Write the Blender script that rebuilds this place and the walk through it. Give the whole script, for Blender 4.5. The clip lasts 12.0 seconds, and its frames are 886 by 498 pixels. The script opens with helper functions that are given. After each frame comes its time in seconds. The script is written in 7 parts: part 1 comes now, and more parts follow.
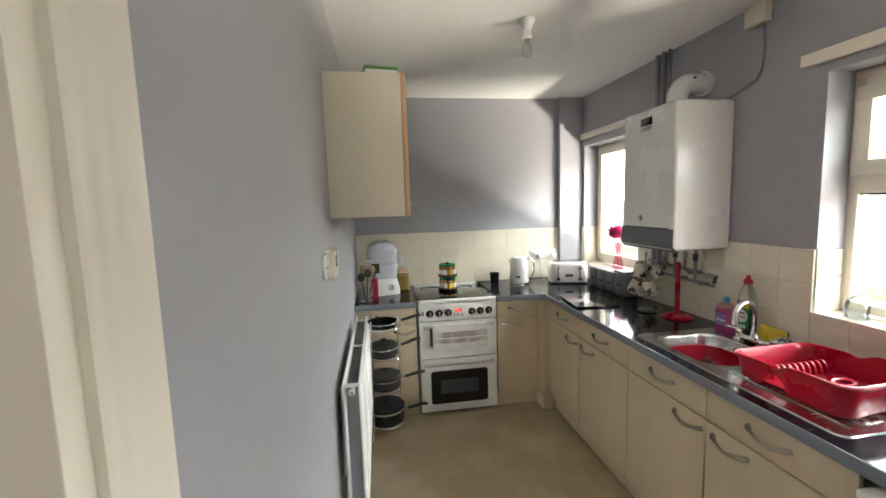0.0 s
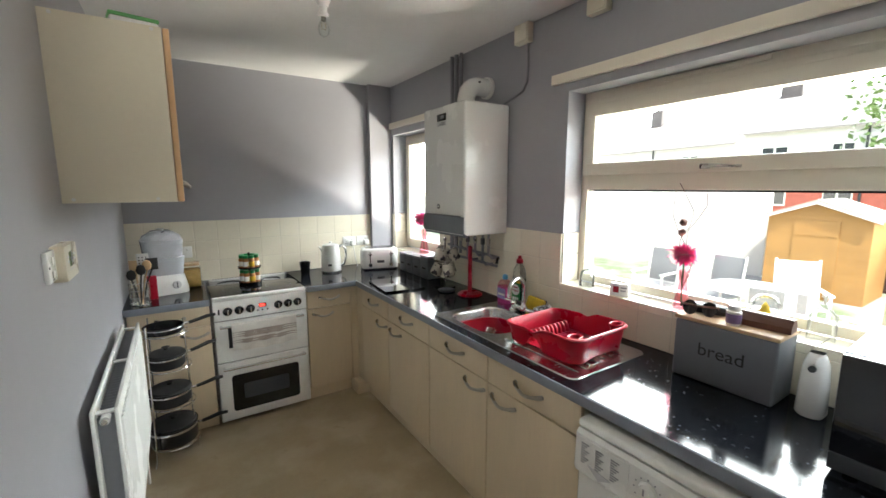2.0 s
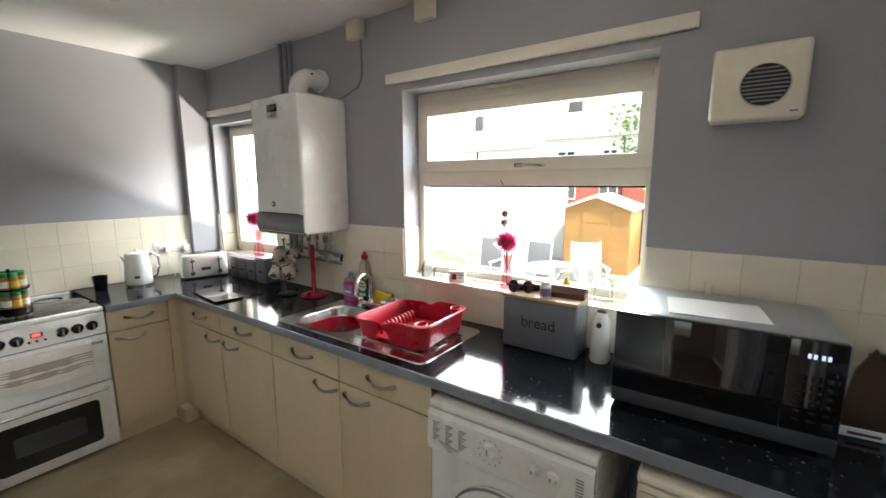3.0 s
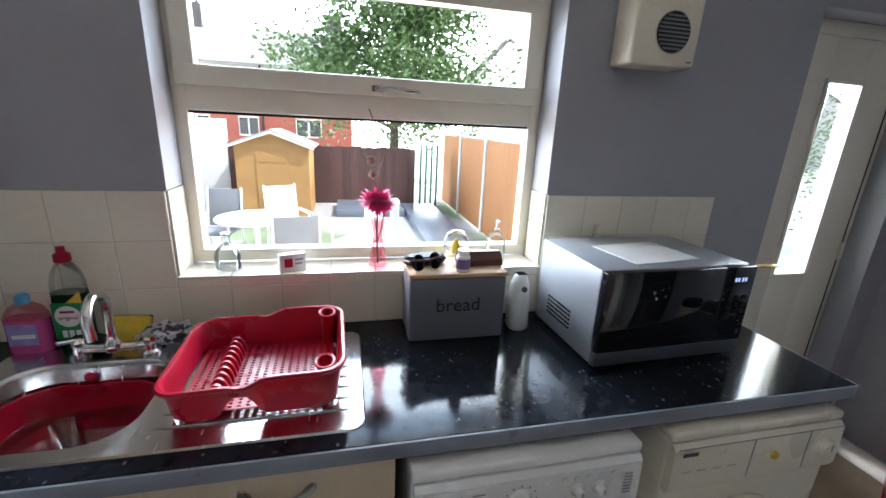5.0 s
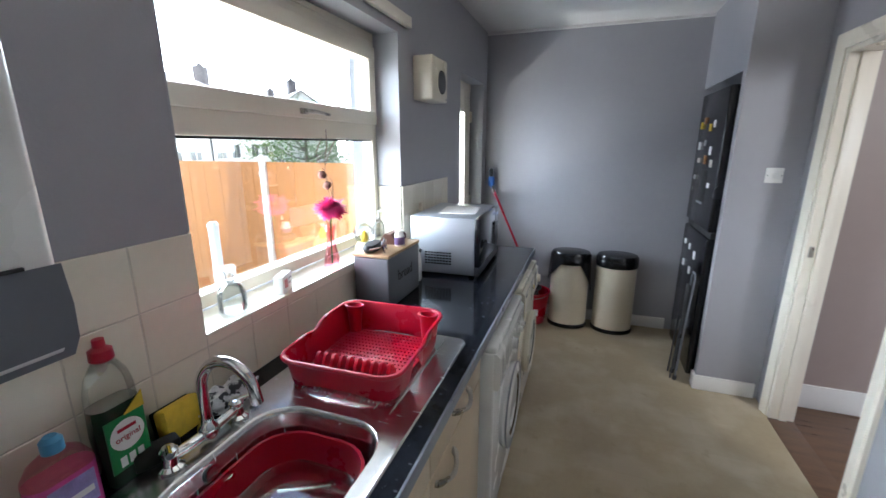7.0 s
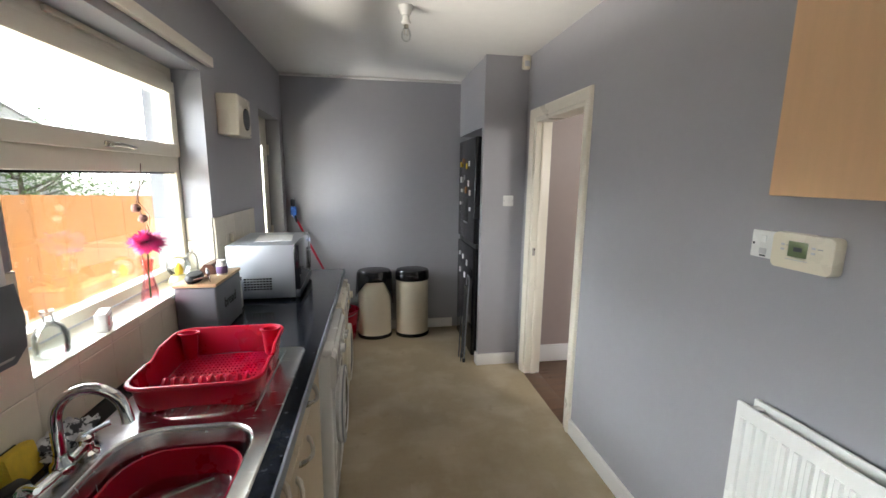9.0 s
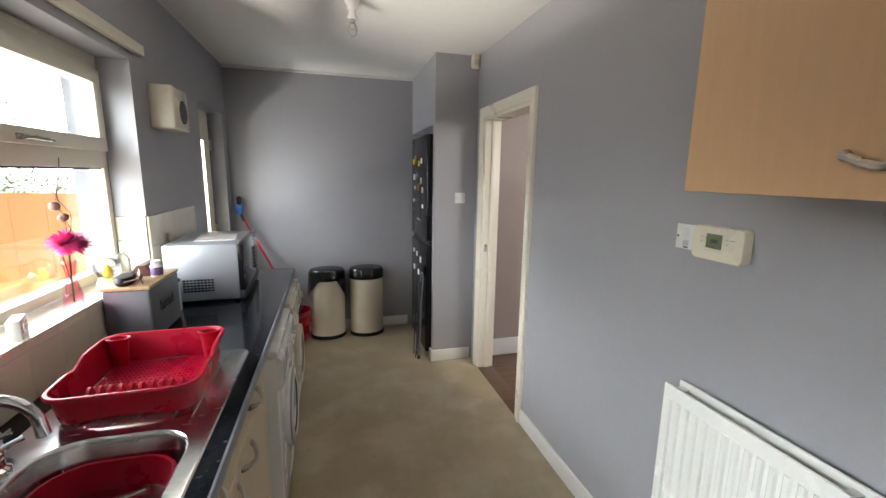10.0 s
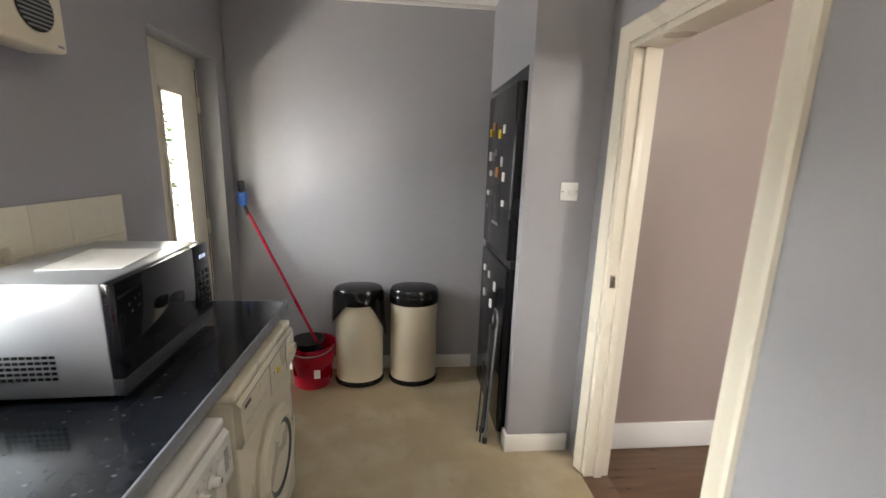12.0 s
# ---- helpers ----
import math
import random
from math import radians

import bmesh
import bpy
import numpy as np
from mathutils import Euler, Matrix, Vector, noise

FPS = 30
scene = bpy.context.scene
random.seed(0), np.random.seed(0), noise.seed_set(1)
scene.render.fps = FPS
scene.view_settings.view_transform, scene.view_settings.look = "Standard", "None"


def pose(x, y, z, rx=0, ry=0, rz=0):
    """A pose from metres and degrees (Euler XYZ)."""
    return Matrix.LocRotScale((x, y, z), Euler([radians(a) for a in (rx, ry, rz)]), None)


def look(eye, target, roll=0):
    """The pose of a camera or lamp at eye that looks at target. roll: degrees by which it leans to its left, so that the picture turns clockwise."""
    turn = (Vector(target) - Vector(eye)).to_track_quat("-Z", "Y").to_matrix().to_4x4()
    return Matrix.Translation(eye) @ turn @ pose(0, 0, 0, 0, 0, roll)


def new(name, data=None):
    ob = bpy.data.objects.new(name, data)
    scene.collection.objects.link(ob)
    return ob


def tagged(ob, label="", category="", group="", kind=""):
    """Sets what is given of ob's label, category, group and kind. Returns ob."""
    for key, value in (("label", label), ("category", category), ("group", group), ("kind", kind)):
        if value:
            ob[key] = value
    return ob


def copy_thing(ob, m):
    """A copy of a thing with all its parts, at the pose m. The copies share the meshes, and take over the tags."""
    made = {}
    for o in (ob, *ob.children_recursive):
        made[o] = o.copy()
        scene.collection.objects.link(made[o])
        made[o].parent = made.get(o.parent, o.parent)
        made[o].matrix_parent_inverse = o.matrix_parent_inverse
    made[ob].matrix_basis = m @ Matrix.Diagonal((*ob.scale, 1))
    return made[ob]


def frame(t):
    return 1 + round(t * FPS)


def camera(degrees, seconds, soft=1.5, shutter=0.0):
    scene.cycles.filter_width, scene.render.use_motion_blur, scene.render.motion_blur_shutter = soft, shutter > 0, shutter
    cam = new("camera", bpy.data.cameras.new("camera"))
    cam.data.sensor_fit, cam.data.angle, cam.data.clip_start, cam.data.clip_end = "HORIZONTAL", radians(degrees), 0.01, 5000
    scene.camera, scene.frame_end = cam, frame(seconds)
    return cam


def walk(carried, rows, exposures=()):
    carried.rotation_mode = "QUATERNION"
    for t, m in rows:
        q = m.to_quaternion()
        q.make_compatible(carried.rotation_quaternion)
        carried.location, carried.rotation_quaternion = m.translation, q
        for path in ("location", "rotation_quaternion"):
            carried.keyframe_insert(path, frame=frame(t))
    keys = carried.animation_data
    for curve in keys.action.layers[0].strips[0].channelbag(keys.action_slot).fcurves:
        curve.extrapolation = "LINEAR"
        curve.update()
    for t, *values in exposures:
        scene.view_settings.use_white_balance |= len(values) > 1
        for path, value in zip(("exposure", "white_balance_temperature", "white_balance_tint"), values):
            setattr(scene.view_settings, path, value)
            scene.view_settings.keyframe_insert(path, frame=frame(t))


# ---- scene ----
cam = camera(94.3, 12.0, shutter=0.12)
PATH = [
    (0, (0.202, -3.613, 1.621), (0.505, -1.648, 1.404), -1.8),
    (0.5, (0.286, -3.64, 1.641), (0.735, -1.708, 1.383), -1.0),
    (1, (0.301, -3.649, 1.635), (0.899, -1.76, 1.363), -0.3),
    (1.5, (0.305, -3.636, 1.63), (1.127, -1.835, 1.343), -0.2),
    (2, (0.304, -3.624, 1.627), (1.386, -1.967, 1.328), -0.1),
    (2.5, (0.282, -3.615, 1.631), (1.649, -2.19, 1.317), -0.0),
    (3, (0.289, -3.63, 1.621), (1.908, -2.497, 1.308), -0.1),
    (3.5, (0.333, -3.609, 1.597), (2.193, -2.939, 1.296), -0.1),
    (3.7, (0.357, -3.563, 1.601), (2.266, -3.102, 1.221), 0.8),
    (5.3, (0.74, -2.44, 1.593), (2.584, -2.999, 1.056), 1.4),
    (5.5, (0.772, -2.313, 1.56), (2.598, -2.954, 1.054), 0.2),
    (6, (0.906, -1.912, 1.563), (2.412, -3.116, 1.03), 1.9),
    (6.5, (1.029, -1.602, 1.585), (2.148, -3.173, 1.058), 0.2),
    (7, (1.134, -1.389, 1.586), (1.775, -3.219, 1.096), 0.0),
    (7.1, (1.139, -1.337, 1.605), (1.673, -3.198, 1.105), 0.1),
    (8.8, (1.217, -1.028, 1.611), (0.973, -2.981, 1.255), 0.6),
    (9, (1.208, -1.021, 1.608), (0.884, -2.964, 1.26), 0.7),
    (9.5, (1.185, -1.005, 1.606), (0.721, -2.92, 1.262), 0.8),
    (10, (1.166, -0.999, 1.605), (0.646, -2.898, 1.249), 0.9),
    (10.5, (1.119, -1.039, 1.602), (0.633, -2.941, 1.218), 1.0),
    (11, (1.024, -1.27, 1.592), (0.679, -3.191, 1.159), 1.2),
    (11.5, (0.981, -1.752, 1.582), (0.668, -3.683, 1.164), 2.0),
    (11.6, (0.994, -1.853, 1.574), (0.669, -3.781, 1.154), 2.0),
    (12, (0.925, -2.336, 1.541), (0.732, -4.282, 1.125), 1.8),
]
EXPOSURES = [(0.0, 2.55, 6350, 7), (2.0, 2.38, 6200, 6), (3.7, 2.44, 6250, 9), (5.3, 2.0, 5400, 10), (6.5, 2.15, 5300, 8), (7.2, 2.2, 5600, 9), (8.8, 2.14, 6150, 9), (10.5, 2.17, 6300, 9), (12.0, 2.46, 6650, 10)]
walk(cam, [(t, look(e, g, r)) for t, e, g, r in PATH], EXPOSURES)

# ---- world, sun, exposure ----
world = bpy.data.worlds.new("sky")
scene.world = world
world.use_nodes = True
wn = world.node_tree
wn.nodes.clear()
sky = wn.nodes.new("ShaderNodeTexSky")
sky.sky_type = "NISHITA"
sky.sun_disc = False
SUN_DIR = Vector((-0.42, -0.78, 1.15)).normalized()
sky.sun_elevation = math.asin(SUN_DIR.z)
sky.sun_rotation = math.atan2(SUN_DIR.x, SUN_DIR.y)
sky.air_density, sky.dust_density, sky.ozone_density = 1.0, 2.0, 1.0
bg = wn.nodes.new("ShaderNodeBackground")
bg.inputs["Strength"].default_value = 0.10
wo = wn.nodes.new("ShaderNodeOutputWorld")
wn.links.new(sky.outputs[0], bg.inputs["Color"])
wn.links.new(bg.outputs[0], wo.inputs["Surface"])
sun = new("sun", bpy.data.lights.new("sun", "SUN"))
sun.data.energy, sun.data.angle, sun.data.color = 1.4, radians(0.5), (1.0, 0.95, 0.86)
sun.matrix_world = look(SUN_DIR * 20, (0, 0, 0))


def daylight_fill(name, at, target, sx, sy, power, color):
    """An added area lamp that stands in for daylight or its bounce."""
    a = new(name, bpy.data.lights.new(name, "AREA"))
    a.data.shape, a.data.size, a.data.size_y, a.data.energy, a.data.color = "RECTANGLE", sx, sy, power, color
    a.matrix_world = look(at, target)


# Added lamp above the window head, out of view, for bluish sky light.
daylight_fill("sky_fill_lamp", (3.6, -2.75, 2.95), (0.2, -2.75, 1.0), 1.6, 0.8, 7, (0.74, 0.87, 1.0))
# Added lamp hidden below the sill line, for the paving's bounce onto the ceiling.
daylight_fill("patio_bounce_fill", (4.4, -2.75, -0.12), (0.3, -2.75, 2.4), 3.4, 0.35, 120, (1.0, 0.90, 0.76))
# Added lamp behind the narrow pane, in place of the daylight there.
daylight_fill("back_door_fill", (2.55, -4.76, 1.5), (1.0, -4.76, 1.4), 0.88, 1.0, 17, (0.96, 0.98, 1.0))
# Added lamp high outside the small window, to brighten the cooker wall.
daylight_fill("north_wall_fill", (3.3, -0.95, 2.9), (1.2, 0.0, 1.4), 0.9, 0.9, 9, (1.0, 0.96, 0.92))
# Added lamp inside the unseen part of the hall, aimed at its south wall.
daylight_fill("hall_fill_lamp", (-1.6, -1.6, 2.2), (-0.9, -4.2, 1.3), 0.8, 0.8, 10, (1.0, 0.92, 0.84))

# ---- materials ----
def mat(name, color, rough=0.5, metal=0.0, vary=0.08, scale=6.0, bump=0.0, bump_scale=60.0, coat=0.0, rand=0.0, stretch=None, ior=1.45, rough_vary=0.08):
    """A surface with two scales of colour variation, uneven gloss and fine relief, in real-world size."""
    m = bpy.data.materials.new(name)
    m.use_nodes = True
    nt = m.node_tree
    n, l = nt.nodes, nt.links
    bs = n["Principled BSDF"]
    tc = n.new("ShaderNodeTexCoord")
    mp = n.new("ShaderNodeMapping")
    if stretch:
        mp.inputs["Scale"].default_value = stretch
    l.new(tc.outputs["Object"], mp.inputs["Vector"])
    big = n.new("ShaderNodeTexNoise")
    big.inputs["Scale"].default_value, big.inputs["Detail"].default_value = scale, 4
    fine = n.new("ShaderNodeTexNoise")
    fine.inputs["Scale"].default_value, fine.inputs["Detail"].default_value = scale * 14, 3
    for t in (big, fine):
        l.new(mp.outputs[0], t.inputs["Vector"])
    add = n.new("ShaderNodeMath")
    add.operation = "MULTIPLY_ADD"
    l.new(fine.outputs[0], add.inputs[0])
    add.inputs[1].default_value = 0.45
    l.new(big.outputs[0], add.inputs[2])
    mr = n.new("ShaderNodeMapRange")
    mr.inputs["From Min"].default_value, mr.inputs["From Max"].default_value = 0.45, 1.0
    mr.inputs["To Min"].default_value, mr.inputs["To Max"].default_value = 1 - vary, 1 + vary
    l.new(add.outputs[0], mr.inputs["Value"])
    val = mr.outputs[0]
    if rand:
        oi = n.new("ShaderNodeObjectInfo")
        r2 = n.new("ShaderNodeMapRange")
        r2.inputs["To Min"].default_value, r2.inputs["To Max"].default_value = 1 - rand, 1 + rand
        l.new(oi.outputs["Random"], r2.inputs["Value"])
        mu = n.new("ShaderNodeMath")
        mu.operation = "MULTIPLY"
        l.new(val, mu.inputs[0])
        l.new(r2.outputs[0], mu.inputs[1])
        val = mu.outputs[0]
    vm = n.new("ShaderNodeVectorMath")
    vm.operation = "SCALE"
    vm.inputs[0].default_value = color[:3]
    l.new(val, vm.inputs["Scale"])
    l.new(vm.outputs[0], bs.inputs["Base Color"])
    rr = n.new("ShaderNodeMapRange")
    rr.inputs["From Min"].default_value, rr.inputs["From Max"].default_value = 0.3, 0.7
    rr.inputs["To Min"].default_value, rr.inputs["To Max"].default_value = max(0.02, rough - rough_vary), min(1, rough + rough_vary)
    l.new(big.outputs[0], rr.inputs["Value"])
    l.new(rr.outputs[0], bs.inputs["Roughness"])
    bs.inputs["Metallic"].default_value = metal
    bs.inputs["IOR"].default_value = ior
    bs.inputs["Coat Weight"].default_value = coat
    if bump:
        bt = n.new("ShaderNodeTexNoise")
        bt.inputs["Scale"].default_value, bt.inputs["Detail"].default_value = bump_scale, 3
        l.new(mp.outputs[0], bt.inputs["Vector"])
        bp = n.new("ShaderNodeBump")
        bp.inputs["Strength"].default_value, bp.inputs["Distance"].default_value = bump, 0.004
        l.new(bt.outputs[0], bp.inputs["Height"])
        l.new(bp.outputs[0], bs.inputs["Normal"])
    return m


def glass_mat(name, tint, gloss=0.06, rough=0.02):
    m = bpy.data.materials.new(name)
    m.use_nodes = True
    nt = m.node_tree
    nt.nodes.clear()
    tr = nt.nodes.new("ShaderNodeBsdfTransparent")
    tr.inputs[0].default_value = (*tint, 1)
    gl = nt.nodes.new("ShaderNodeBsdfGlossy")
    gl.inputs["Roughness"].default_value = rough
    mx = nt.nodes.new("ShaderNodeMixShader")
    fr = nt.nodes.new("ShaderNodeFresnel")
    fr.inputs[0].default_value = 1.45
    mm = nt.nodes.new("ShaderNodeMath")
    mm.operation = "MULTIPLY"
    mm.inputs[1].default_value = gloss * 16
    nt.links.new(fr.outputs[0], mm.inputs[0])
    nt.links.new(mm.outputs[0], mx.inputs[0])
    out = nt.nodes.new("ShaderNodeOutputMaterial")
    nt.links.new(tr.outputs[0], mx.inputs[1])
    nt.links.new(gl.outputs[0], mx.inputs[2])
    nt.links.new(mx.outputs[0], out.inputs[0])
    return m


def emit_mat(name, color, strength):
    m = bpy.data.materials.new(name)
    m.use_nodes = True
    bs = m.node_tree.nodes["Principled BSDF"]
    bs.inputs["Base Color"].default_value = (0.02, 0.02, 0.02, 1)
    bs.inputs["Emission Color"].default_value = (*color, 1)
    bs.inputs["Emission Strength"].default_value = strength
    return m


def ramp_over(m, kind, scale, lo, hi, color, stretch=(1, 1, 1), detail=2.0):
    """Lays flecks or streaks of a second colour over a material, where a noise passes from lo to hi."""
    nt = m.node_tree
    n, l = nt.nodes, nt.links
    bs = n["Principled BSDF"]
    tc = n.new("ShaderNodeTexCoord")
    mp = n.new("ShaderNodeMapping")
    mp.inputs["Scale"].default_value = stretch
    l.new(tc.outputs["Object"], mp.inputs[0])
    if kind == "voronoi":
        t = n.new("ShaderNodeTexVoronoi")
        t.inputs["Scale"].default_value = scale
        src = t.outputs["Distance"]
    else:
        t = n.new("ShaderNodeTexNoise")
        t.inputs["Scale"].default_value, t.inputs["Detail"].default_value = scale, detail
        src = t.outputs[0]
    l.new(mp.outputs[0], t.inputs["Vector"])
    mr = n.new("ShaderNodeMapRange")
    mr.inputs["From Min"].default_value, mr.inputs["From Max"].default_value = lo, hi
    l.new(src, mr.inputs["Value"])
    mx = n.new("ShaderNodeMix")
    mx.data_type = "RGBA"
    old = bs.inputs["Base Color"].links[0].from_socket
    l.new(mr.outputs[0], mx.inputs["Factor"])
    l.new(old, mx.inputs["A"])
    mx.inputs["B"].default_value = (*color, 1)
    l.new(mx.outputs["Result"], bs.inputs["Base Color"])
    return m


M = {}
M["wall"] = mat("grey_wall_paint", (0.35, 0.348, 0.372), 0.42, vary=0.035, scale=1.2, bump=0.10, bump_scale=130)
M["hall"] = mat("hall_wall_paint", (0.35, 0.285, 0.26), 0.5, vary=0.04, scale=1.2, bump=0.1, bump_scale=120)
M["ceiling"] = mat("ceiling_paint", (0.72, 0.71, 0.69), 0.7, vary=0.04, scale=0.9, bump=0.35, bump_scale=45)
M["gloss"] = mat("cream_gloss_paint", (0.82, 0.765, 0.65), 0.3, vary=0.012, scale=3, rough_vary=0.03)
M["white"] = mat("white_gloss_paint", (0.81, 0.80, 0.77), 0.32, vary=0.012, scale=3, rough_vary=0.03)
M["upvc"] = mat("white_upvc", (0.78, 0.73, 0.61), 0.32, vary=0.015, scale=4, rough_vary=0.03)
M["floor"] = mat("floor_vinyl", (0.39, 0.315, 0.20), 0.38, vary=0.10, scale=2.6, bump=0.08, bump_scale=70)
ramp_over(M["floor"], "noise", 3.2, 0.45, 0.62, (0.47, 0.395, 0.275), detail=6)
ramp_over(M["floor"], "noise", 11.0, 0.64, 0.80, (0.32, 0.255, 0.155), detail=5)
def tile_print(m, size, color, amount):
    """A faint printed pattern of rectangular slabs over a sheet floor."""
    nt = m.node_tree
    n, l = nt.nodes, nt.links
    bs = n["Principled BSDF"]
    tc = n.new("ShaderNodeTexCoord")
    br = n.new("ShaderNodeTexBrick")
    br.inputs["Scale"].default_value = 1.0
    br.inputs["Brick Width"].default_value, br.inputs["Row Height"].default_value = size
    br.inputs["Mortar Size"].default_value, br.inputs["Mortar Smooth"].default_value = 0.004, 0.6
    br.inputs["Color1"].default_value, br.inputs["Color2"].default_value, br.inputs["Mortar"].default_value = (1, 1, 1, 1), (0.15, 0.15, 0.15, 1), (0.75, 0.75, 0.75, 1)
    l.new(tc.outputs["Object"], br.inputs["Vector"])
    mu = n.new("ShaderNodeMath")
    mu.operation = "MULTIPLY"
    mu.inputs[1].default_value = amount
    l.new(br.outputs["Color"], mu.inputs[0])
    mx = n.new("ShaderNodeMix")
    mx.data_type = "RGBA"
    l.new(mu.outputs[0], mx.inputs["Factor"])
    l.new(bs.inputs["Base Color"].links[0].from_socket, mx.inputs["A"])
    mx.inputs["B"].default_value = (*color, 1)
    l.new(mx.outputs["Result"], bs.inputs["Base Color"])


tile_print(M["floor"], (0.30, 0.15), (0.31, 0.245, 0.145), 0.30)
M["hall_floor"] = mat("dark_wood_floor", (0.13, 0.075, 0.045), 0.35, vary=0.35, scale=3, stretch=(1, 9, 1))
M["tile"] = mat("cream_tile_glaze", (0.76, 0.71, 0.58), 0.16, vary=0.04, scale=3, rand=0.035, bump=0.05, bump_scale=12)
M["grout"] = mat("tile_grout", (0.60, 0.56, 0.46), 0.9, vary=0.2, scale=9, bump=0.2)
M["worktop"] = mat("black_stone_laminate", (0.012, 0.014, 0.019), 0.105, vary=0.4, scale=30, rough_vary=0.02, ior=1.32)
ramp_over(M["worktop"], "voronoi", 22, 0.14, 0.08, (0.10, 0.11, 0.13), stretch=(1, 1.6, 1))
ramp_over(M["worktop"], "noise", 55, 0.68, 0.74, (0.05, 0.055, 0.065), detail=3)
M["edge"] = mat("grey_worktop_edging", (0.22, 0.24, 0.28), 0.35, vary=0.08, scale=12)
M["unit"] = mat("maple_cabinet_foil", (0.62, 0.505, 0.35), 0.42, vary=0.07, scale=4, stretch=(1, 1, 0.12), bump=0.05, bump_scale=50)
M["maple"] = mat("warm_maple_door_edge", (0.72, 0.46, 0.25), 0.4, vary=0.08, scale=4, stretch=(1, 1, 0.1), bump=0.05)
M["melamine"] = mat("cream_melamine", (0.74, 0.69, 0.56), 0.4, vary=0.03, scale=3)
M["steel"] = mat("brushed_steel", (0.62, 0.62, 0.62), 0.22, 1.0, vary=0.06, scale=14, stretch=(1, 8, 1), rough_vary=0.06)
M["chrome"] = mat("chrome", (0.78, 0.78, 0.78), 0.08, 1.0, vary=0.03, scale=8, rough_vary=0.03)
M["nickel"] = mat("satin_nickel", (0.46, 0.43, 0.38), 0.3, 1.0, vary=0.08, scale=20)
M["brass"] = mat("brass", (0.66, 0.47, 0.16), 0.22, 1.0, vary=0.08, scale=20)
M["appliance"] = mat("white_enamel", (0.80, 0.80, 0.78), 0.25, vary=0.02, scale=4, coat=0.3)
M["appliance_old"] = mat("aged_white_enamel", (0.76, 0.70, 0.56), 0.3, vary=0.03, scale=4, coat=0.3)
M["pale_grey"] = mat("pale_grey_print", (0.55, 0.55, 0.56), 0.4)
M["dark_grey"] = mat("dark_grey_plastic", (0.055, 0.058, 0.065), 0.35, vary=0.1)
M["mid_grey"] = mat("mid_grey_plastic", (0.26, 0.27, 0.29), 0.45, vary=0.06)
M["slate"] = mat("slate_grey_enamel", (0.15, 0.16, 0.18), 0.42, vary=0.05, scale=6)
M["black"] = mat("black_plastic", (0.006, 0.006, 0.007), 0.2, vary=0.2)
M["matt_black"] = mat("matt_black", (0.018, 0.018, 0.018), 0.6, vary=0.2, scale=20)
M["blackglass"] = mat("black_glass", (0.008, 0.008, 0.010), 0.05, vary=0.1, rough_vary=0.02, coat=0.5)
M["bag"] = mat("black_bin_liner", (0.006, 0.006, 0.007), 0.2, vary=0.2, bump=0.5, bump_scale=30)
M["rubber"] = mat("dark_rubber", (0.03, 0.03, 0.032), 0.7, vary=0.2)
M["red"] = mat("red_plastic", (0.36, 0.0012, 0.022), 0.30, vary=0.05, scale=8)
red_bsdf = M["red"].node_tree.nodes["Principled BSDF"]
red_bsdf.inputs["Subsurface Weight"].default_value = 0.35
red_bsdf.inputs["Subsurface Radius"].default_value = (1.0, 0.05, 0.08)
red_bsdf.inputs["Subsurface Scale"].default_value = 0.012
M["petal"] = mat("magenta_petal", (0.74, 0.065, 0.29), 0.55, vary=0.25, scale=30)
M["cream"] = mat("cream_bin_enamel", (0.62, 0.56, 0.44), 0.32, vary=0.03, scale=5, rough_vary=0.03)
M["silver"] = mat("silver_paint", (0.50, 0.53, 0.58), 0.36, 0.6, vary=0.02, scale=6, rough_vary=0.015)
M["fridge"] = mat("black_fridge_enamel", (0.008, 0.008, 0.010), 0.2, vary=0.2, scale=5)
M["paper"] = mat("white_paper", (0.80, 0.80, 0.80), 0.7, vary=0.03)
M["wood"] = mat("pale_wood", (0.50, 0.34, 0.19), 0.5, vary=0.15, scale=6, stretch=(1, 6, 1))
M["walnut"] = mat("brown_leather", (0.10, 0.042, 0.028), 0.45, vary=0.2, scale=15)
M["seed"] = mat("dried_seed_brown", (0.24, 0.12, 0.10), 0.8, vary=0.3, scale=60, bump=0.5, bump_scale=150)
M["green"] = mat("green_label", (0.015, 0.22, 0.06), 0.4, vary=0.1)
M["darkgreen"] = mat("dark_green_liquid", (0.010, 0.040, 0.020), 0.12, vary=0.1)
M["yellow"] = mat("yellow_sponge", (0.66, 0.46, 0.04), 0.8, vary=0.15, scale=40, bump=0.5, bump_scale=200)
M["blue"] = mat("blue_plastic", (0.03, 0.12, 0.45), 0.4, vary=0.1)
M["cloth"] = mat("white_grey_cloth", (0.55, 0.55, 0.57), 0.9, vary=0.3, scale=40, bump=0.6, bump_scale=150)
M["towel"] = mat("cream_tea_towel", (0.68, 0.65, 0.60), 0.95, vary=0.06, scale=40, bump=0.5, bump_scale=400)
M["towel_stripe"] = mat("brown_towel_stripe", (0.36, 0.31, 0.27), 0.95, vary=0.1, scale=40, bump=0.4, bump_scale=400)
M["copper"] = mat("grey_painted_pipe", (0.25, 0.25, 0.265), 0.45, vary=0.08, scale=10)
M["pane"] = glass_mat("window_glass", (0.97, 0.985, 0.98), 0.03)
M["clear"] = glass_mat("clear_glass", (0.975, 0.985, 0.98), 0.03)
M["water"] = glass_mat("still_water", (0.95, 0.95, 0.95), 0.035)
M["pinkglass"] = glass_mat("pink_glass", (0.985, 0.76, 0.80), 0.02)
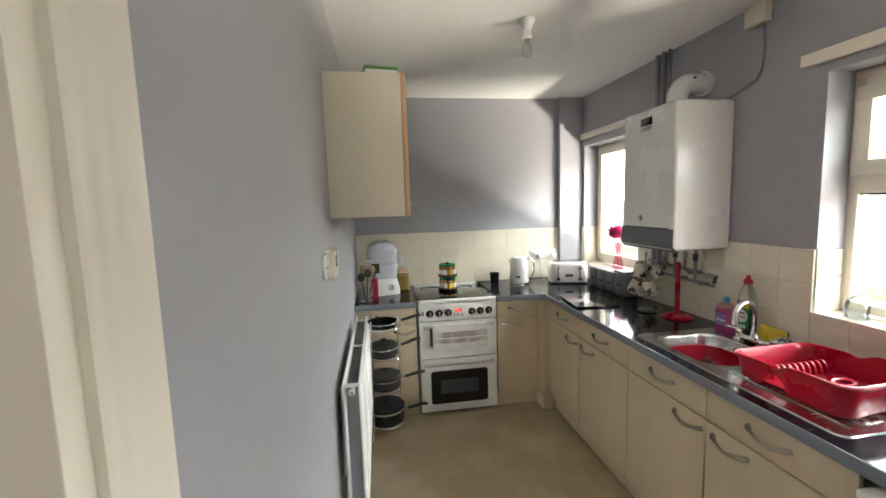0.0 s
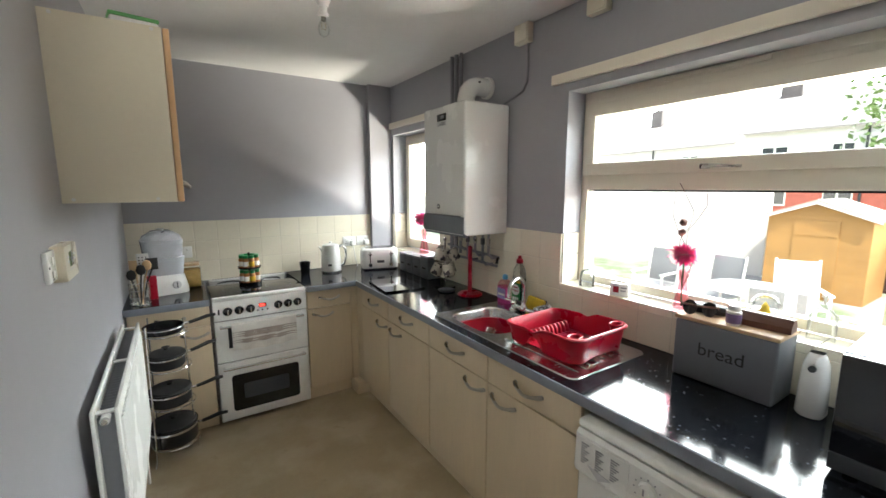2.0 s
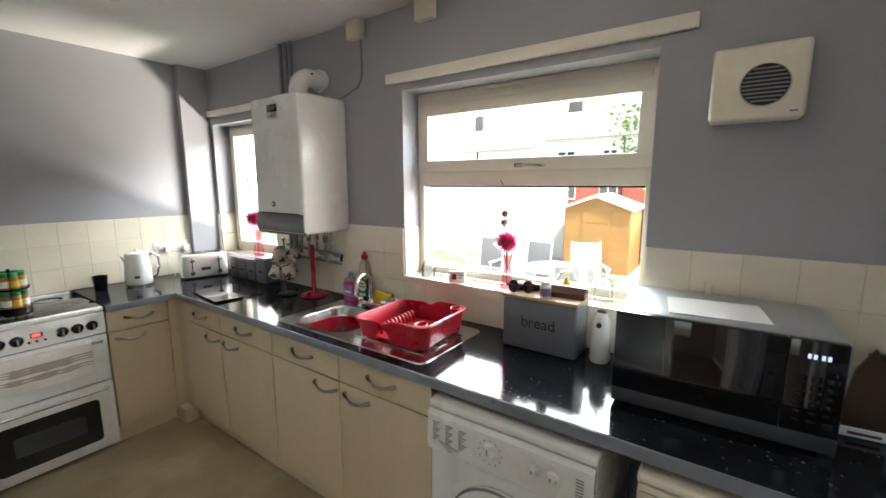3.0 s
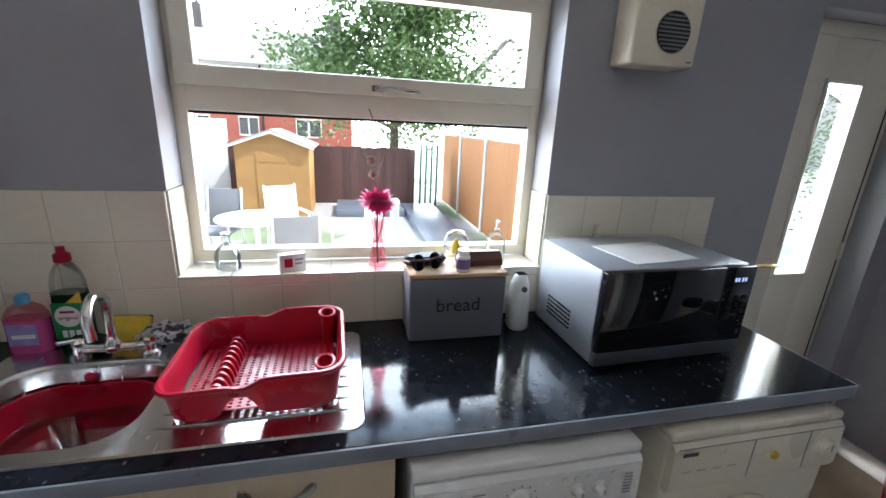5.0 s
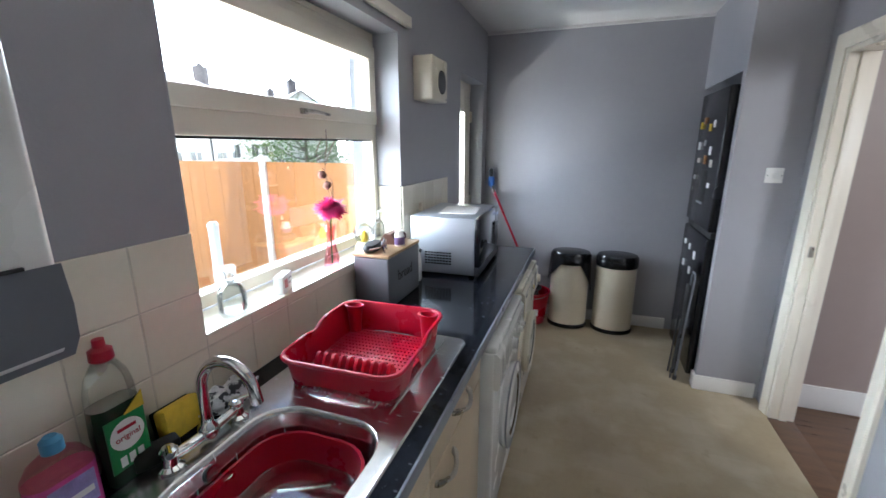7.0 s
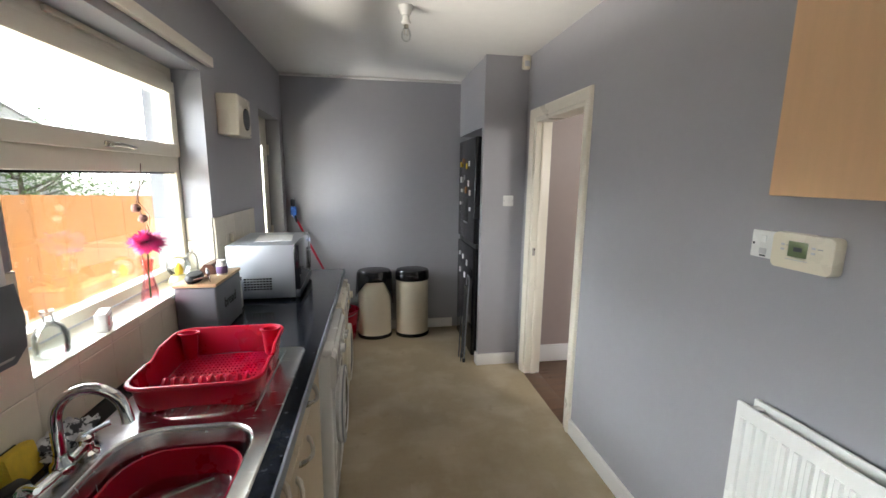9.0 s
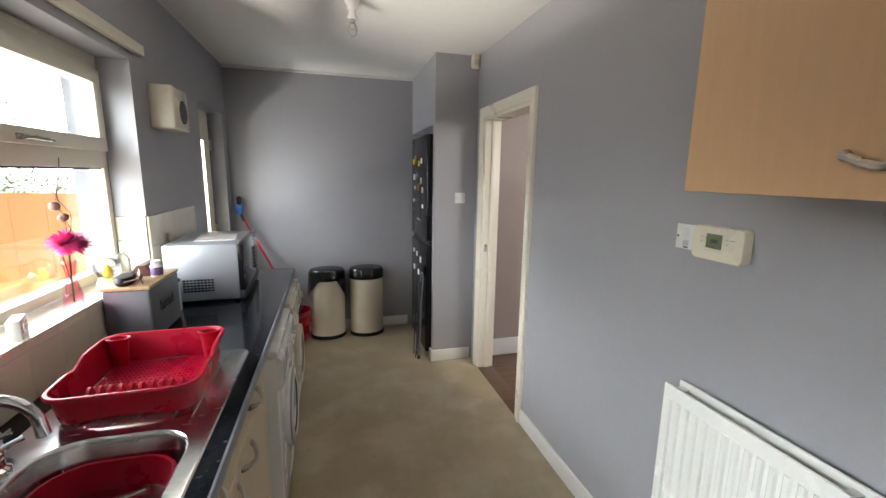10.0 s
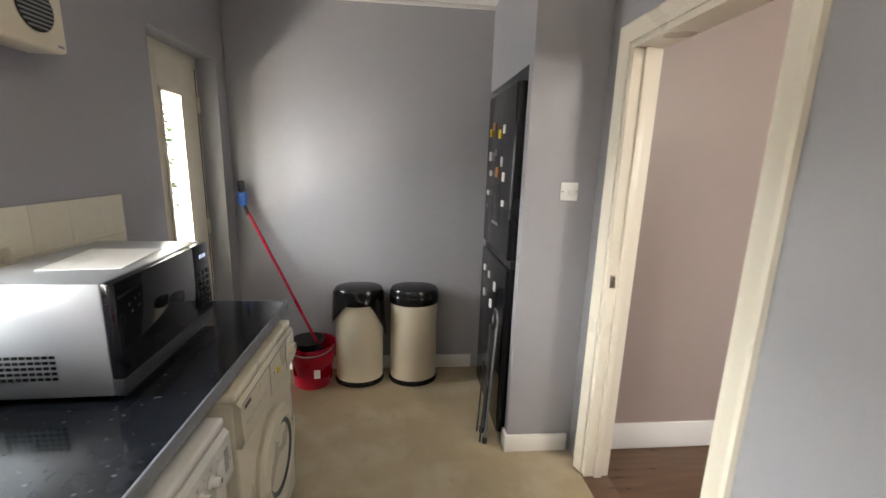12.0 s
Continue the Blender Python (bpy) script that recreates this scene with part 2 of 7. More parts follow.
M["pinkbottle"] = mat("pink_soap_bottle", (0.55, 0.085, 0.30), 0.12, vary=0.15)
M["bottleglass"] = glass_mat("thick_clear_glass", (0.94, 0.96, 0.965), 0.05)
M["jar"] = mat("amber_cereal_jar", (0.42, 0.28, 0.09), 0.2, vary=0.25, scale=25)
M["steamer"] = mat("hazy_white_plastic", (0.56, 0.58, 0.63), 0.25, vary=0.06, scale=10)
# Wall grey lightened slightly, in place of the stronger light on the reveals.
M["reveal"] = mat("lit_reveal_paint", (0.37, 0.375, 0.405), 0.4, vary=0.03, scale=2, bump=0.08, bump_scale=120)
M["lcd"] = mat("lcd_green", (0.17, 0.21, 0.11), 0.2)
M["spice"] = mat("spice_brown", (0.33, 0.14, 0.04), 0.4, vary=0.3, scale=40)


# ---- mesh helpers ----
def part(name, bm, material, parent=None, label="", kind=""):
    for f in bm.faces:
        f.smooth = True
    for e in bm.edges:
        if len(e.link_faces) == 2 and e.calc_face_angle(0.0) > 0.65:
            e.smooth = False
    me = bpy.data.meshes.new(name)
    bm.to_mesh(me)
    bm.free()
    me.materials.append(M[material] if isinstance(material, str) else material)
    ob = new(name, me)
    if parent:
        ob.parent = parent
    return tagged(ob, label, kind=kind)


def thing(name, label, category, at=(0, 0, 0), rz=0, group="", kind=""):
    e = new(name)
    e.empty_display_size = 0.05
    e.matrix_basis = pose(*at, 0, 0, rz)
    return tagged(e, label, category, group, kind)


def box(x0, x1, y0, y1, z0, z1, r=0.0, seg=2, bm=None):
    bm = bm or bmesh.new()
    vs = bmesh.ops.create_cube(bm, size=1.0)["verts"]
    for v in vs:
        v.co = Vector(((x0 + x1) / 2 + v.co.x * (x1 - x0), (y0 + y1) / 2 + v.co.y * (y1 - y0), (z0 + z1) / 2 + v.co.z * (z1 - z0)))
    if r:
        es = list({e for v in vs for e in v.link_edges})
        bmesh.ops.bevel(bm, geom=es, offset=r, segments=seg, profile=0.5, affect="EDGES")
    return bm


def rod(p, q, r, r2=None, seg=14, bm=None, caps=True):
    bm = bm or bmesh.new()
    p, q = Vector(p), Vector(q)
    d = q - p
    vs = bmesh.ops.create_cone(bm, cap_ends=caps, segments=seg, radius1=r, radius2=r if r2 is None else r2, depth=d.length)["verts"]
    m = Matrix.Translation((p + q) / 2) @ d.to_track_quat("Z", "Y").to_matrix().to_4x4()
    bmesh.ops.transform(bm, matrix=m, verts=vs)
    return bm


def tube(pts, r, seg=8, bm=None, closed=False):
    """A round bar along the points, with capped ends."""
    bm = bm or bmesh.new()
    pts = [Vector(p) for p in pts]
    n = len(pts)
    rings, up = [], Vector((0.13, 0.31, 0.94))
    for i, p in enumerate(pts):
        a = pts[i - 1] if (i > 0 or closed) else p
        b = pts[(i + 1) % n] if (i < n - 1 or closed) else p
        d = (b - a).normalized()
        s = d.cross(up)
        if s.length < 0.05:
            s = d.cross(Vector((1, 0, 0)))
        s.normalize()
        t = s.cross(d)
        rr = r[i] if isinstance(r, (list, tuple)) else r
        rings.append([bm.verts.new(p + (s * math.cos(2 * math.pi * k / seg) + t * math.sin(2 * math.pi * k / seg)) * rr) for k in range(seg)])
    for i in range(n if closed else n - 1):
        a, b = rings[i], rings[(i + 1) % n]
        for k in range(seg):
            bm.faces.new((a[k], a[(k + 1) % seg], b[(k + 1) % seg], b[k]))
    if not closed:
        bm.faces.new(rings[0][::-1])
        bm.faces.new(rings[-1])
    bmesh.ops.recalc_face_normals(bm, faces=bm.faces[:])
    return bm


def lathe(profile, at=(0, 0, 0), seg=28, bm=None, squash=(1, 1)):
    """A turned shape: (radius, height) pairs from one end to the other."""
    bm = bm or bmesh.new()
    rings = []
    for r, z in profile:
        if r < 1e-5:
            rings.append([bm.verts.new((at[0], at[1], at[2] + z))])
        else:
            rings.append([bm.verts.new((at[0] + r * squash[0] * math.cos(2 * math.pi * k / seg), at[1] + r * squash[1] * math.sin(2 * math.pi * k / seg), at[2] + z)) for k in range(seg)])
    for a, b in zip(rings, rings[1:]):
        for k in range(seg):
            j = (k + 1) % seg
            if len(a) == 1 and len(b) == 1:
                continue
            if len(a) == 1:
                bm.faces.new((a[0], b[j], b[k]))
            elif len(b) == 1:
                bm.faces.new((a[k], a[j], b[0]))
            else:
                bm.faces.new((a[k], a[j], b[j], b[k]))
    bmesh.ops.recalc_face_normals(bm, faces=bm.faces[:])
    return bm


def rounded(w, d, r, n=5):
    """Outline of a rounded rectangle, centred, counter-clockwise."""
    out = []
    for cx, cy, a in ((w / 2 - r, d / 2 - r, 0), (-w / 2 + r, d / 2 - r, 90), (-w / 2 + r, -d / 2 + r, 180), (w / 2 - r, -d / 2 + r, 270)):
        for i in range(n + 1):
            t = radians(a + 90 * i / n)
            out.append((cx + r * math.cos(t), cy + r * math.sin(t)))
    return out


def loft(rings, bm=None, cap0=True, cap1=True, closed=False):
    """Skins rings of equal length, given as lists of points."""
    bm = bm or bmesh.new()
    vr = [[bm.verts.new(p) for p in ring] for ring in rings]
    n = len(vr[0])
    pairs = list(zip(vr, vr[1:])) + ([(vr[-1], vr[0])] if closed else [])
    for a, b in pairs:
        for k in range(n):
            bm.faces.new((a[k], a[(k + 1) % n], b[(k + 1) % n], b[k]))
    if cap0 and not closed:
        bm.faces.new(vr[0][::-1])
    if cap1 and not closed:
        bm.faces.new(vr[-1])
    bmesh.ops.recalc_face_normals(bm, faces=bm.faces[:])
    return bm


def tray(w, d, h, r, t, flare=0.0, lip=0.0, z=0.0):
    """An open tub with wall thickness t, wider at the top by flare, with a lip."""
    o = lambda g, zz, rr: [(x, y, zz) for x, y in rounded(w + g, d + g, max(0.004, rr))]
    rings = [o(0, z, r), o(2 * flare, z + h - 0.004, r + flare), o(2 * flare + 2 * lip, z + h - 0.004, r + flare + lip), o(2 * flare + 2 * lip, z + h, r + flare + lip),
             o(2 * flare - 2 * t, z + h, r + flare - t), o(-2 * t, z + t, r - t)]
    return loft(rings)


def writing(name, text, size, material, parent, m, depth=0.0006):
    cu = bpy.data.curves.new(name, "FONT")
    cu.body, cu.size, cu.extrude, cu.align_x, cu.align_y = text, size, depth, "CENTER", "CENTER"
    ob = new(name, cu)
    cu.materials.append(M[material])
    ob.parent = parent
    ob.matrix_basis = m
    return ob

# ---- the shell of the room ----
W, E, H = 2.06, -5.23, 2.53
WO = W + 0.28
WIN1 = (-3.37, -2.122, 1.095, 2.118)
WIN2 = (-0.90, -0.09, 1.045, 2.10)
BDOOR = (-5.10, -4.415, 0.0, 2.10)
HDOOR = (-4.10, -3.315, 0.0, 2.045)


def setting(name, bm, material, label):
    return tagged(part(name, bm, material), label, name.split("_")[0], kind="structure")


def wall_with_holes(name, axis, a0, a1, holes, lo, hi, z0, z1, material, label):
    """A thick wall along y (axis 'x' is its thickness) or along x, with openings (u0, u1, z0, z1)."""
    bm = bmesh.new()
    us = sorted({lo, hi, *(u for h in holes for u in h[:2])})
    for u0, u1 in zip(us, us[1:]):
        col = sorted((h[2], h[3]) for h in holes if h[0] <= u0 + 1e-6 and h[1] >= u1 - 1e-6)
        z = z0
        for h0, h1 in col + [(z1, z1)]:
            if h0 > z + 1e-6:
                if axis == "x":
                    box(a0, a1, u0, u1, z, h0, bm=bm)
                else:
                    box(u0, u1, a0, a1, z, h0, bm=bm)
            z = h1
    bmesh.ops.remove_doubles(bm, verts=bm.verts[:], dist=1e-5)
    seen = {}
    for f in bm.faces:
        seen.setdefault(tuple(round(c, 4) for c in f.calc_center_median()), []).append(f)
    bmesh.ops.delete(bm, geom=[f for fs in seen.values() if len(fs) > 1 for f in fs], context="FACES")
    return setting(name, bm, material, label)


setting("floor", box(-0.0, WO - 0.05, E - 0.2, 0.15, -0.12, 0.0), "floor", "mottled beige vinyl kitchen floor, slightly worn")
setting("floor_hall", box(-2.4, -0.002, -4.4, -1.0, -0.12, -0.004), "hall_floor", "dark brown wooden hall floor")
setting("ceiling", box(-2.5, WO, E - 0.2, 0.2, H, H + 0.16), "ceiling", "off-white painted plaster ceiling")
wall_with_holes("wall_east", "x", W, WO, [WIN1, WIN2, BDOOR], E - 0.2, 0.2, -0.4, H, "wall", "grey painted outside wall with two windows and a door")
wall_with_holes("wall_north", "y", 0.0, 0.2, [], -0.12, W, -0.12, H, "wall", "grey painted wall behind the cooker")
wall_with_holes("wall_west", "x", -0.12, 0.0, [HDOOR], -4.265, 0.0, -0.12, H, "wall", "grey painted wall with the hall doorway")
wall_with_holes("wall_south", "y", E - 0.2, E, [], -0.6, W, -0.12, H, "wall", "grey painted end wall")
# pier beside the door and the bulkhead above the fridge niche
setting("wall_pier", box(-0.12, 0.35, -4.335, -4.27, -0.12, H), "wall", "grey painted pier between the doorway and the fridge")
setting("wall_bulkhead", box(-0.4, 0.345, E, -4.335, 2.0, H), "wall", "grey painted bulkhead over the fridge niche")
setting("wall_niche", box(-0.5, -0.4, E, -4.335, -0.12, 2.0), "wall", "grey wall at the back of the fridge niche")
# boxed column in the corner behind the toaster
setting("wall_column", box(1.845, W, -0.055, 0.0, 0.0, H), "wall", "grey painted boxed column in the corner")
# hall beyond the doorway
setting("wall_hall_south", box(-2.4, -0.12, -4.42, -4.262, -0.12, H), "hall", "pinkish brown painted hall wall")
setting("wall_hall_north", box(-2.4, -0.12, -1.15, -1.0, -0.12, H), "hall", "pinkish brown painted hall wall")
# This wall is out of sight; its opening is added to admit daylight.
wall_with_holes("wall_hall_west", "x", -2.55, -2.4, [(-3.6, -2.2, 0.9, 2.1)], -4.42, -1.0, -0.12, H, "hall", "unseen hall wall with an opening added to let in daylight")
setting("baseboard_hall", box(-2.4, -0.135, -4.262, -4.246, 0.0, 0.155, 0.004), "white", "white hall skirting board")
# Unseen slab laid over the ceiling to keep the sun out.
setting("roof", box(-2.7, WO + 0.25, E - 0.5, 0.45, H + 0.17, H + 0.32), "slate", "unseen flat dark slab added over the kitchen to block the sun")


def skirting(name, x0, x1, y0, y1, h=0.10):
    bm = box(x0, x1, y0, y1, 0.0, h, 0.004)
    return setting(name, bm, "white", "white glossy skirting board")


skirting("baseboard_1", 0.0, 0.017, -3.242, -0.66)
skirting("baseboard_2", 0.02, 0.367, -4.27, -4.253)
skirting("baseboard_3", 0.35, 0.367, -4.335, -4.2705)
skirting("baseboard_4", 0.40, W, E, E + 0.017)
skirting("baseboard_5", W - 0.017, W, -4.41, -4.15)
setting("trim_coving", box(0.345, W, E, E + 0.022, H - 0.022, H, 0.006), "ceiling", "thin white plaster edge along the ceiling")


# ---- doorway to the hall: lining, stops and moulded architrave ----
def architrave(name, y0, y1, ztop, xs, width=0.072):
    """A moulded surround on the face x = xs (room side), round an opening."""
    prof = [(0.0, 0.0), (0.010, 0.0), (0.013, 0.006), (0.013, 0.018), (0.017, 0.024), (0.017, 0.036), (0.022, 0.044), (0.024, width - 0.012), (0.018, width - 0.002), (0.0, width)]
    rings = []
    for y, z, sy, sz in ((y1, 0.0, 1, 0), (y1, ztop, 1, 1), (y0, ztop, -1, 1), (y0, 0.0, -1, 0)):
        rings.append([(xs + d, y + sy * w, z + sz * w) for d, w in prof])
    return setting(name, loft(rings), "gloss", "cream gloss-painted moulded door surround")


architrave("trim_architrave", HDOOR[0] + 0.018, HDOOR[1] - 0.0, HDOOR[3] - 0.0, 0.0)
dl = bmesh.new()
box(-0.125, 0.002, HDOOR[1] - 0.026, HDOOR[1] + 0.001, 0.0, HDOOR[3] - 0.026, 0.002, bm=dl)
box(-0.125, 0.002, HDOOR[0] - 0.001, HDOOR[0] + 0.045, 0.0, HDOOR[3] - 0.026, 0.002, bm=dl)
box(-0.125, 0.002, HDOOR[0] - 0.001, HDOOR[1] + 0.001, HDOOR[3] - 0.026, HDOOR[3] + 0.001, 0.002, bm=dl)
door1 = setting("door_1", dl, "gloss", "cream gloss-painted door lining with a worn strike plate")
st = bmesh.new()
box(-0.085, -0.045, HDOOR[1] - 0.040, HDOOR[1] - 0.0262, 0.0, HDOOR[3] - 0.026, 0.002, bm=st)
part("stop", st, "gloss", door1)
part("stop", box(-0.085, -0.045, HDOOR[0] + 0.0452, HDOOR[0] + 0.058, 0.0, HDOOR[3] - 0.026, 0.002), "gloss", door1)
part("strike_plate", box(-0.035, -0.012, HDOOR[0] + 0.0452, HDOOR[0] + 0.048, 1.00, 1.06, 0.001), "nickel", door1, "worn metal strike plate")
part("threshold", box(-0.122, 0.008, HDOOR[0] + 0.0455, HDOOR[1] - 0.0265, -0.003, 0.003, 0.001), "hall_floor", door1, "thin dark threshold strip")


# ---- windows ----
def frame_bars(x0, x1, y0, y1, z0, z1, w, r=0.004):
    bm = bmesh.new()
    box(x0, x1, y0, y1, z0, z0 + w, r, bm=bm)
    box(x0, x1, y0, y1, z1 - w, z1, r, bm=bm)
    box(x0 + 0.001, x1 - 0.001, y0, y0 + w, z0 + w - r, z1 - w + r, r, bm=bm)
    box(x0 + 0.001, x1 - 0.001, y1 - w, y1, z0 + w - r, z1 - w + r, r, bm=bm)
    return bm


def window_1():
    y0, y1, z0, z1 = WIN1
    xf = W + 0.135
    win = tagged(new("window_1"), "white plastic window with a top-hung fanlight, closed", "window", kind="structure")
    part("window_frame", frame_bars(xf, xf + 0.06, y0, y1, z0 + 0.012, z1, 0.042), "upvc", win)
    part("transom", box(xf - 0.002, xf + 0.062, y0 + 0.041, y1 - 0.041, 1.612, 1.692, 0.004), "upvc", win)
    sash = part("sash", frame_bars(xf - 0.018, xf + 0.03, y0 + 0.022, y1 - 0.022, 1.688, z1 - 0.070, 0.06), "upvc", win)
    part("head_bar", box(xf - 0.001, xf + 0.058, y0 + 0.043, y1 - 0.043, z1 - 0.082, z1 - 0.040, 0.003), "upvc", win)
    h = bmesh.new()
    box(xf - 0.030, xf - 0.0175, -2.78, -2.74, 1.700, 1.722, 0.004, bm=h)
    tube([(xf - 0.034, -2.76, 1.711), (xf - 0.042, -2.80, 1.712), (xf - 0.042, -2.90, 1.706)], [0.008, 0.008, 0.006], bm=h)
    part("handle", h, "nickel", sash, "slim metal window catch")
    for n, a in (("pane", (y0 + 0.038, y1 - 0.038, z0 + 0.05, 1.616)), ("pane", (y0 + 0.078, y1 - 0.078, 1.744, z1 - 0.126))):
        p = part(n, box(xf + 0.022, xf + 0.026, *a), "pane", win, "clear window glass")
        p.visible_shadow = False
    part("gasket", box(xf + 0.010, xf + 0.012, y0 + 0.041, y1 - 0.041, 1.604, 1.612), "black", win)
    part("trickle_vent", box(xf - 0.014, xf, -2.95, -2.55, z1 - 0.03, z1 - 0.012, 0.003), "upvc", win)


def window_2():
    y0, y1, z0, z1 = WIN2
    xf = W + 0.135
    win = tagged(new("window_2"), "white plastic casement window, closed", "window", kind="structure")
    part("window_frame", frame_bars(xf, xf + 0.06, y0, y1, z0 + 0.012, z1, 0.045), "upvc", win)
    sash = part("sash", frame_bars(xf - 0.02, xf + 0.03, y0 + 0.03, y1 - 0.03, z0 + 0.04, z1 - 0.03, 0.06), "upvc", win)
    part("handle", tube([(xf - 0.024, y0 + 0.06, 1.55), (xf - 0.045, y0 + 0.06, 1.55), (xf - 0.045, y0 + 0.06, 1.44)], 0.007), "nickel", sash)
    p = part("pane", box(xf + 0.022, xf + 0.026, y0 + 0.086, y1 - 0.086, z0 + 0.096, z1 - 0.086), "pane", win, "clear window glass")
    p.visible_shadow = False


window_1()
window_2()


def back_door():
    y0, y1, z0, z1 = BDOOR
    xf = W + 0.115
    d = tagged(new("door_2"), "white plastic back door with a tall narrow pane, closed", "door", kind="structure")
    fr = bmesh.new()
    box(xf, xf + 0.07, y0, y0 + 0.05, 0.0, z1, 0.004, bm=fr)
    box(xf, xf + 0.07, y1 - 0.05, y1, 0.0, z1, 0.004, bm=fr)
    box(xf, xf + 0.07, y0 + 0.045, y1 - 0.045, z1 - 0.06, z1, 0.004, bm=fr)
    part("door_frame", fr, "upvc", d)
    a, b, g0, g1, zb, zt = y0 + 0.053, y1 - 0.053, -4.86, -4.66, 0.98, 1.86
    lf = bmesh.new()
    box(xf - 0.012, xf + 0.04, a, g0, 0.03, z1 - 0.064, 0.004, bm=lf)
    box(xf - 0.012, xf + 0.04, g1, b, 0.03, z1 - 0.064, 0.004, bm=lf)
    box(xf - 0.0118, xf + 0.0398, g0 - 0.005, g1 + 0.005, 0.03, zb, 0.003, bm=lf)
    box(xf - 0.0118, xf + 0.0398, g0 - 0.005, g1 + 0.005, zt, z1 - 0.064, 0.003, bm=lf)
    leaf = part("leaf", lf, "upvc", d)
    part("glazing_bead", frame_bars(xf - 0.022, xf - 0.010, g0 - 0.012, g1 + 0.012, zb - 0.012, zt + 0.012, 0.02), "upvc", leaf)
    p = part("pane", box(xf + 0.01, xf + 0.014, g0, g1, zb, zt), "pane", leaf, "frosted narrow glass")
    p.visible_shadow = False
    part("seal", box(xf - 0.013, xf - 0.011, y0 + 0.0465, y0 + 0.0525, 0.05, z1 - 0.07), "black", leaf)
    for z in (0.35, 1.05, 1.78):
        part("hinge", rod((xf - 0.018, y0 + 0.05, z), (xf - 0.018, y0 + 0.05, z + 0.09), 0.010), "upvc", leaf)
    h = box(xf - 0.018, xf - 0.011, b - 0.055, b - 0.02, 0.91, 1.15, 0.003)
    hp = part("handle_plate", h, "brass", leaf, "worn brass handle plate")
    part("lever", tube([(xf - 0.018, b - 0.038, 1.045), (xf - 0.05, b - 0.038, 1.045), (xf - 0.055, b - 0.06, 1.045), (xf - 0.05, b - 0.16, 1.04)], [0.009, 0.009, 0.009, 0.007]), "brass", hp)


back_door()
# the door reveal gets thin linings in the same lightened grey
setting("trim_reveal_door", box(W - 0.001, W + 0.114, -5.10, -5.096, 0.0, 2.10), "reveal", "door reveal lining, wall grey lightened to look lit")
setting("trim_reveal_door_head", box(W - 0.001, W + 0.114, -5.096, -4.4185, 2.096, 2.10), "reveal", "door reveal lining, wall grey lightened to look lit")
# added linings of the window reveals, above the tiles, lightened for the light there
for k, (y0, y1, z0, z1) in enumerate((WIN1, WIN2)):
    for nm, a in (("trim_reveal_left", (y1 - 0.004, y1, 1.378, z1)), ("trim_reveal_right", (y0, y0 + 0.004, 1.378, z1)), ("trim_reveal_head", (y0 + 0.004, y1 - 0.004, z1 - 0.004, z1))):
        setting(nm + "_" + str(k + 1), box(W - 0.001, W + 0.134, *a), "reveal", "window reveal lining, wall grey lightened to look lit")
# painted batten over each window
for nm, ya, yb in (("trim_batten_1", -3.483, -2.027), ("trim_batten_2", -1.27, -0.06)):
    setting(nm, box(W - 0.028, W, ya, yb, 2.155, 2.205, 0.003), "gloss", "cream painted wooden batten above the window")


# ---- fitted units ----
FX = 1.462          # front of the units under the window
FY = -0.605         # front of the units by the cooker


def bow_handle(length=0.15):
    """A bowed wavy bar handle along local x, standing off local -y."""
    n = 14
    pts, rad = [], []
    for i in range(n + 1):
        u = i / n
        pts.append((length * (u - 0.5), -0.004 - 0.026 * math.sin(math.pi * u) ** 0.7, 0.010 * math.cos(2 * math.pi * u * 0.75 + 0.4) * (1 if u < 0.6 else 0.8)))
        rad.append(0.0075 if 1 < i < n - 1 else 0.010)
    bm = tube(pts, rad, 8)
    rod((-length / 2, 0, pts[0][2]), (-length / 2, -0.008, pts[0][2]), 0.010, 0.008, 10, bm)
    rod((length / 2, 0, pts[-1][2]), (length / 2, -0.008, pts[-1][2]), 0.010, 0.008, 10, bm)
    return bm


def base_unit(name, label, width, at, rz, depth=0.56, drawer=True, hinge=1, top=0.868):
    """Local x along the front, front face towards local -y at y = 0."""
    t = thing(name, label, "cabinet", at, rz, "fitted base units")
    part("body", box(0.012, width - 0.012, 0.040, depth, 0.10, top), "melamine", t)
    part("plinth", box(0.0, width, 0.045, 0.063, 0.0, 0.10), "unit", t)
    if drawer:
        d = part("drawer_front", box(0.003, width - 0.003, 0.0, 0.019, 0.731, 0.862, 0.0014), "unit", t)
        h = part("handle", bow_handle(), "nickel", d, "bowed satin metal handle")
        h.location = (width / 2, 0, 0.797)
    d = part("door", box(0.003, width - 0.003, 0.0, 0.019, 0.105, 0.724 if drawer else 0.862, 0.0014), "unit", t)
    h = part("handle", bow_handle(), "nickel", d, "bowed satin metal handle")
    h.location = ((width - 0.095) if hinge > 0 else 0.115, 0, 0.675 if drawer else 0.81)
    return t


# local +x runs towards -y in the room when turned by -90 degrees
for k, (ya, yb, hg) in enumerate(((-0.70, -1.165, 1), (-1.165, -1.70, -1), (-1.70, -2.225, 1), (-2.225, -2.755, -1))):
    base_unit("base_cabinet", "maple-effect base cabinet with a drawer, under the window", ya - yb, (FX, ya, 0), -90, hinge=hg, top=0.70 if -2.3 < ya < -1.2 else 0.868)
base_unit("base_cabinet", "narrow maple-effect base cabinet beside the cooker", 0.335, (1.072, FY, 0), 0, hinge=-1)
base_unit("base_cabinet", "maple-effect base cabinet in the corner by the pan stand", 0.44, (0.008, FY, 0), 0, hinge=1)
part("corner_post", box(1.409, 1.48, FY + 0.003, -0.56, 0.10, 0.866), "unit", None)
tagged(bpy.data.objects["corner_post"], "maple-effect corner post between two cabinets", "cabinet", "fitted base units")
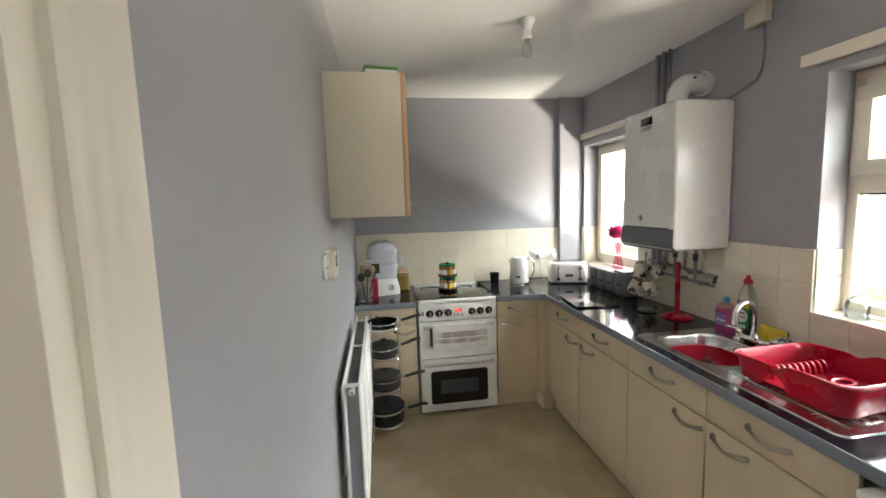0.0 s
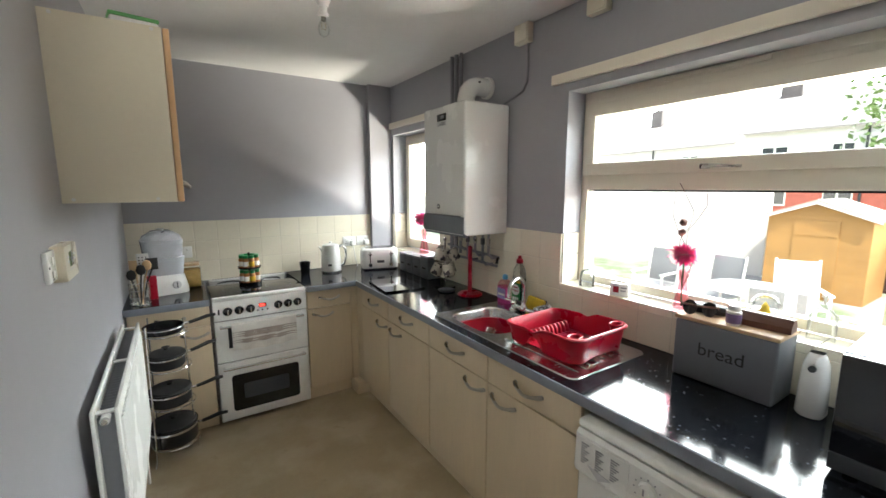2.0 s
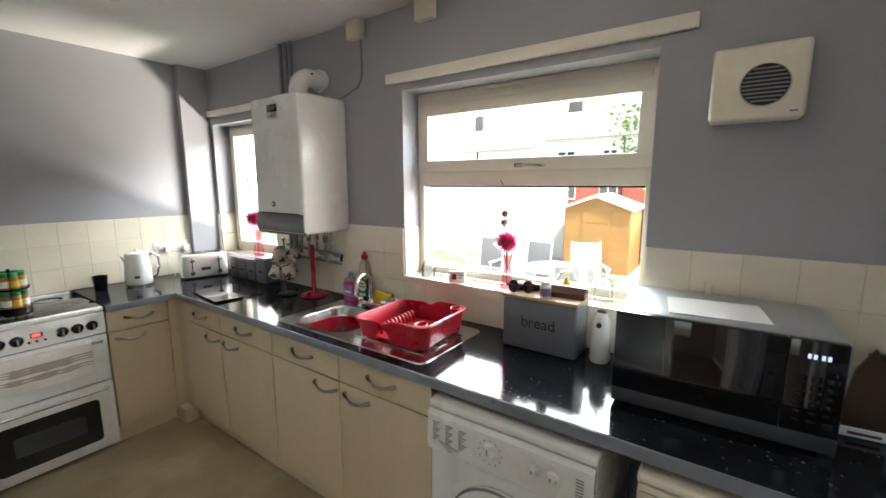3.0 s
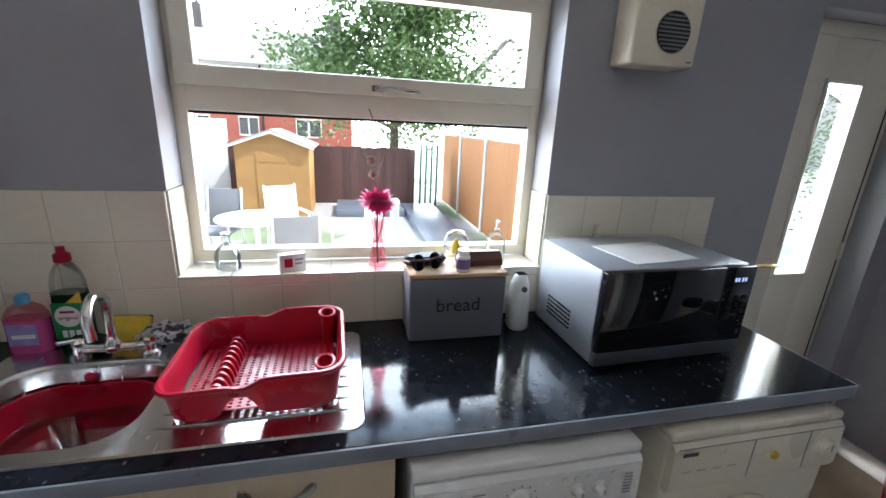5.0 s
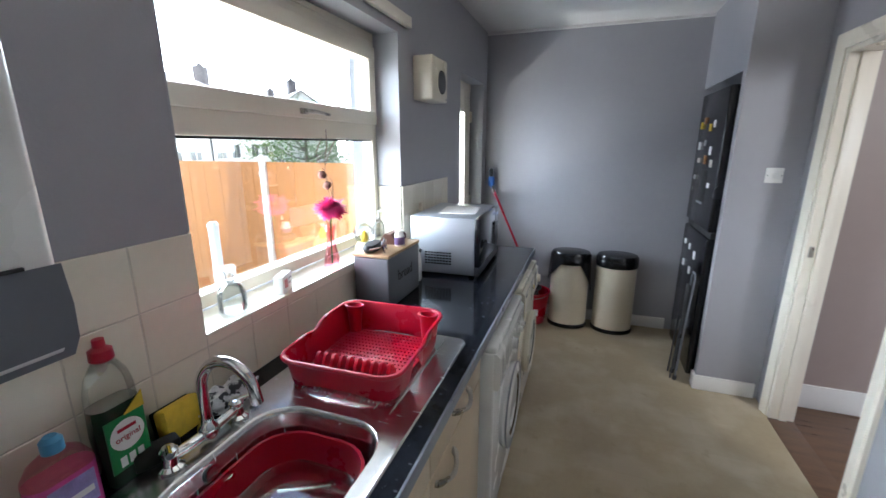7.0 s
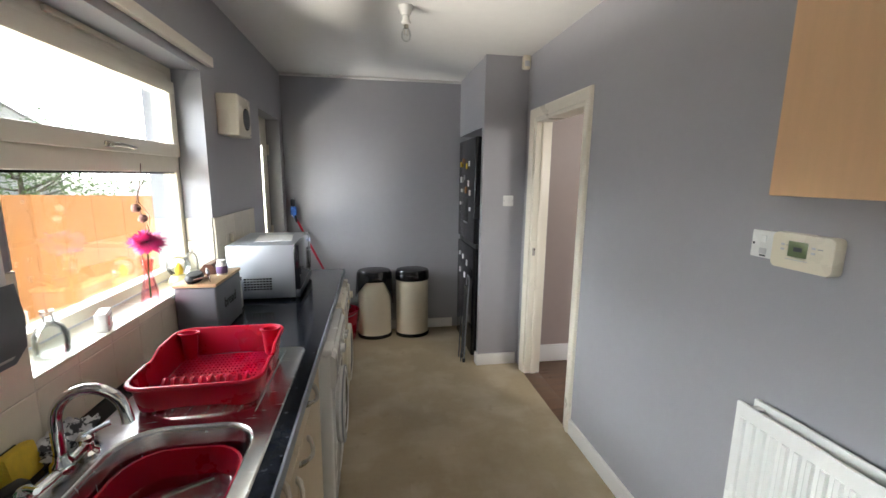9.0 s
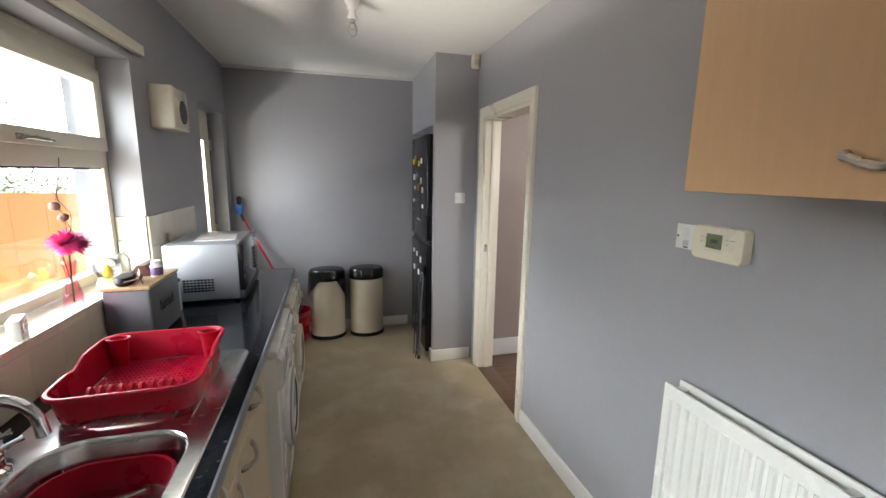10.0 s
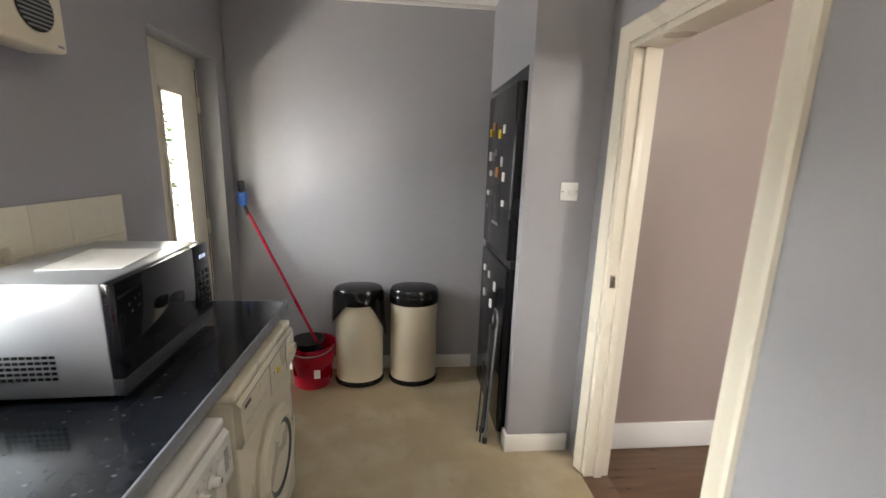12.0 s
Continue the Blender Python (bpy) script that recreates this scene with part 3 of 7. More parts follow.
cp = part("corner_filler", box(1.463, 1.4805, -0.6985, -0.6035, 0.10, 0.866), "unit", None)
tagged(cp, "maple-effect filler strip in the corner of the units", "cabinet", "fitted base units")
pf = part("plinth_corner", box(1.409, 1.52, -0.70, -0.56, 0.0, 0.10), "unit", None)
tagged(pf, "maple-effect plinth in the corner of the units", "plinth")
part("end_panel", box(1.47, W - 0.02, -4.128, -4.110, 0.0, 0.868, 0.001), "melamine", None)
tagged(bpy.data.objects["end_panel"], "cream panel holding up the end of the worktop", "panel")


# ---- worktop, with an opening for the sink ----
SINK = (1.525, 1.945, -2.655, -1.735)


def worktop():
    t = thing("worktop", "glossy black flecked laminate worktop with grey front edging", "worktop", (1.7, -2.2, 0.868))
    inv = Matrix.Translation((-1.7, 2.2, -0.868))
    xf, z0, z1 = 1.445, 0.870, 0.910
    for x0, x1, y0, y1 in ((xf, W - 0.0005, SINK[3], -0.6405), (xf, W - 0.0005, -4.14, SINK[2]), (xf, SINK[0], SINK[2], SINK[3]), (SINK[1], W - 0.0005, SINK[2], SINK[3]), (1.067, W - 0.0005, -0.6405, -0.0005), (0.0005, 0.448, -0.6405, -0.0005)):
        top = box(x0, x1, y0, y1, z0, z1)
        bmesh.ops.transform(top, matrix=inv, verts=top.verts[:])
        part("slab", top, "worktop", t)
    for x0, x1, y0, y1 in ((xf - 0.008, xf - 0.0003, -4.14, -0.6405), (1.067, xf - 0.0003, -0.6485, -0.6408), (0.0005, 0.448, -0.6485, -0.6408), (xf - 0.008, W, -4.148, -4.1403)):
        e = box(x0, x1, y0, y1, z0 - 0.002, z1 - 0.0006, 0.0025)
        bmesh.ops.transform(e, matrix=inv, verts=e.verts[:])
        part("edging", e, "edge", t, "grey edging strip")


worktop()


# ---- stainless sink with drainer ----
def sink():
    t = thing("kitchen_sink", "stainless steel inset sink with a ribbed drainer, wet", "sink", (1.735, -2.195, 0.911))
    w, d = 0.475, 0.975
    bw, bd = 0.352, 0.415
    bx, by = -0.022, 0.232        # bowl centre
    # deck between the rim and the bowl's mouth
    outer = [(x, y, 0.004) for x, y in rounded(w, d, 0.035, 6)]
    rim = [(x, y, -0.0005) for x, y in rounded(w + 0.008, d + 0.008, 0.039, 6)]
    inner = [(x * 0.965, y * 0.98, 0.0025) for x, y, z in outer]
    deck = bmesh.new()
    hole = [(bx + x, by + y, 0.0025) for x, y in rounded(bw, bd, 0.105, 6)]
    loft([rim, outer, inner, hole], deck, cap0=False, cap1=False)
    part("deck", deck, "steel", t)
    prof = [(0, 0.0025), (0.004, 0.0), (0.010, -0.012), (0.018, -0.12), (0.030, -0.145), (0.060, -0.155)]
    rings = [[(bx + x, by + y, z) for x, y in rounded(bw - 2 * g, bd - 2 * g, max(0.02, 0.105 - g), 6)] for g, z in prof]
    part("bowl", loft(rings, cap0=False), "steel", t)
    for i in range(7):
        x = -0.165 + i * 0.048
        part("drainer_rib", tube([(x, -0.02 - 0.004 * i, 0.0025), (x, -0.05, 0.004), (x, -0.43, 0.004), (x, -0.455, 0.0025)], [0.001, 0.0026, 0.0026, 0.001], 8), "steel", t)
    part("overflow", lathe([(0.0, 0.0), (0.012, 0.0), (0.013, 0.003), (0.0, 0.003)], (bx + bw / 2 - 0.03, by, -0.06), 16), "chrome", t)
    ov = part("overflow_grille", lathe([(0.0, 0.0), (0.017, 0.0), (0.019, 0.003), (0.014, 0.004), (0.0, 0.002)], (0, 0, 0), 20), "chrome", t)
    ov.matrix_basis = pose(bx + bw / 2 - 0.0155, by + 0.02, -0.035, 0, -84, 0)
    # bridge mixer tap behind the bowl: two pillars, a low bridge and a swan neck
    tap = thing("mixer_tap", "chrome bridge mixer tap with a swan-neck spout and two levers", "tap", (1.928, -1.985, 0.9142))
    for s in (-1, 1):
        pil = part("pillar", lathe([(0.026, 0.0), (0.026, 0.006), (0.017, 0.012), (0.015, 0.030), (0.018, 0.034), (0.018, 0.046), (0.012, 0.053), (0.0, 0.055)], (0, s * 0.09, 0), 22), "chrome", tap)
        part("lever", tube([(0, s * 0.09, 0.048), (-0.016, s * 0.100, 0.056), (-0.044, s * 0.118, 0.064)], [0.008, 0.0055, 0.007], 10), "chrome", pil)
    part("bridge", tube([(0, -0.09, 0.026), (-0.006, -0.05, 0.026), (-0.008, 0.0, 0.026), (-0.006, 0.05, 0.026), (0, 0.09, 0.026)], 0.0125, 12), "chrome", tap)
    part("collar", lathe([(0.022, 0.018), (0.024, 0.026), (0.021, 0.044), (0.015, 0.052), (0.0135, 0.066)], (-0.008, 0, 0), 20), "chrome", tap)
    pts = [(-0.008, 0, 0.04), (-0.008, 0, 0.08), (-0.008, 0, 0.12), (-0.008, 0, 0.145)]
    for i in range(1, 15):
        a = math.pi * i / 14
        pts.append((-0.073 + 0.065 * math.cos(a), -0.022 * i / 14, 0.145 + 0.068 * math.sin(a)))
    pts.append((-0.140, -0.024, 0.118))
    part("spout", tube(pts, [0.0125] * (len(pts) - 2) + [0.0128, 0.0138], 14), "chrome", tap)
    # red washing-up bowl standing in the sink
    wb = thing("washing_up_bowl", "dark red plastic washing-up bowl with water, in the sink", "bowl", (1.713, -1.963, 0.758))
    part("tub", tray(0.262, 0.322, 0.104, 0.085, 0.004, 0.018, 0.004), "red", wb)
    part("water", loft([[(x, y, z) for x, y in rounded(0.262, 0.322, 0.085)] for z in (0.030, 0.034)]), "water", wb, "shallow clear water")
    gl = thing("drinking_glass", "clear drinking glass lying in the washing-up bowl", "glass", (1.66, -1.99, 0.828), 35)
    gb = lathe([(0.0, 0.0), (0.028, 0.0), (0.030, 0.006), (0.036, 0.12), (0.034, 0.12), (0.028, 0.010), (0.0, 0.008)], (0, 0, 0), 28)
    bmesh.ops.transform(gb, matrix=pose(-0.06, 0, 0, 0, 88, 0), verts=gb.verts[:])
    part("tumbler", gb, "clear", gl)
    return t


sink()


# ---- red dish drainer on the steel drainer ----
def dish_rack():
    t = thing("dish_drainer", "empty red plastic dish drainer on the sink's draining board", "dish drainer", (1.745, -2.427, 0.9205), 1.5)
    w, d = 0.320, 0.362
    base = []
    for a, b in zip(rounded(w, d, 0.05, 8), rounded(w, d, 0.05, 8)[1:] + rounded(w, d, 0.05, 8)[:1]):
        m = max(1, int((Vector(b) - Vector(a)).length / 0.014))
        base += [(a[0] + (b[0] - a[0]) * i / m, a[1] + (b[1] - a[1]) * i / m) for i in range(m)]

    def rim_z(x, y):
        """The rim: higher at the cutlery end, with a dip half way along each long side."""
        step = 1 / (1 + math.exp((y - 0.005) / 0.016))
        side = 1.0 if abs(x) > w * 0.42 else 0.0
        near = max(0.0, min(1.0, (d / 2 - y) / (d / 2)))
        return 0.088 + 0.008 * near + 0.016 * step - 0.013 * side * math.exp(-((y - 0.012) / 0.026) ** 2)

    def foot_z(x, y):
        """The lower edge: an arched notch half way along the front, and shallow ones at the ends."""
        notch = 0.050 * math.exp(-((y - 0.03) / 0.036) ** 4) if x < -w * 0.42 else 0.0
        return 0.003 + notch + (0.010 * math.exp(-(x / 0.09) ** 4) if abs(y) > d * 0.42 else 0.0)

    def ring(g, zf):
        return [(x * (1 + 2 * g / w), y * (1 + 2 * g / d), zf(x, y)) for x, y in base]

    top = lambda dz: (lambda x, y: rim_z(x, y) + dz)
    side = [ring(0.010, foot_z), ring(0.021, top(-0.013)), ring(0.029, top(-0.012)), ring(0.032, top(-0.005)), ring(0.029, top(0.001)), ring(0.022, top(0.001)), ring(0.0175, top(-0.006)), ring(0.006, lambda x, y: foot_z(x, y) + 0.001)]
    part("side", loft(side, closed=True), "red", t)
    fl = bmesh.new()
    nx, ny = 24, 17
    x0, x1, y0, y1 = -w / 2 + 0.008, w / 2 - 0.008, -d / 2 + 0.008, d / 2 - 0.008
    for i in range(nx + 1):
        x = x0 + (x1 - x0) * i / nx
        box(x - 0.0032, x + 0.0032, y0, y1, 0.0095, 0.0130, bm=fl)
    for j in range(ny + 1):
        y = y0 + (y1 - y0) * j / ny
        box(x0, x1, y - 0.0055, y + 0.0055, 0.0099, 0.0135, bm=fl)
    part("grid_floor", fl, "red", t, "red slotted floor", kind="stuff")
    for i in range(10):
        x = -0.118 + i * 0.0262
        part("plate_prong", loft([[(x + q, 0.094 + 0.024 * math.cos(a), 0.0135 + r * math.sin(a)) for a in [math.pi * k / 10 for k in range(11)]] for q, r in ((-0.0058, 0.040), (-0.0042, 0.047), (0.0042, 0.047), (0.0058, 0.040))]), "red", t)
    part("prong_bar", box(-0.135, 0.135, 0.088, 0.100, 0.0130, 0.022, 0.003), "red", t)
    for sx in (-1, 1):
        for sy in (-1, 1):
            part("foot", box(sx * 0.12 - 0.022, sx * 0.12 + 0.022, sy * 0.14 - 0.022, sy * 0.14 + 0.022, 0.0, 0.0098, 0.004), "red", t)
        c = lathe([(0.022, 0.0135), (0.029, 0.098), (0.036, 0.108), (0.037, 0.112), (0.034, 0.114), (0.027, 0.112), (0.024, 0.100), (0.017, 0.030)], (sx * 0.140, -0.162, 0), 24, None, (1.0, 0.70))
        part("cutlery_cup", c, "red", t)


dish_rack()


# ---- free-standing cooker ----
def cooker():
    t = thing("cooker", "white free-standing double-oven electric cooker with a black hob", "cooker", (0.763, 0, 0))
    w = 0.602
    part("body", box(-w / 2, w / 2, -0.575, -0.012, 0.025, 0.885, 0.003), "appliance", t)
    part("plinth", box(-w / 2 + 0.02, w / 2 - 0.02, -0.56, -0.05, 0.0, 0.025), "black", t)
    part("hob", box(-w / 2, w / 2, -0.585, -0.05, 0.8855, 0.905, 0.003), "blackglass", t, "black ceramic hob")
    part("hob_trim", box(-w / 2 + 0.0, w / 2, -0.623, -0.5855, 0.878, 0.906, 0.008, 3), "appliance", t)
    part("back_vent", box(-w / 2 + 0.02, w / 2 - 0.02, -0.046, -0.014, 0.886, 0.915, 0.003), "appliance", t)
    v = bmesh.new()
    for i in range(26):
        x = -0.25 + i * 0.02
        box(x - 0.006, x + 0.006, -0.040, -0.022, 0.9148, 0.9162, bm=v)
    part("vent_slot", v, "black", t, kind="stuff")
    for x, y, r in ((-0.15, -0.17, 0.09), (0.15, -0.17, 0.07), (-0.15, -0.42, 0.07), (0.15, -0.42, 0.09)):
        part("cooking_zone", lathe([(r - 0.003, 0.0), (r - 0.003, 0.0006), (r, 0.0006), (r, 0.0)], (x, y, 0.9050), 40), "dark_grey", t)
    part("control_panel", box(-w / 2, w / 2, -0.618, -0.5755, 0.745, 0.876, 0.004), "appliance", t)
    for x in (-0.215, -0.145, -0.075, 0.105, 0.172, 0.238):
        k = part("knob", lathe([(0.026, 0.0), (0.026, 0.008), (0.020, 0.012), (0.018, 0.030), (0.0, 0.031)], (0, 0, 0), 24), "black", t, "black control knob")
        k.matrix_basis = pose(x, -0.618, 0.806, 90)
        part("bezel", lathe([(0.027, 0.0), (0.030, 0.002), (0.027, 0.004), (0.026, 0.0)], (0, 0, 0), 24), "chrome", k, "chrome ring")
        part("pointer", box(-0.004, 0.004, -0.017, 0.017, 0.030, 0.036, 0.001), "chrome", k)
    part("display", box(-0.022, 0.028, -0.6195, -0.6175, 0.806, 0.832, 0.001), "blackglass", t)
    part("display_digits", box(-0.014, 0.018, -0.6202, -0.6196, 0.812, 0.826), emit_mat("red_digits", (1.0, 0.03, 0.02), 1.6), t, "red clock digits")
    for x in (-0.03, 0.0, 0.034):
        part("button", rod((x, -0.618, 0.786), (x, -0.624, 0.786), 0.006, None, 12), "black", t)
    part("switch", box(-0.272, -0.262, -0.6195, -0.6175, 0.790, 0.826, 0.001), "black", t)
    # grill door and oven door
    for nm, z0, z1 in (("grill_door", 0.452, 0.738), ("oven_door", 0.030, 0.444)):
        d = part(nm, box(-w / 2 + 0.001, w / 2 - 0.001, -0.620, -0.5757, z0, z1, 0.007, 3), "appliance", t)
        zh = z1 - 0.030
        hb = bmesh.new()
        tube([(-0.265, -0.655, zh), (0.265, -0.655, zh)], 0.009, 12, hb)
        for s in (-1, 1):
            tube([(s * 0.262, -0.618, zh - 0.002), (s * 0.262, -0.655, zh)], [0.011, 0.010], 10, hb)
        part("door_handle", hb, "chrome", d, "chrome bar handle")
        part("door_gap", box(-w / 2 + 0.004, w / 2 - 0.004, -0.600, -0.5762, z1 + 0.0005, z1 + 0.0065), "black", t)
    g = part("oven_window", loft([[(x, -0.6212, 0.222 + y) for x, y in rounded(0.445, 0.262, 0.022)], [(x, -0.6195, 0.222 + y) for x, y in rounded(0.445, 0.262, 0.022)]]), "blackglass", t, "dark oven window")
    part("inner_pane", loft([[(x, -0.6218, 0.225 + y) for x, y in rounded(0.30, 0.11, 0.012)], [(x, -0.6213, 0.225 + y) for x, y in rounded(0.30, 0.11, 0.012)]]), "dark_grey", g)
    # tea towel folded over the grill handle
    tw = thing("tea_towel", "cream striped tea towel hung over the grill door handle", "tea towel", (0.76, -0.655, 0.70))

    def cloth(x0, x1, zt, zb, y, mt, nm, par, lab=""):
        bm = bmesh.new()
        cols, rows = 26, 16
        grid = []
        for j in range(rows + 1):
            row = []
            for i in range(cols + 1):
                u, v = i / cols, j / rows
                x = x0 + (x1 - x0) * u
                z = zt + (zb - zt) * v - 0.012 * math.sin(u * 3.0) * v + 0.004 * math.sin(u * 23) * v
                row.append((x, y - 0.004 * math.sin(u * 19 + v * 2) * v - 0.003, z))
            grid.append(row)
        f = [[bm.verts.new(p) for p in r] for r in grid]
        b = [[bm.verts.new((p[0], p[1] + 0.005, p[2])) for p in r] for r in grid]
        for j in range(rows):
            for i in range(cols):
                bm.faces.new((f[j][i], f[j + 1][i], f[j + 1][i + 1], f[j][i + 1]))
                bm.faces.new((b[j][i], b[j][i + 1], b[j + 1][i + 1], b[j + 1][i]))
        for i in range(cols):
            bm.faces.new((f[0][i], f[0][i + 1], b[0][i + 1], b[0][i]))
            bm.faces.new((f[rows][i], b[rows][i], b[rows][i + 1], f[rows][i + 1]))
        for j in range(rows):
            bm.faces.new((f[j][0], b[j][0], b[j + 1][0], f[j + 1][0]))
            bm.faces.new((f[j][cols], f[j + 1][cols], b[j + 1][cols], b[j][cols]))
        bmesh.ops.recalc_face_normals(bm, faces=bm.faces[:])
        return part(nm, bm, mt, par, lab)

    front = cloth(-0.20, 0.215, 0.020, -0.155, -0.011, "towel", "front_fold", tw)
    for dz in (-0.050, -0.064, -0.078, -0.105, -0.119):
        cloth(-0.199, 0.214, 0.020 + dz, 0.020 + dz - 0.005, -0.0125, "towel_stripe", "stripe", front, "brown woven stripe")
    part("over_bar", tube([(-0.20, 0.0, 0.016), (0.215, 0.0, 0.016)], 0.0125, 10), "towel", tw)
    part("hang_tag", box(-0.222, -0.200, -0.010, 0.0, -0.135, 0.0, 0.003), "matt_black", tw, "dark hem end")


cooker()


# ---- washing machine and tumble dryer under the worktop ----
def front_loader(name, label, at, body, porthole_z, rim, zpanel, dark, knobs, drawer=True):
    """Local x along the front (towards -y in the room), front at local y = 0."""
    t = thing(name, label, name.replace("_", " "), at, -90)
    w, h = 0.598, 0.846
    part("body", box(0, w, 0.010, 0.56, 0.015, h - 0.03, 0.012, 3), body, t)
    part("lid", box(-0.002, w + 0.002, 0.004, 0.57, h - 0.03, h, 0.010, 3), body, t)
    rings = []
    for i, (y, z) in enumerate(((0.004, h - 0.032), (-0.008, h - 0.045), (-0.012, zpanel + 0.02), (-0.004, zpanel), (0.02, zpanel), (0.02, h - 0.032))):
        rings.append((y, z))
    part("fascia", loft([[(0.003, y, z) for y, z in rings], [(w - 0.003, y, z) for y, z in rings]]), body, t)
    for sx in (0.04, w - 0.04):
        part("foot", rod((sx, 0.05, 0), (sx, 0.05, 0.016), 0.018), "black", t)
        part("foot", rod((sx, 0.50, 0), (sx, 0.50, 0.016), 0.018), "black", t)
    cx = w / 2
    d = part("door", lathe([(0.0, 0.0), (0.185, 0.0), (0.195, 0.018), (0.190, 0.034), (0.150, 0.042), (0.146, 0.030), (0.0, 0.030)], (0, 0, 0), 48), rim, t)
    d.matrix_basis = pose(cx, 0.011, porthole_z, 90)
    part("porthole", lathe([(0.147, 0.026), (0.140, 0.036), (0.10, 0.022), (0.04, 0.012), (0.0, 0.010)], (0, 0, 0), 40), "blackglass" if dark else "dark_grey", d, "dark glass porthole")
    part("door_ring", lathe([(0.186, 0.034), (0.192, 0.037), (0.196, 0.030), (0.1905, 0.028)], (0, 0, 0), 48), "mid_grey" if dark else body, d)
    part("door_catch", box(0.165, 0.20, -0.03, 0.03, 0.018, 0.034, 0.006), body, d)
    for x, r in knobs:
        k = part("dial", lathe([(r + 0.006, 0.0), (r + 0.004, 0.004), (r, 0.006), (r * 0.92, 0.022), (0.0, 0.024)], (0, 0, 0), 28), body, t, "round control dial")
        k.matrix_basis = pose(x, -0.011, (h + zpanel) / 2 - 0.008, 90)
        part("pointer", box(-0.002, 0.002, 0.0, r * 0.85, 0.0235, 0.0255), "mid_grey", k)
    if drawer:
        part("drawer_front", loft([[(0.012, -0.0135, zpanel + 0.028), (0.20, -0.0135, zpanel + 0.012), (0.20, -0.0105, h - 0.05), (0.012, -0.0105, h - 0.05)], [(0.012, -0.011, zpanel + 0.028), (0.20, -0.011, zpanel + 0.012), (0.20, -0.008, h - 0.05), (0.012, -0.008, h - 0.05)]]), body, t, "detergent drawer")
        part("drawer_grip", loft([[(0.055, -0.0145, zpanel + 0.050), (0.145, -0.0145, zpanel + 0.040), (0.100, -0.0145, zpanel + 0.016)], [(0.055, -0.010, zpanel + 0.050), (0.145, -0.010, zpanel + 0.040), (0.100, -0.010, zpanel + 0.016)]]), "pale_grey", t)
    return t


wm = front_loader("washing_machine", "white front-loading washing machine under the worktop", (1.402, -2.785, 0), "appliance", 0.42, "appliance", 0.66, True, ((0.262, 0.024), (0.415, 0.014), (0.475, 0.014)))
for c in range(3):
    for r in range(9):
        x = 0.030 + c * 0.055
        part("print_line", box(x, x + 0.030 - 0.008 * ((r * 7 + c * 3) % 3), -0.0142, -0.0132, 0.776 - r * 0.0085, 0.7795 - r * 0.0085), "mid_grey", wm)
for i in range(5):
    part("button", rod((0.375 + i * 0.034, -0.011, 0.782), (0.375 + i * 0.034, -0.015, 0.782), 0.007, None, 12), "appliance", wm)
for i in range(7):
    part("print_line", box(0.545, 0.568, -0.0138, -0.0125, 0.772 - i * 0.010, 0.7755 - i * 0.010), "mid_grey", wm)
for i in range(12):
    a = radians(30 * i)
    part("print_line", box(0.262 + 0.042 * math.sin(a) - 0.002, 0.262 + 0.042 * math.sin(a) + 0.002, -0.0138, -0.0125, 0.743 + 0.042 * math.cos(a) - 0.002, 0.743 + 0.042 * math.cos(a) + 0.002), "mid_grey", wm)
td = front_loader("tumble_dryer", "aged cream-white tumble dryer under the worktop end", (1.412, -3.485, 0), "appliance_old", 0.40, "appliance_old", 0.66, False, ((0.525, 0.026),), False)
part("panel_groove", box(0.010, 0.588, -0.0125, -0.0105, 0.806, 0.808), "mid_grey", td)
part("panel_groove", box(0.262, 0.264, -0.0128, -0.0108, 0.68, 0.806), "mid_grey", td)
part("panel_groove", box(0.462, 0.464, -0.0128, -0.0108, 0.68, 0.806), "mid_grey", td)
part("logo_bar", box(0.028, 0.075, -0.0130, -0.0110, 0.782, 0.792), "dark_grey", td, "dark logo bar")
for i in range(4):
    part("print_line", box(0.035 + i * 0.05, 0.065 + i * 0.05, -0.0130, -0.0110, 0.728, 0.731), "pale_grey", td)
part("button", rod((0.345, -0.010, 0.742), (0.345, -0.018, 0.742), 0.012, None, 16), "yellow", td, "orange-yellow push button")
part("button", rod((0.318, -0.010, 0.748), (0.318, -0.016, 0.748), 0.010, None, 16), "appliance_old", td)


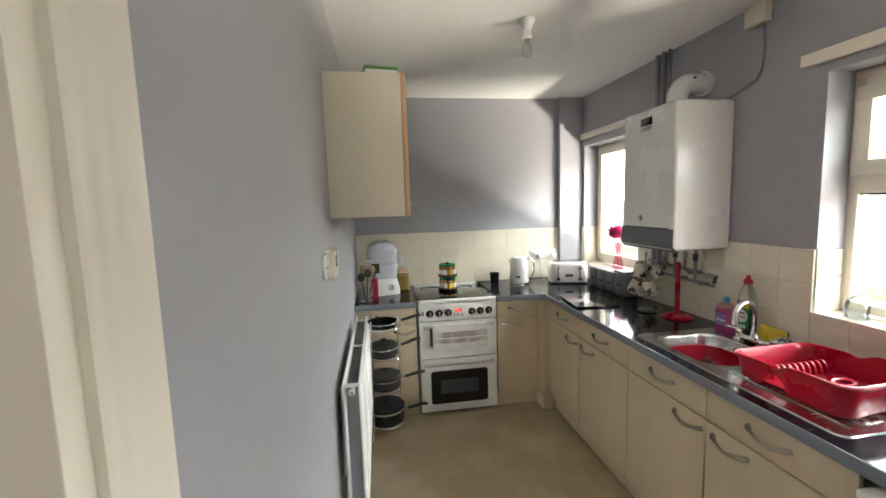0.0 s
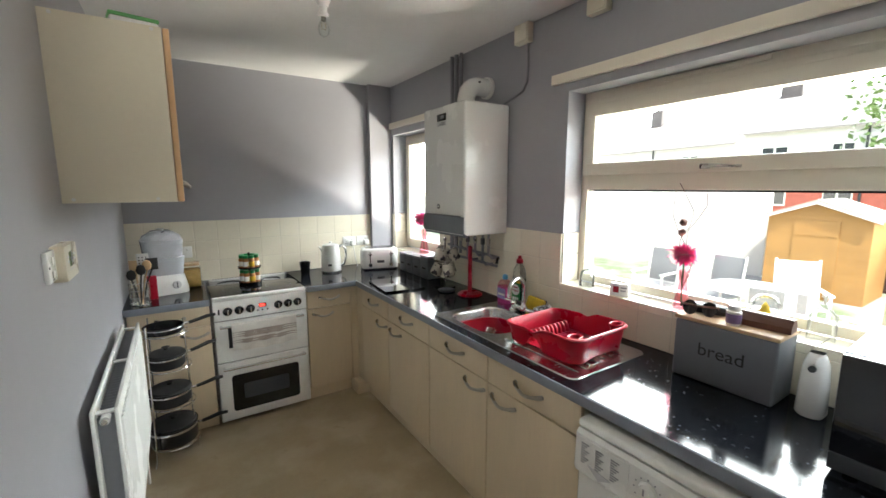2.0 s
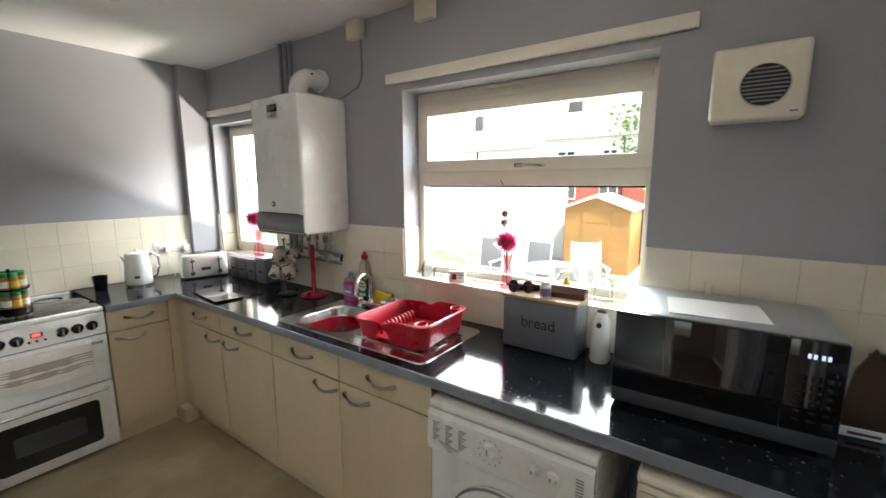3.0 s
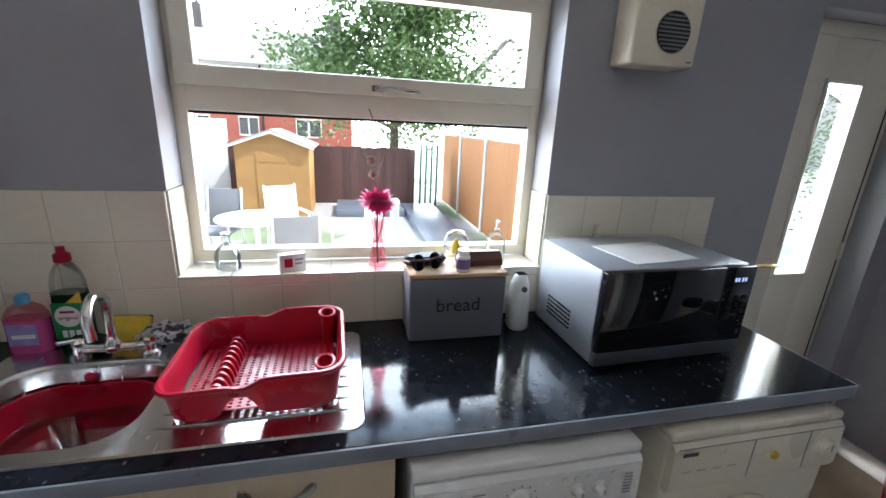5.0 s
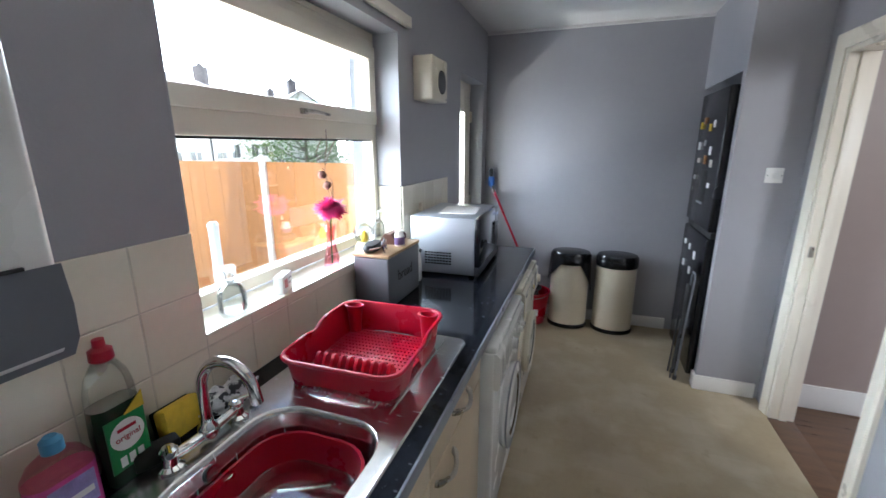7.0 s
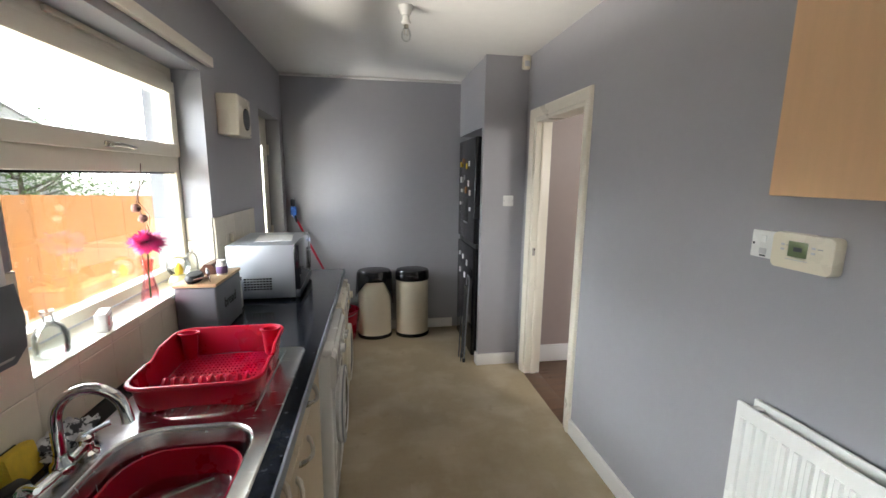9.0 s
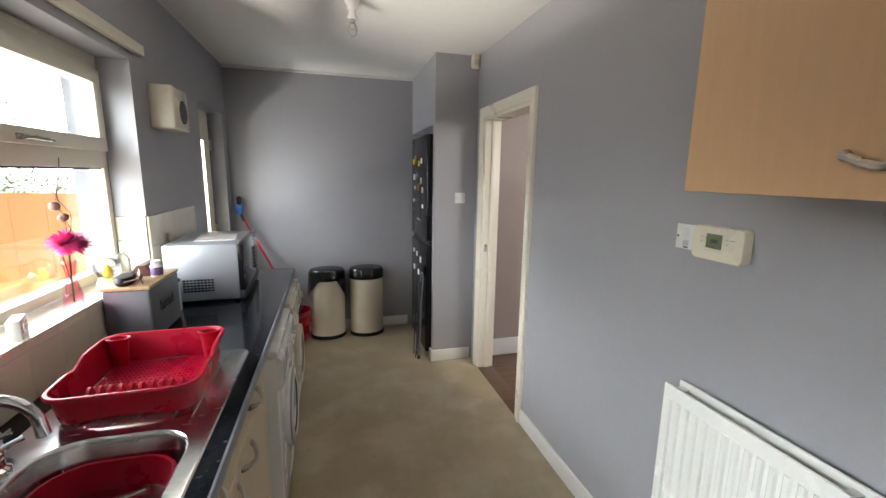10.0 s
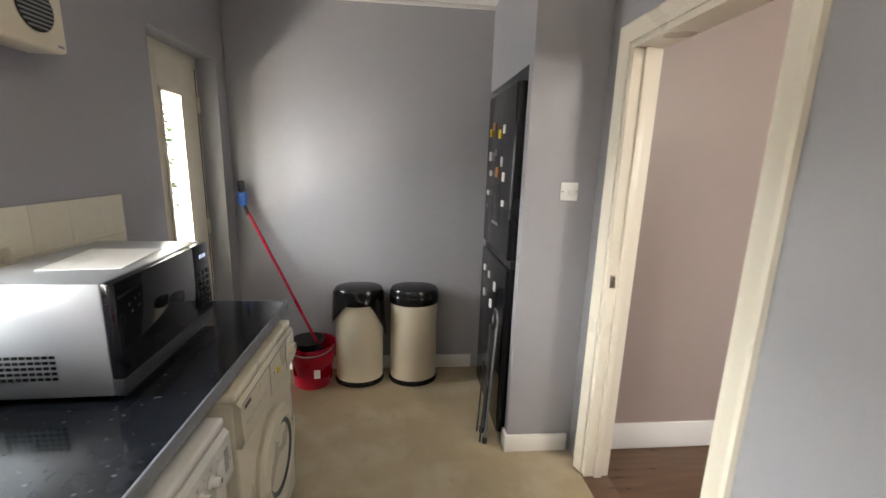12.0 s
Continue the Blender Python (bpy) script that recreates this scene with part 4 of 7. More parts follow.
# ---- boiler wall ----
def boiler():
    t = thing("boiler", "white wall-hung combi boiler with a grey lower flap", "boiler", (1.905, -1.447, 1.34))
    part("casing", box(-0.185, 0.153, -0.236, 0.222, -0.004, 0.775, 0.016, 4), "appliance", t)
    flap = ((-0.1862, 0.110), (-0.1935, 0.060), (-0.1900, 0.016), (-0.172, -0.012), (-0.150, -0.012), (-0.1852, 0.016), (-0.1852, 0.110))
    part("flap", loft([[(x, y, z) for x, z in flap] for y in (-0.2355, 0.2215)]), "slate", t, "dark grey flap over the controls")
    # Black bar painted in as the shaded line between casing and flap.
    part("flap_shade_line", box(-0.1905, -0.1853, -0.20, 0.19, 0.1105, 0.115, 0.001), "matt_black", t)
    d = part("display", box(-0.1875, -0.184, -0.045, 0.055, 0.685, 0.728, 0.002), "blackglass", t)
    part("digits", box(-0.1882, -0.1876, -0.025, 0.015, 0.698, 0.716), "mid_grey", d)
    part("label", box(-0.1868, -0.1846, -0.045, 0.055, 0.655, 0.682), "pale_grey", t, "pale grey rating label")
    for i in range(3):
        part("print_line", box(-0.1874, -0.1866, -0.035, 0.045 - 0.02 * i, 0.660 + i * 0.007, 0.6625 + i * 0.007), "dark_grey", t)
    k = part("badge", lathe([(0.0, 0.0), (0.016, 0.0), (0.016, 0.003), (0.0, 0.004)], (0, 0, 0), 24), "dark_grey", t, "small round dark badge")
    k.matrix_basis = pose(-0.186, 0.04, 0.165, 0, -90, 0)
    part("badge_dot", rod((-0.190, 0.04, 0.165), (-0.1915, 0.04, 0.165), 0.007, None, 14), "appliance", t)
    fl = thing("flue", "white insulated flue elbow from boiler to wall", "flue", (1.885, -1.47, 2.115))
    pts = [(0, 0, 0), (0, 0, 0.05)] + [(0.085 - 0.085 * math.cos(radians(a)), 0, 0.05 + 0.085 * math.sin(radians(a))) for a in (15, 30, 45, 60, 75, 90)] + [(0.175, 0, 0.135)]
    part("elbow", tube(pts, 0.056, 20), "appliance", fl)
    part("collar", lathe([(0.068, 0.0), (0.068, 0.018), (0.058, 0.022)], (0, 0, 0), 24), "white", fl)
    part("wall_ring", tube([(0.150, 0, 0.135), (0.174, 0, 0.135)], 0.066, 24), "white", fl)
    part("bolt", rod((0.06, -0.05, 0.15), (0.06, -0.062, 0.15), 0.006), "dark_grey", fl)
    for y, r in ((-1.095, 0.014), (-1.150, 0.014), (-1.205, 0.011)):
        p = part("heating_pipe", rod((W - 0.024, y, 1.15), (W - 0.024, y, H), r, None, 12), "copper", None)
        tagged(p, "grey painted vertical pipe beside the boiler", "pipe", "boiler pipes")
    pw = thing("boiler_pipework", "grey copper pipes under the boiler with black valves", "pipework", (1.95, -1.47, 1.336))
    for i, (y, zl) in enumerate(((-0.16, -0.16), (-0.10, -0.21), (-0.02, -0.16), (0.06, -0.20), (0.14, -0.14))):
        part("pipe", tube([(0.0, y, 0.0), (0.0, y, zl + 0.03), (0.03, y, zl), (0.085, y, zl)], 0.0085, 8), "copper", pw)
        part("valve", rod((0.0, y, -0.035), (0.0, y, -0.075), 0.014, None, 10), "dark_grey" if i % 2 else "nickel", pw)
    part("pipe", tube([(0.085, 0.42, -0.14), (0.085, -0.14, -0.16), (0.080, -0.165, -0.165)], 0.009, 8), "copper", pw)
    part("pipe", tube([(0.088, 0.42, -0.21), (0.088, -0.14, -0.22)], 0.009, 8), "copper", pw)
    part("stop_valve", tube([(0.075, -0.165, -0.165), (0.055, -0.180, -0.172), (0.050, -0.182, -0.195)], [0.010, 0.009, 0.012], 10), "black", pw, "black valve handle")
    for y, lab in ((-1.805, "white surface junction box near the ceiling"), (-2.30, "white surface junction box near the ceiling")):
        j = thing("junction_box", lab, "junction box", (W, y, 2.475), 0, "junction boxes")
        part("box_body", box(-0.045, 0, -0.055, 0.055, -0.05, 0.055, 0.006), "appliance_old", j)
        part("box_lid", box(-0.05, -0.0455, -0.048, 0.048, -0.043, 0.048, 0.004), "appliance_old", j)
    c = part("cable", tube([(W - 0.010, -1.83, 2.425), (W - 0.010, -1.835, 2.30), (W - 0.010, -1.828, 2.22), (W - 0.012, -1.80, 2.175), (W - 0.02, -1.73, 2.145), (W - 0.04, -1.675, 2.118)], 0.006, 8), "copper", None)
    tagged(c, "grey painted cable from junction box to boiler", "cable")


boiler()


def fan():
    t = thing("extractor_fan", "cream wall extractor fan with a round dark grille", "extractor fan", (W, -3.663, 1.933))
    part("housing", box(-0.115, 0, -0.123, 0.123, -0.112, 0.112, 0.012, 3), "appliance_old", t)
    part("grille_well", tube([(-0.1195, -0.018, -0.012), (-0.112, -0.018, -0.012)], 0.061, 32), "matt_black", t)
    for i in range(9):
        z = -0.048 + i * 0.012
        hw = math.sqrt(max(0, 0.058 ** 2 - z * z))
        part("slat", box(-0.123, -0.1185, -0.018 - hw, -0.018 + hw, -0.012 + z - 0.0022, -0.012 + z + 0.0022), "mid_grey", t)
    part("grille_ring", lathe([(0.060, 0.0), (0.064, 0.003), (0.066, 0.0)], (0, 0, 0), 32), "appliance_old", t).matrix_basis = pose(-0.1155, -0.018, -0.012, 0, -90, 0)
    part("badge", box(-0.1165, -0.1145, -0.105, -0.085, -0.098, -0.092), "mid_grey", t)


fan()


# ---- microwave ----
def microwave():
    t = thing("microwave", "silver microwave oven with a black glass door", "microwave", (1.628, -3.36, 0.911), -88)
    w, d, z0, z1 = 0.545, 0.375, 0.016, 0.315
    part("case", box(0, w, 0.028, d, z0, z1, 0.004), "silver", t)
    part("door", box(0.001, 0.425, 0.0, 0.0278, z0 + 0.045, z1 - 0.001, 0.004), "blackglass", t, "black glass door")
    part("lower_trim", box(0.001, w - 0.001, 0.001, 0.0277, z0 - 0.001, z0 + 0.044, 0.003), "dark_grey", t, "dark grey lower trim")
    cp = part("control_panel", box(0.4265, w - 0.001, 0.0, 0.0277, z0 + 0.045, z1 - 0.001, 0.003), "blackglass", t)
    dg = emit_mat("blue_digits", (0.62, 0.70, 1.0), 0.22)
    for i in range(4):
        part("digit", box(0.465 + i * 0.0115 + (0.004 if i > 1 else 0), 0.472 + i * 0.0115 + (0.004 if i > 1 else 0), -0.0012, -0.0003, 0.266, 0.279), dg, cp, "lit clock digit")
    for r in range(6):
        for c in range(3):
            part("button", box(0.448 + c * 0.030, 0.470 + c * 0.030, -0.0015, -0.0002, 0.085 + r * 0.024, 0.100 + r * 0.024, 0.0004), "black", cp)
    for j in range(9):
        for k in range(5):
            part("vent_slot", box(-0.0014, 0.001, 0.150 + j * 0.0165, 0.1625 + j * 0.0165, 0.066 + k * 0.0145, 0.0735 + k * 0.0145, 0.0), "black", t)
    for x in (0.04, w - 0.04):
        for y in (0.05, d - 0.04):
            part("foot", rod((x, y, 0), (x, y, z0 + 0.002), 0.014), "black", t)
    p = part("paper_sheet", loft([[(0.0, 0.0, 0.0), (0.26, 0.0, 0.0), (0.26, 0.20, 0.0), (0.0, 0.20, 0.0)], [(0.0, 0.0, 0.002), (0.26, 0.0, 0.002), (0.26, 0.20, 0.004), (0.0, 0.20, 0.003)]]), "paper", None)
    p.matrix_basis = pose(1.69, -3.50, 0.911 + z1 + 0.001, 0, 0, -82)
    tagged(p, "white papers lying on top of the microwave", "paper")
    h = thing("wall_hook", "small cream hook on the tiles", "hook", (W - 0.01, -3.585, 1.235))
    part("peg", box(-0.02, 0, -0.010, 0.010, -0.02, 0.03, 0.005), "appliance_old", h)


microwave()


# ---- bread bin with things on its lid ----
def bread_bin():
    t = thing("bread_bin", "slate grey metal bread bin with a wooden lid", "bread bin", (1.962, -3.003, 0.911), -90)
    w, d = 0.325, 0.165
    part("bin", box(-w / 2, w / 2, -d / 2, d / 2, 0.0, 0.222, 0.010, 3), "slate", t)
    part("lid", box(-w / 2 - 0.003, w / 2 + 0.003, -d / 2 - 0.003, d / 2 + 0.003, 0.222, 0.237, 0.004), "wood", t, "pale wooden lid")
    writing("lettering", "bread", 0.066, "matt_black", t, pose(0.0, -d / 2 - 0.001, 0.125, 90, 0, 0))
    zt = 0.911 + 0.237
    g = thing("sunglasses", "dark brown sunglasses folded on the bread bin", "sunglasses", (1.93, -2.90, zt), 20)
    for s in (-1, 1):
        part("lens", lathe([(0.0, 0.0), (0.026, 0.002), (0.028, 0.005), (0.0, 0.008)], (0, 0, 0), 20, None, (1, 0.85)), "blackglass", g).matrix_basis = pose(0.0, s * 0.031, 0.026, 0, -75, 0)
        part("temple", tube([(0.0, s * 0.06, 0.032), (0.045, s * 0.055, 0.022), (0.075, -s * 0.02, 0.012)], 0.004, 8), "walnut", g)
    part("bridge", tube([(-0.002, -0.06, 0.038), (-0.008, 0, 0.034), (-0.002, 0.06, 0.038)], 0.004, 8), "walnut", g)
    cs = thing("glasses_case", "black soft glasses pouch on the bread bin", "pouch", (1.985, -2.905, zt), -80)
    part("pouch", lathe([(0.0, 0.0), (0.042, 0.003), (0.05, 0.018), (0.04, 0.033), (0.0, 0.037)], (0, 0, 0), 24, None, (1.6, 0.7)), "matt_black", cs)
    c2 = thing("brown_case", "brown leather glasses case on the bread bin", "glasses case", (1.978, -3.095, zt), -86)
    part("case", loft([[(-0.075, y, z) for y, z in ((-0.035, 0.0), (0.035, 0.0), (0.035, 0.02), (0.015, 0.048), (-0.015, 0.048), (-0.035, 0.02))], [(0.075, y, z) for y, z in ((-0.035, 0.0), (0.035, 0.0), (0.035, 0.02), (0.012, 0.044), (-0.012, 0.044), (-0.035, 0.02))]]), "walnut", c2)
    b = thing("pill_bottle", "small white and violet pill bottle on the bread bin", "bottle", (1.912, -3.02, zt))
    part("body", lathe([(0.0, 0.0), (0.021, 0.0), (0.023, 0.004), (0.023, 0.048), (0.017, 0.055)], (0, 0, 0), 20), "white", b)
    part("label", lathe([(0.0232, 0.008), (0.0236, 0.009), (0.0236, 0.040), (0.0232, 0.041)], (0, 0, 0), 20), mat("violet_label", (0.20, 0.13, 0.28), 0.4), b, "violet label")
    part("cap", lathe([(0.019, 0.052), (0.019, 0.070), (0.0, 0.072)], (0, 0, 0), 20), "white", b)
    a = thing("air_freshener", "white automatic air freshener beside the bread bin", "air freshener", (1.945, -3.245, 0.911))
    part("case", loft([[(x, y, z) for x, y in rounded(0.085 - k, 0.075 - k, 0.03)] for z, k in ((0.0, 0.01), (0.01, 0.0), (0.10, 0.004), (0.165, 0.012), (0.195, 0.028), (0.205, 0.05))]), "appliance", a)
    part("nozzle", rod((-0.036, 0, 0.160), (-0.044, 0, 0.160), 0.010, None, 14), "dark_grey", a)


bread_bin()


# ---- window sill things ----
def flower_vase(at, s=1.0, mt="pinkglass", twigs=True):
    t = thing("flower_vase", "pink glass bud vase with a magenta artificial flower, on the sill", "vase", at)
    prof = [(0.0, 0.0), (0.033, 0.0), (0.034, 0.008), (0.029, 0.05), (0.018, 0.10), (0.015, 0.125), (0.019, 0.155), (0.026, 0.178), (0.023, 0.178), (0.013, 0.125), (0.026, 0.05), (0.030, 0.012), (0.0, 0.010)]
    part("vase", lathe([(r * s, z * s) for r, z in prof], (0, 0, 0), 24), mt, t)
    part("stem", tube([(0, 0, 0.02 * s), (-0.004, 0.004, 0.12 * s), (-0.008, 0.0, 0.23 * s)], 0.0028, 6), "green", t)
    head = bmesh.new()
    rnd = random.Random(5)
    c = Vector((-0.010, 0, 0.245 * s))
    for i in range(190):
        ph, th = math.acos(1 - 1.93 * (i + 0.5) / 190), i * 2.39996
        d = Vector((math.sin(ph) * math.cos(th), math.sin(ph) * math.sin(th), math.cos(ph) * 0.78))
        ln = (0.062 if ph > 0.8 else 0.052) * s * rnd.uniform(0.72, 1.25)
        side = d.cross(Vector((0.2, 0.3, 0.93))).normalized() * 0.0065 * s
        up = side.cross(d).normalized() * 0.003
        v = [head.verts.new(c + p) for p in (d * ln * 0.15, d * ln * 0.6 + side + up, d * ln, d * ln * 0.6 - side + up)]
        head.faces.new(v)
        w_ = [head.verts.new(c + p - up * 0.6) for p in (d * ln * 0.15, d * ln * 0.6 + side, d * ln, d * ln * 0.6 - side)]
        head.faces.new(w_[::-1])
    part("flower_head", head, "petal", t, "magenta many-petalled flower")
    if twigs:
        rn = random.Random(2)
        for k, (tx, ty, tz) in enumerate(((-0.03, 0.050, 0.51), (0.01, -0.045, 0.50), (-0.01, 0.012, 0.54))):
            pts = [(0, 0, 0.1)] + [(tx * u + 0.022 * math.sin(u * 9 + k), ty * u + 0.022 * math.cos(u * 8 + k * 2), 0.15 + (tz - 0.15) * u) for u in (0.2, 0.4, 0.55, 0.7, 0.85, 1.0)]
            part("twig", tube(pts, 0.0016, 6), "walnut", t)
        for p in ((-0.012, 0.016, 0.335), (0.006, 0.022, 0.375)):
            bb = bmesh.new()
            bmesh.ops.create_icosphere(bb, subdivisions=2, radius=0.016, matrix=Matrix.Translation(p))
            for v in bb.verts:
                v.co += Vector((rn.uniform(-1, 1), rn.uniform(-1, 1), rn.uniform(-1, 1))) * 0.0022
            part("seed_ball", bb, "seed", t, "brown dried seed ball")


SILL = 1.1015
flower_vase((2.088, -2.755, SILL))
flower_vase((2.085, -0.60, 1.052), 1.25, "pinkglass", False)


def sill_things():
    b = thing("glass_bottle", "small clear glass bottle on the window sill", "bottle", (2.10, -2.262, SILL))
    part("bottle", lathe([(0.0, 0.0), (0.038, 0.0), (0.040, 0.006), (0.040, 0.06), (0.030, 0.085), (0.013, 0.098), (0.012, 0.118), (0.016, 0.120), (0.016, 0.132), (0.009, 0.132), (0.009, 0.098), (0.027, 0.082), (0.037, 0.058), (0.036, 0.008), (0.0, 0.006)], (0, 0, 0), 24), "bottleglass", b)
    x = thing("small_box", "small white cardboard box with a red mark, on the sill", "box", (2.088, -2.465, SILL), -70)
    part("carton", box(-0.042, 0.042, -0.016, 0.016, 0.0, 0.062, 0.002), "paper", x)
    part("red_mark", box(-0.028, -0.002, -0.0168, -0.0158, 0.018, 0.048), "red", x, "red printed shape")
    part("print_line", box(0.006, 0.034, -0.0168, -0.0158, 0.040, 0.046), "mid_grey", x)
    part("print_line", box(0.006, 0.030, -0.0168, -0.0158, 0.026, 0.031), "mid_grey", x)
    g = thing("snow_globe", "clear globe ornament on a pale yellow base, on the sill", "ornament", (2.105, -3.045, SILL))
    part("base", lathe([(0.0, 0.0), (0.044, 0.0), (0.045, 0.02), (0.034, 0.045), (0.0, 0.046)], (0, 0, 0), 24), mat("pale_yellow_resin", (0.66, 0.60, 0.32), 0.4, vary=0.15), g)
    gb = bmesh.new()
    bmesh.ops.create_uvsphere(gb, u_segments=24, v_segments=14, radius=0.050, matrix=Matrix.Translation((0, 0, 0.085)))
    part("globe", gb, "bottleglass", g, "clear glass ball")
    part("figure", lathe([(0.0, 0.046), (0.014, 0.046), (0.018, 0.07), (0.010, 0.09), (0.0, 0.105)], (0, 0, 0), 14), "yellow", g)
    s = thing("soap_bottle", "clear plastic soap bottle on the sill", "bottle", (2.115, -3.205, SILL))
    part("bottle", lathe([(0.0, 0.0), (0.035, 0.0), (0.036, 0.09), (0.022, 0.115), (0.011, 0.12), (0.011, 0.135), (0.0, 0.136)], (0, 0, 0), 22, None, (0.8, 1.1)), "bottleglass", s)
    part("pump", tube([(0, 0, 0.13), (0, 0, 0.165), (-0.03, 0, 0.165)], 0.005, 8), "white", s)


sill_things()


# ---- by the sink ----
def sink_things():
    p = thing("hand_soap", "pink liquid soap bottle with a blue cap, behind the sink", "bottle", (1.992, -1.745, 0.9105))
    part("bottle", loft([[(x, y, z) for x, y in rounded(0.060 * k, 0.105 * k, 0.026 * k)] for z, k in ((0.0, 0.92), (0.01, 1.0), (0.105, 1.0))]), "pinkbottle", p)
    part("shoulder", loft([[(x, y, z) for x, y in rounded(0.060 * k, 0.105 * k, 0.026 * k)] for z, k in ((0.1052, 1.0), (0.115, 0.98), (0.137, 0.75), (0.15, 0.40))]), "pinkglass", p, "clear empty top")
    part("label", loft([[(-0.0312, y, z) for y, z in ((-0.036, 0.03), (0.036, 0.03), (0.036, 0.095), (-0.036, 0.095))], [(-0.0300, y, z) for y, z in ((-0.036, 0.03), (0.036, 0.03), (0.036, 0.095), (-0.036, 0.095))]]), mat("pale_blue_label", (0.30, 0.26, 0.55), 0.4, vary=0.3, scale=30), p, "violet and white label")
    part("label_stripe", box(-0.0322, -0.0308, -0.030, 0.026, 0.052, 0.064), "paper", p)
    part("cap", lathe([(0.017, 0.150), (0.017, 0.172), (0.010, 0.180), (0.0, 0.180)], (0, 0, 0), 18), mat("pale_blue_cap", (0.10, 0.36, 0.62), 0.35), p, "blue cap")
    d = thing("washing_up_liquid", "green washing-up liquid bottle with a red cap", "bottle", (2.006, -1.855, 0.9105))
    sec = lambda z, k, kk=1.0: [(x, y, z) for x, y in rounded(0.056 * k, 0.092 * k * kk, 0.024 * k)]
    part("bottle", loft([sec(0.0, 0.92), sec(0.01, 1.0), sec(0.06, 0.96), sec(0.12, 1.0), sec(0.175, 0.95)]), "darkgreen", d)
    part("shoulder", loft([sec(0.1752, 0.95), sec(0.205, 0.93), sec(0.235, 0.78), sec(0.258, 0.52), sec(0.268, 0.36)]), "clear", d, "empty clear top")
    part("label", loft([[(-0.0296, y, z) for y, z in ((-0.038, 0.035), (0.038, 0.035), (0.038, 0.150), (-0.038, 0.150))], [(-0.027, y, z) for y, z in ((-0.038, 0.035), (0.038, 0.035), (0.038, 0.150), (-0.038, 0.150))]]), "green", d, "green label")
    part("label_disc", rod((-0.0302, 0.0, 0.108), (-0.0290, 0.0, 0.108), 0.033, None, 24), "paper", d)
    part("disc_mark", box(-0.0310, -0.0300, -0.018, 0.018, 0.119, 0.126), "red", d, "red logo bar")
    writing("lettering", "original", 0.0165, "red", d, pose(-0.0308, 0.0, 0.104, 90, 0, -90))
    part("yellow_flash", loft([[(-0.0304, y, z) for y, z in ((-0.040, 0.150), (0.0, 0.150), (-0.040, 0.185))], [(-0.0280, y, z) for y, z in ((-0.040, 0.150), (0.0, 0.150), (-0.040, 0.185))]]), "yellow", d)
    for i in range(3):
        part("label_bar", box(-0.0304, -0.0290, -0.024 + 0.017 * i, -0.012 + 0.017 * i, 0.042, 0.064), "paper", d)
    part("cap", lathe([(0.017, 0.266), (0.021, 0.270), (0.020, 0.290), (0.011, 0.296), (0.010, 0.312), (0.0, 0.313)], (0, 0, 0), 18), "red", d, "red cap")
    s = thing("sponge", "yellow sponge scourer leaning behind the tap", "sponge", (2.005, -1.985, 0.915), 20)
    sp = part("foam", box(-0.018, 0.018, -0.055, 0.055, 0.0, 0.078, 0.010, 2), "yellow", s)
    part("scourer", box(0.0182, 0.025, -0.054, 0.054, 0.001, 0.077, 0.003), "darkgreen", s)
    s.matrix_basis = pose(2.000, -1.985, 0.917, 8, 14, 12)
    c = thing("dishcloth", "crumpled white and grey dishcloth behind the sink", "cloth", (1.985, -2.105, 0.914))
    bm = bmesh.new()
    bmesh.ops.create_uvsphere(bm, u_segments=40, v_segments=24, radius=1.0)
    for v in bm.verts:
        n1 = noise.noise(v.co * 2.1) * 0.35 + noise.noise(v.co * 5.3) * 0.2
        v.co = Vector((v.co.x * 0.045, v.co.y * 0.078, (v.co.z * 0.5 + 0.5) * 0.055)) * (1 + n1)
        v.co.z = max(v.co.z, 0.0)
    part("cloth", bm, "cloth", c)
    cm = M["cloth"]
    ramp_over(cm, "noise", 38, 0.52, 0.56, (0.06, 0.06, 0.07))
    b = thing("scrubbing_brush", "black scrubbing brush behind the tap", "brush", (1.975, -1.90, 0.914), 70)
    part("head", box(-0.045, 0.045, -0.018, 0.018, 0.0, 0.045, 0.008), "matt_black", b)


sink_things()


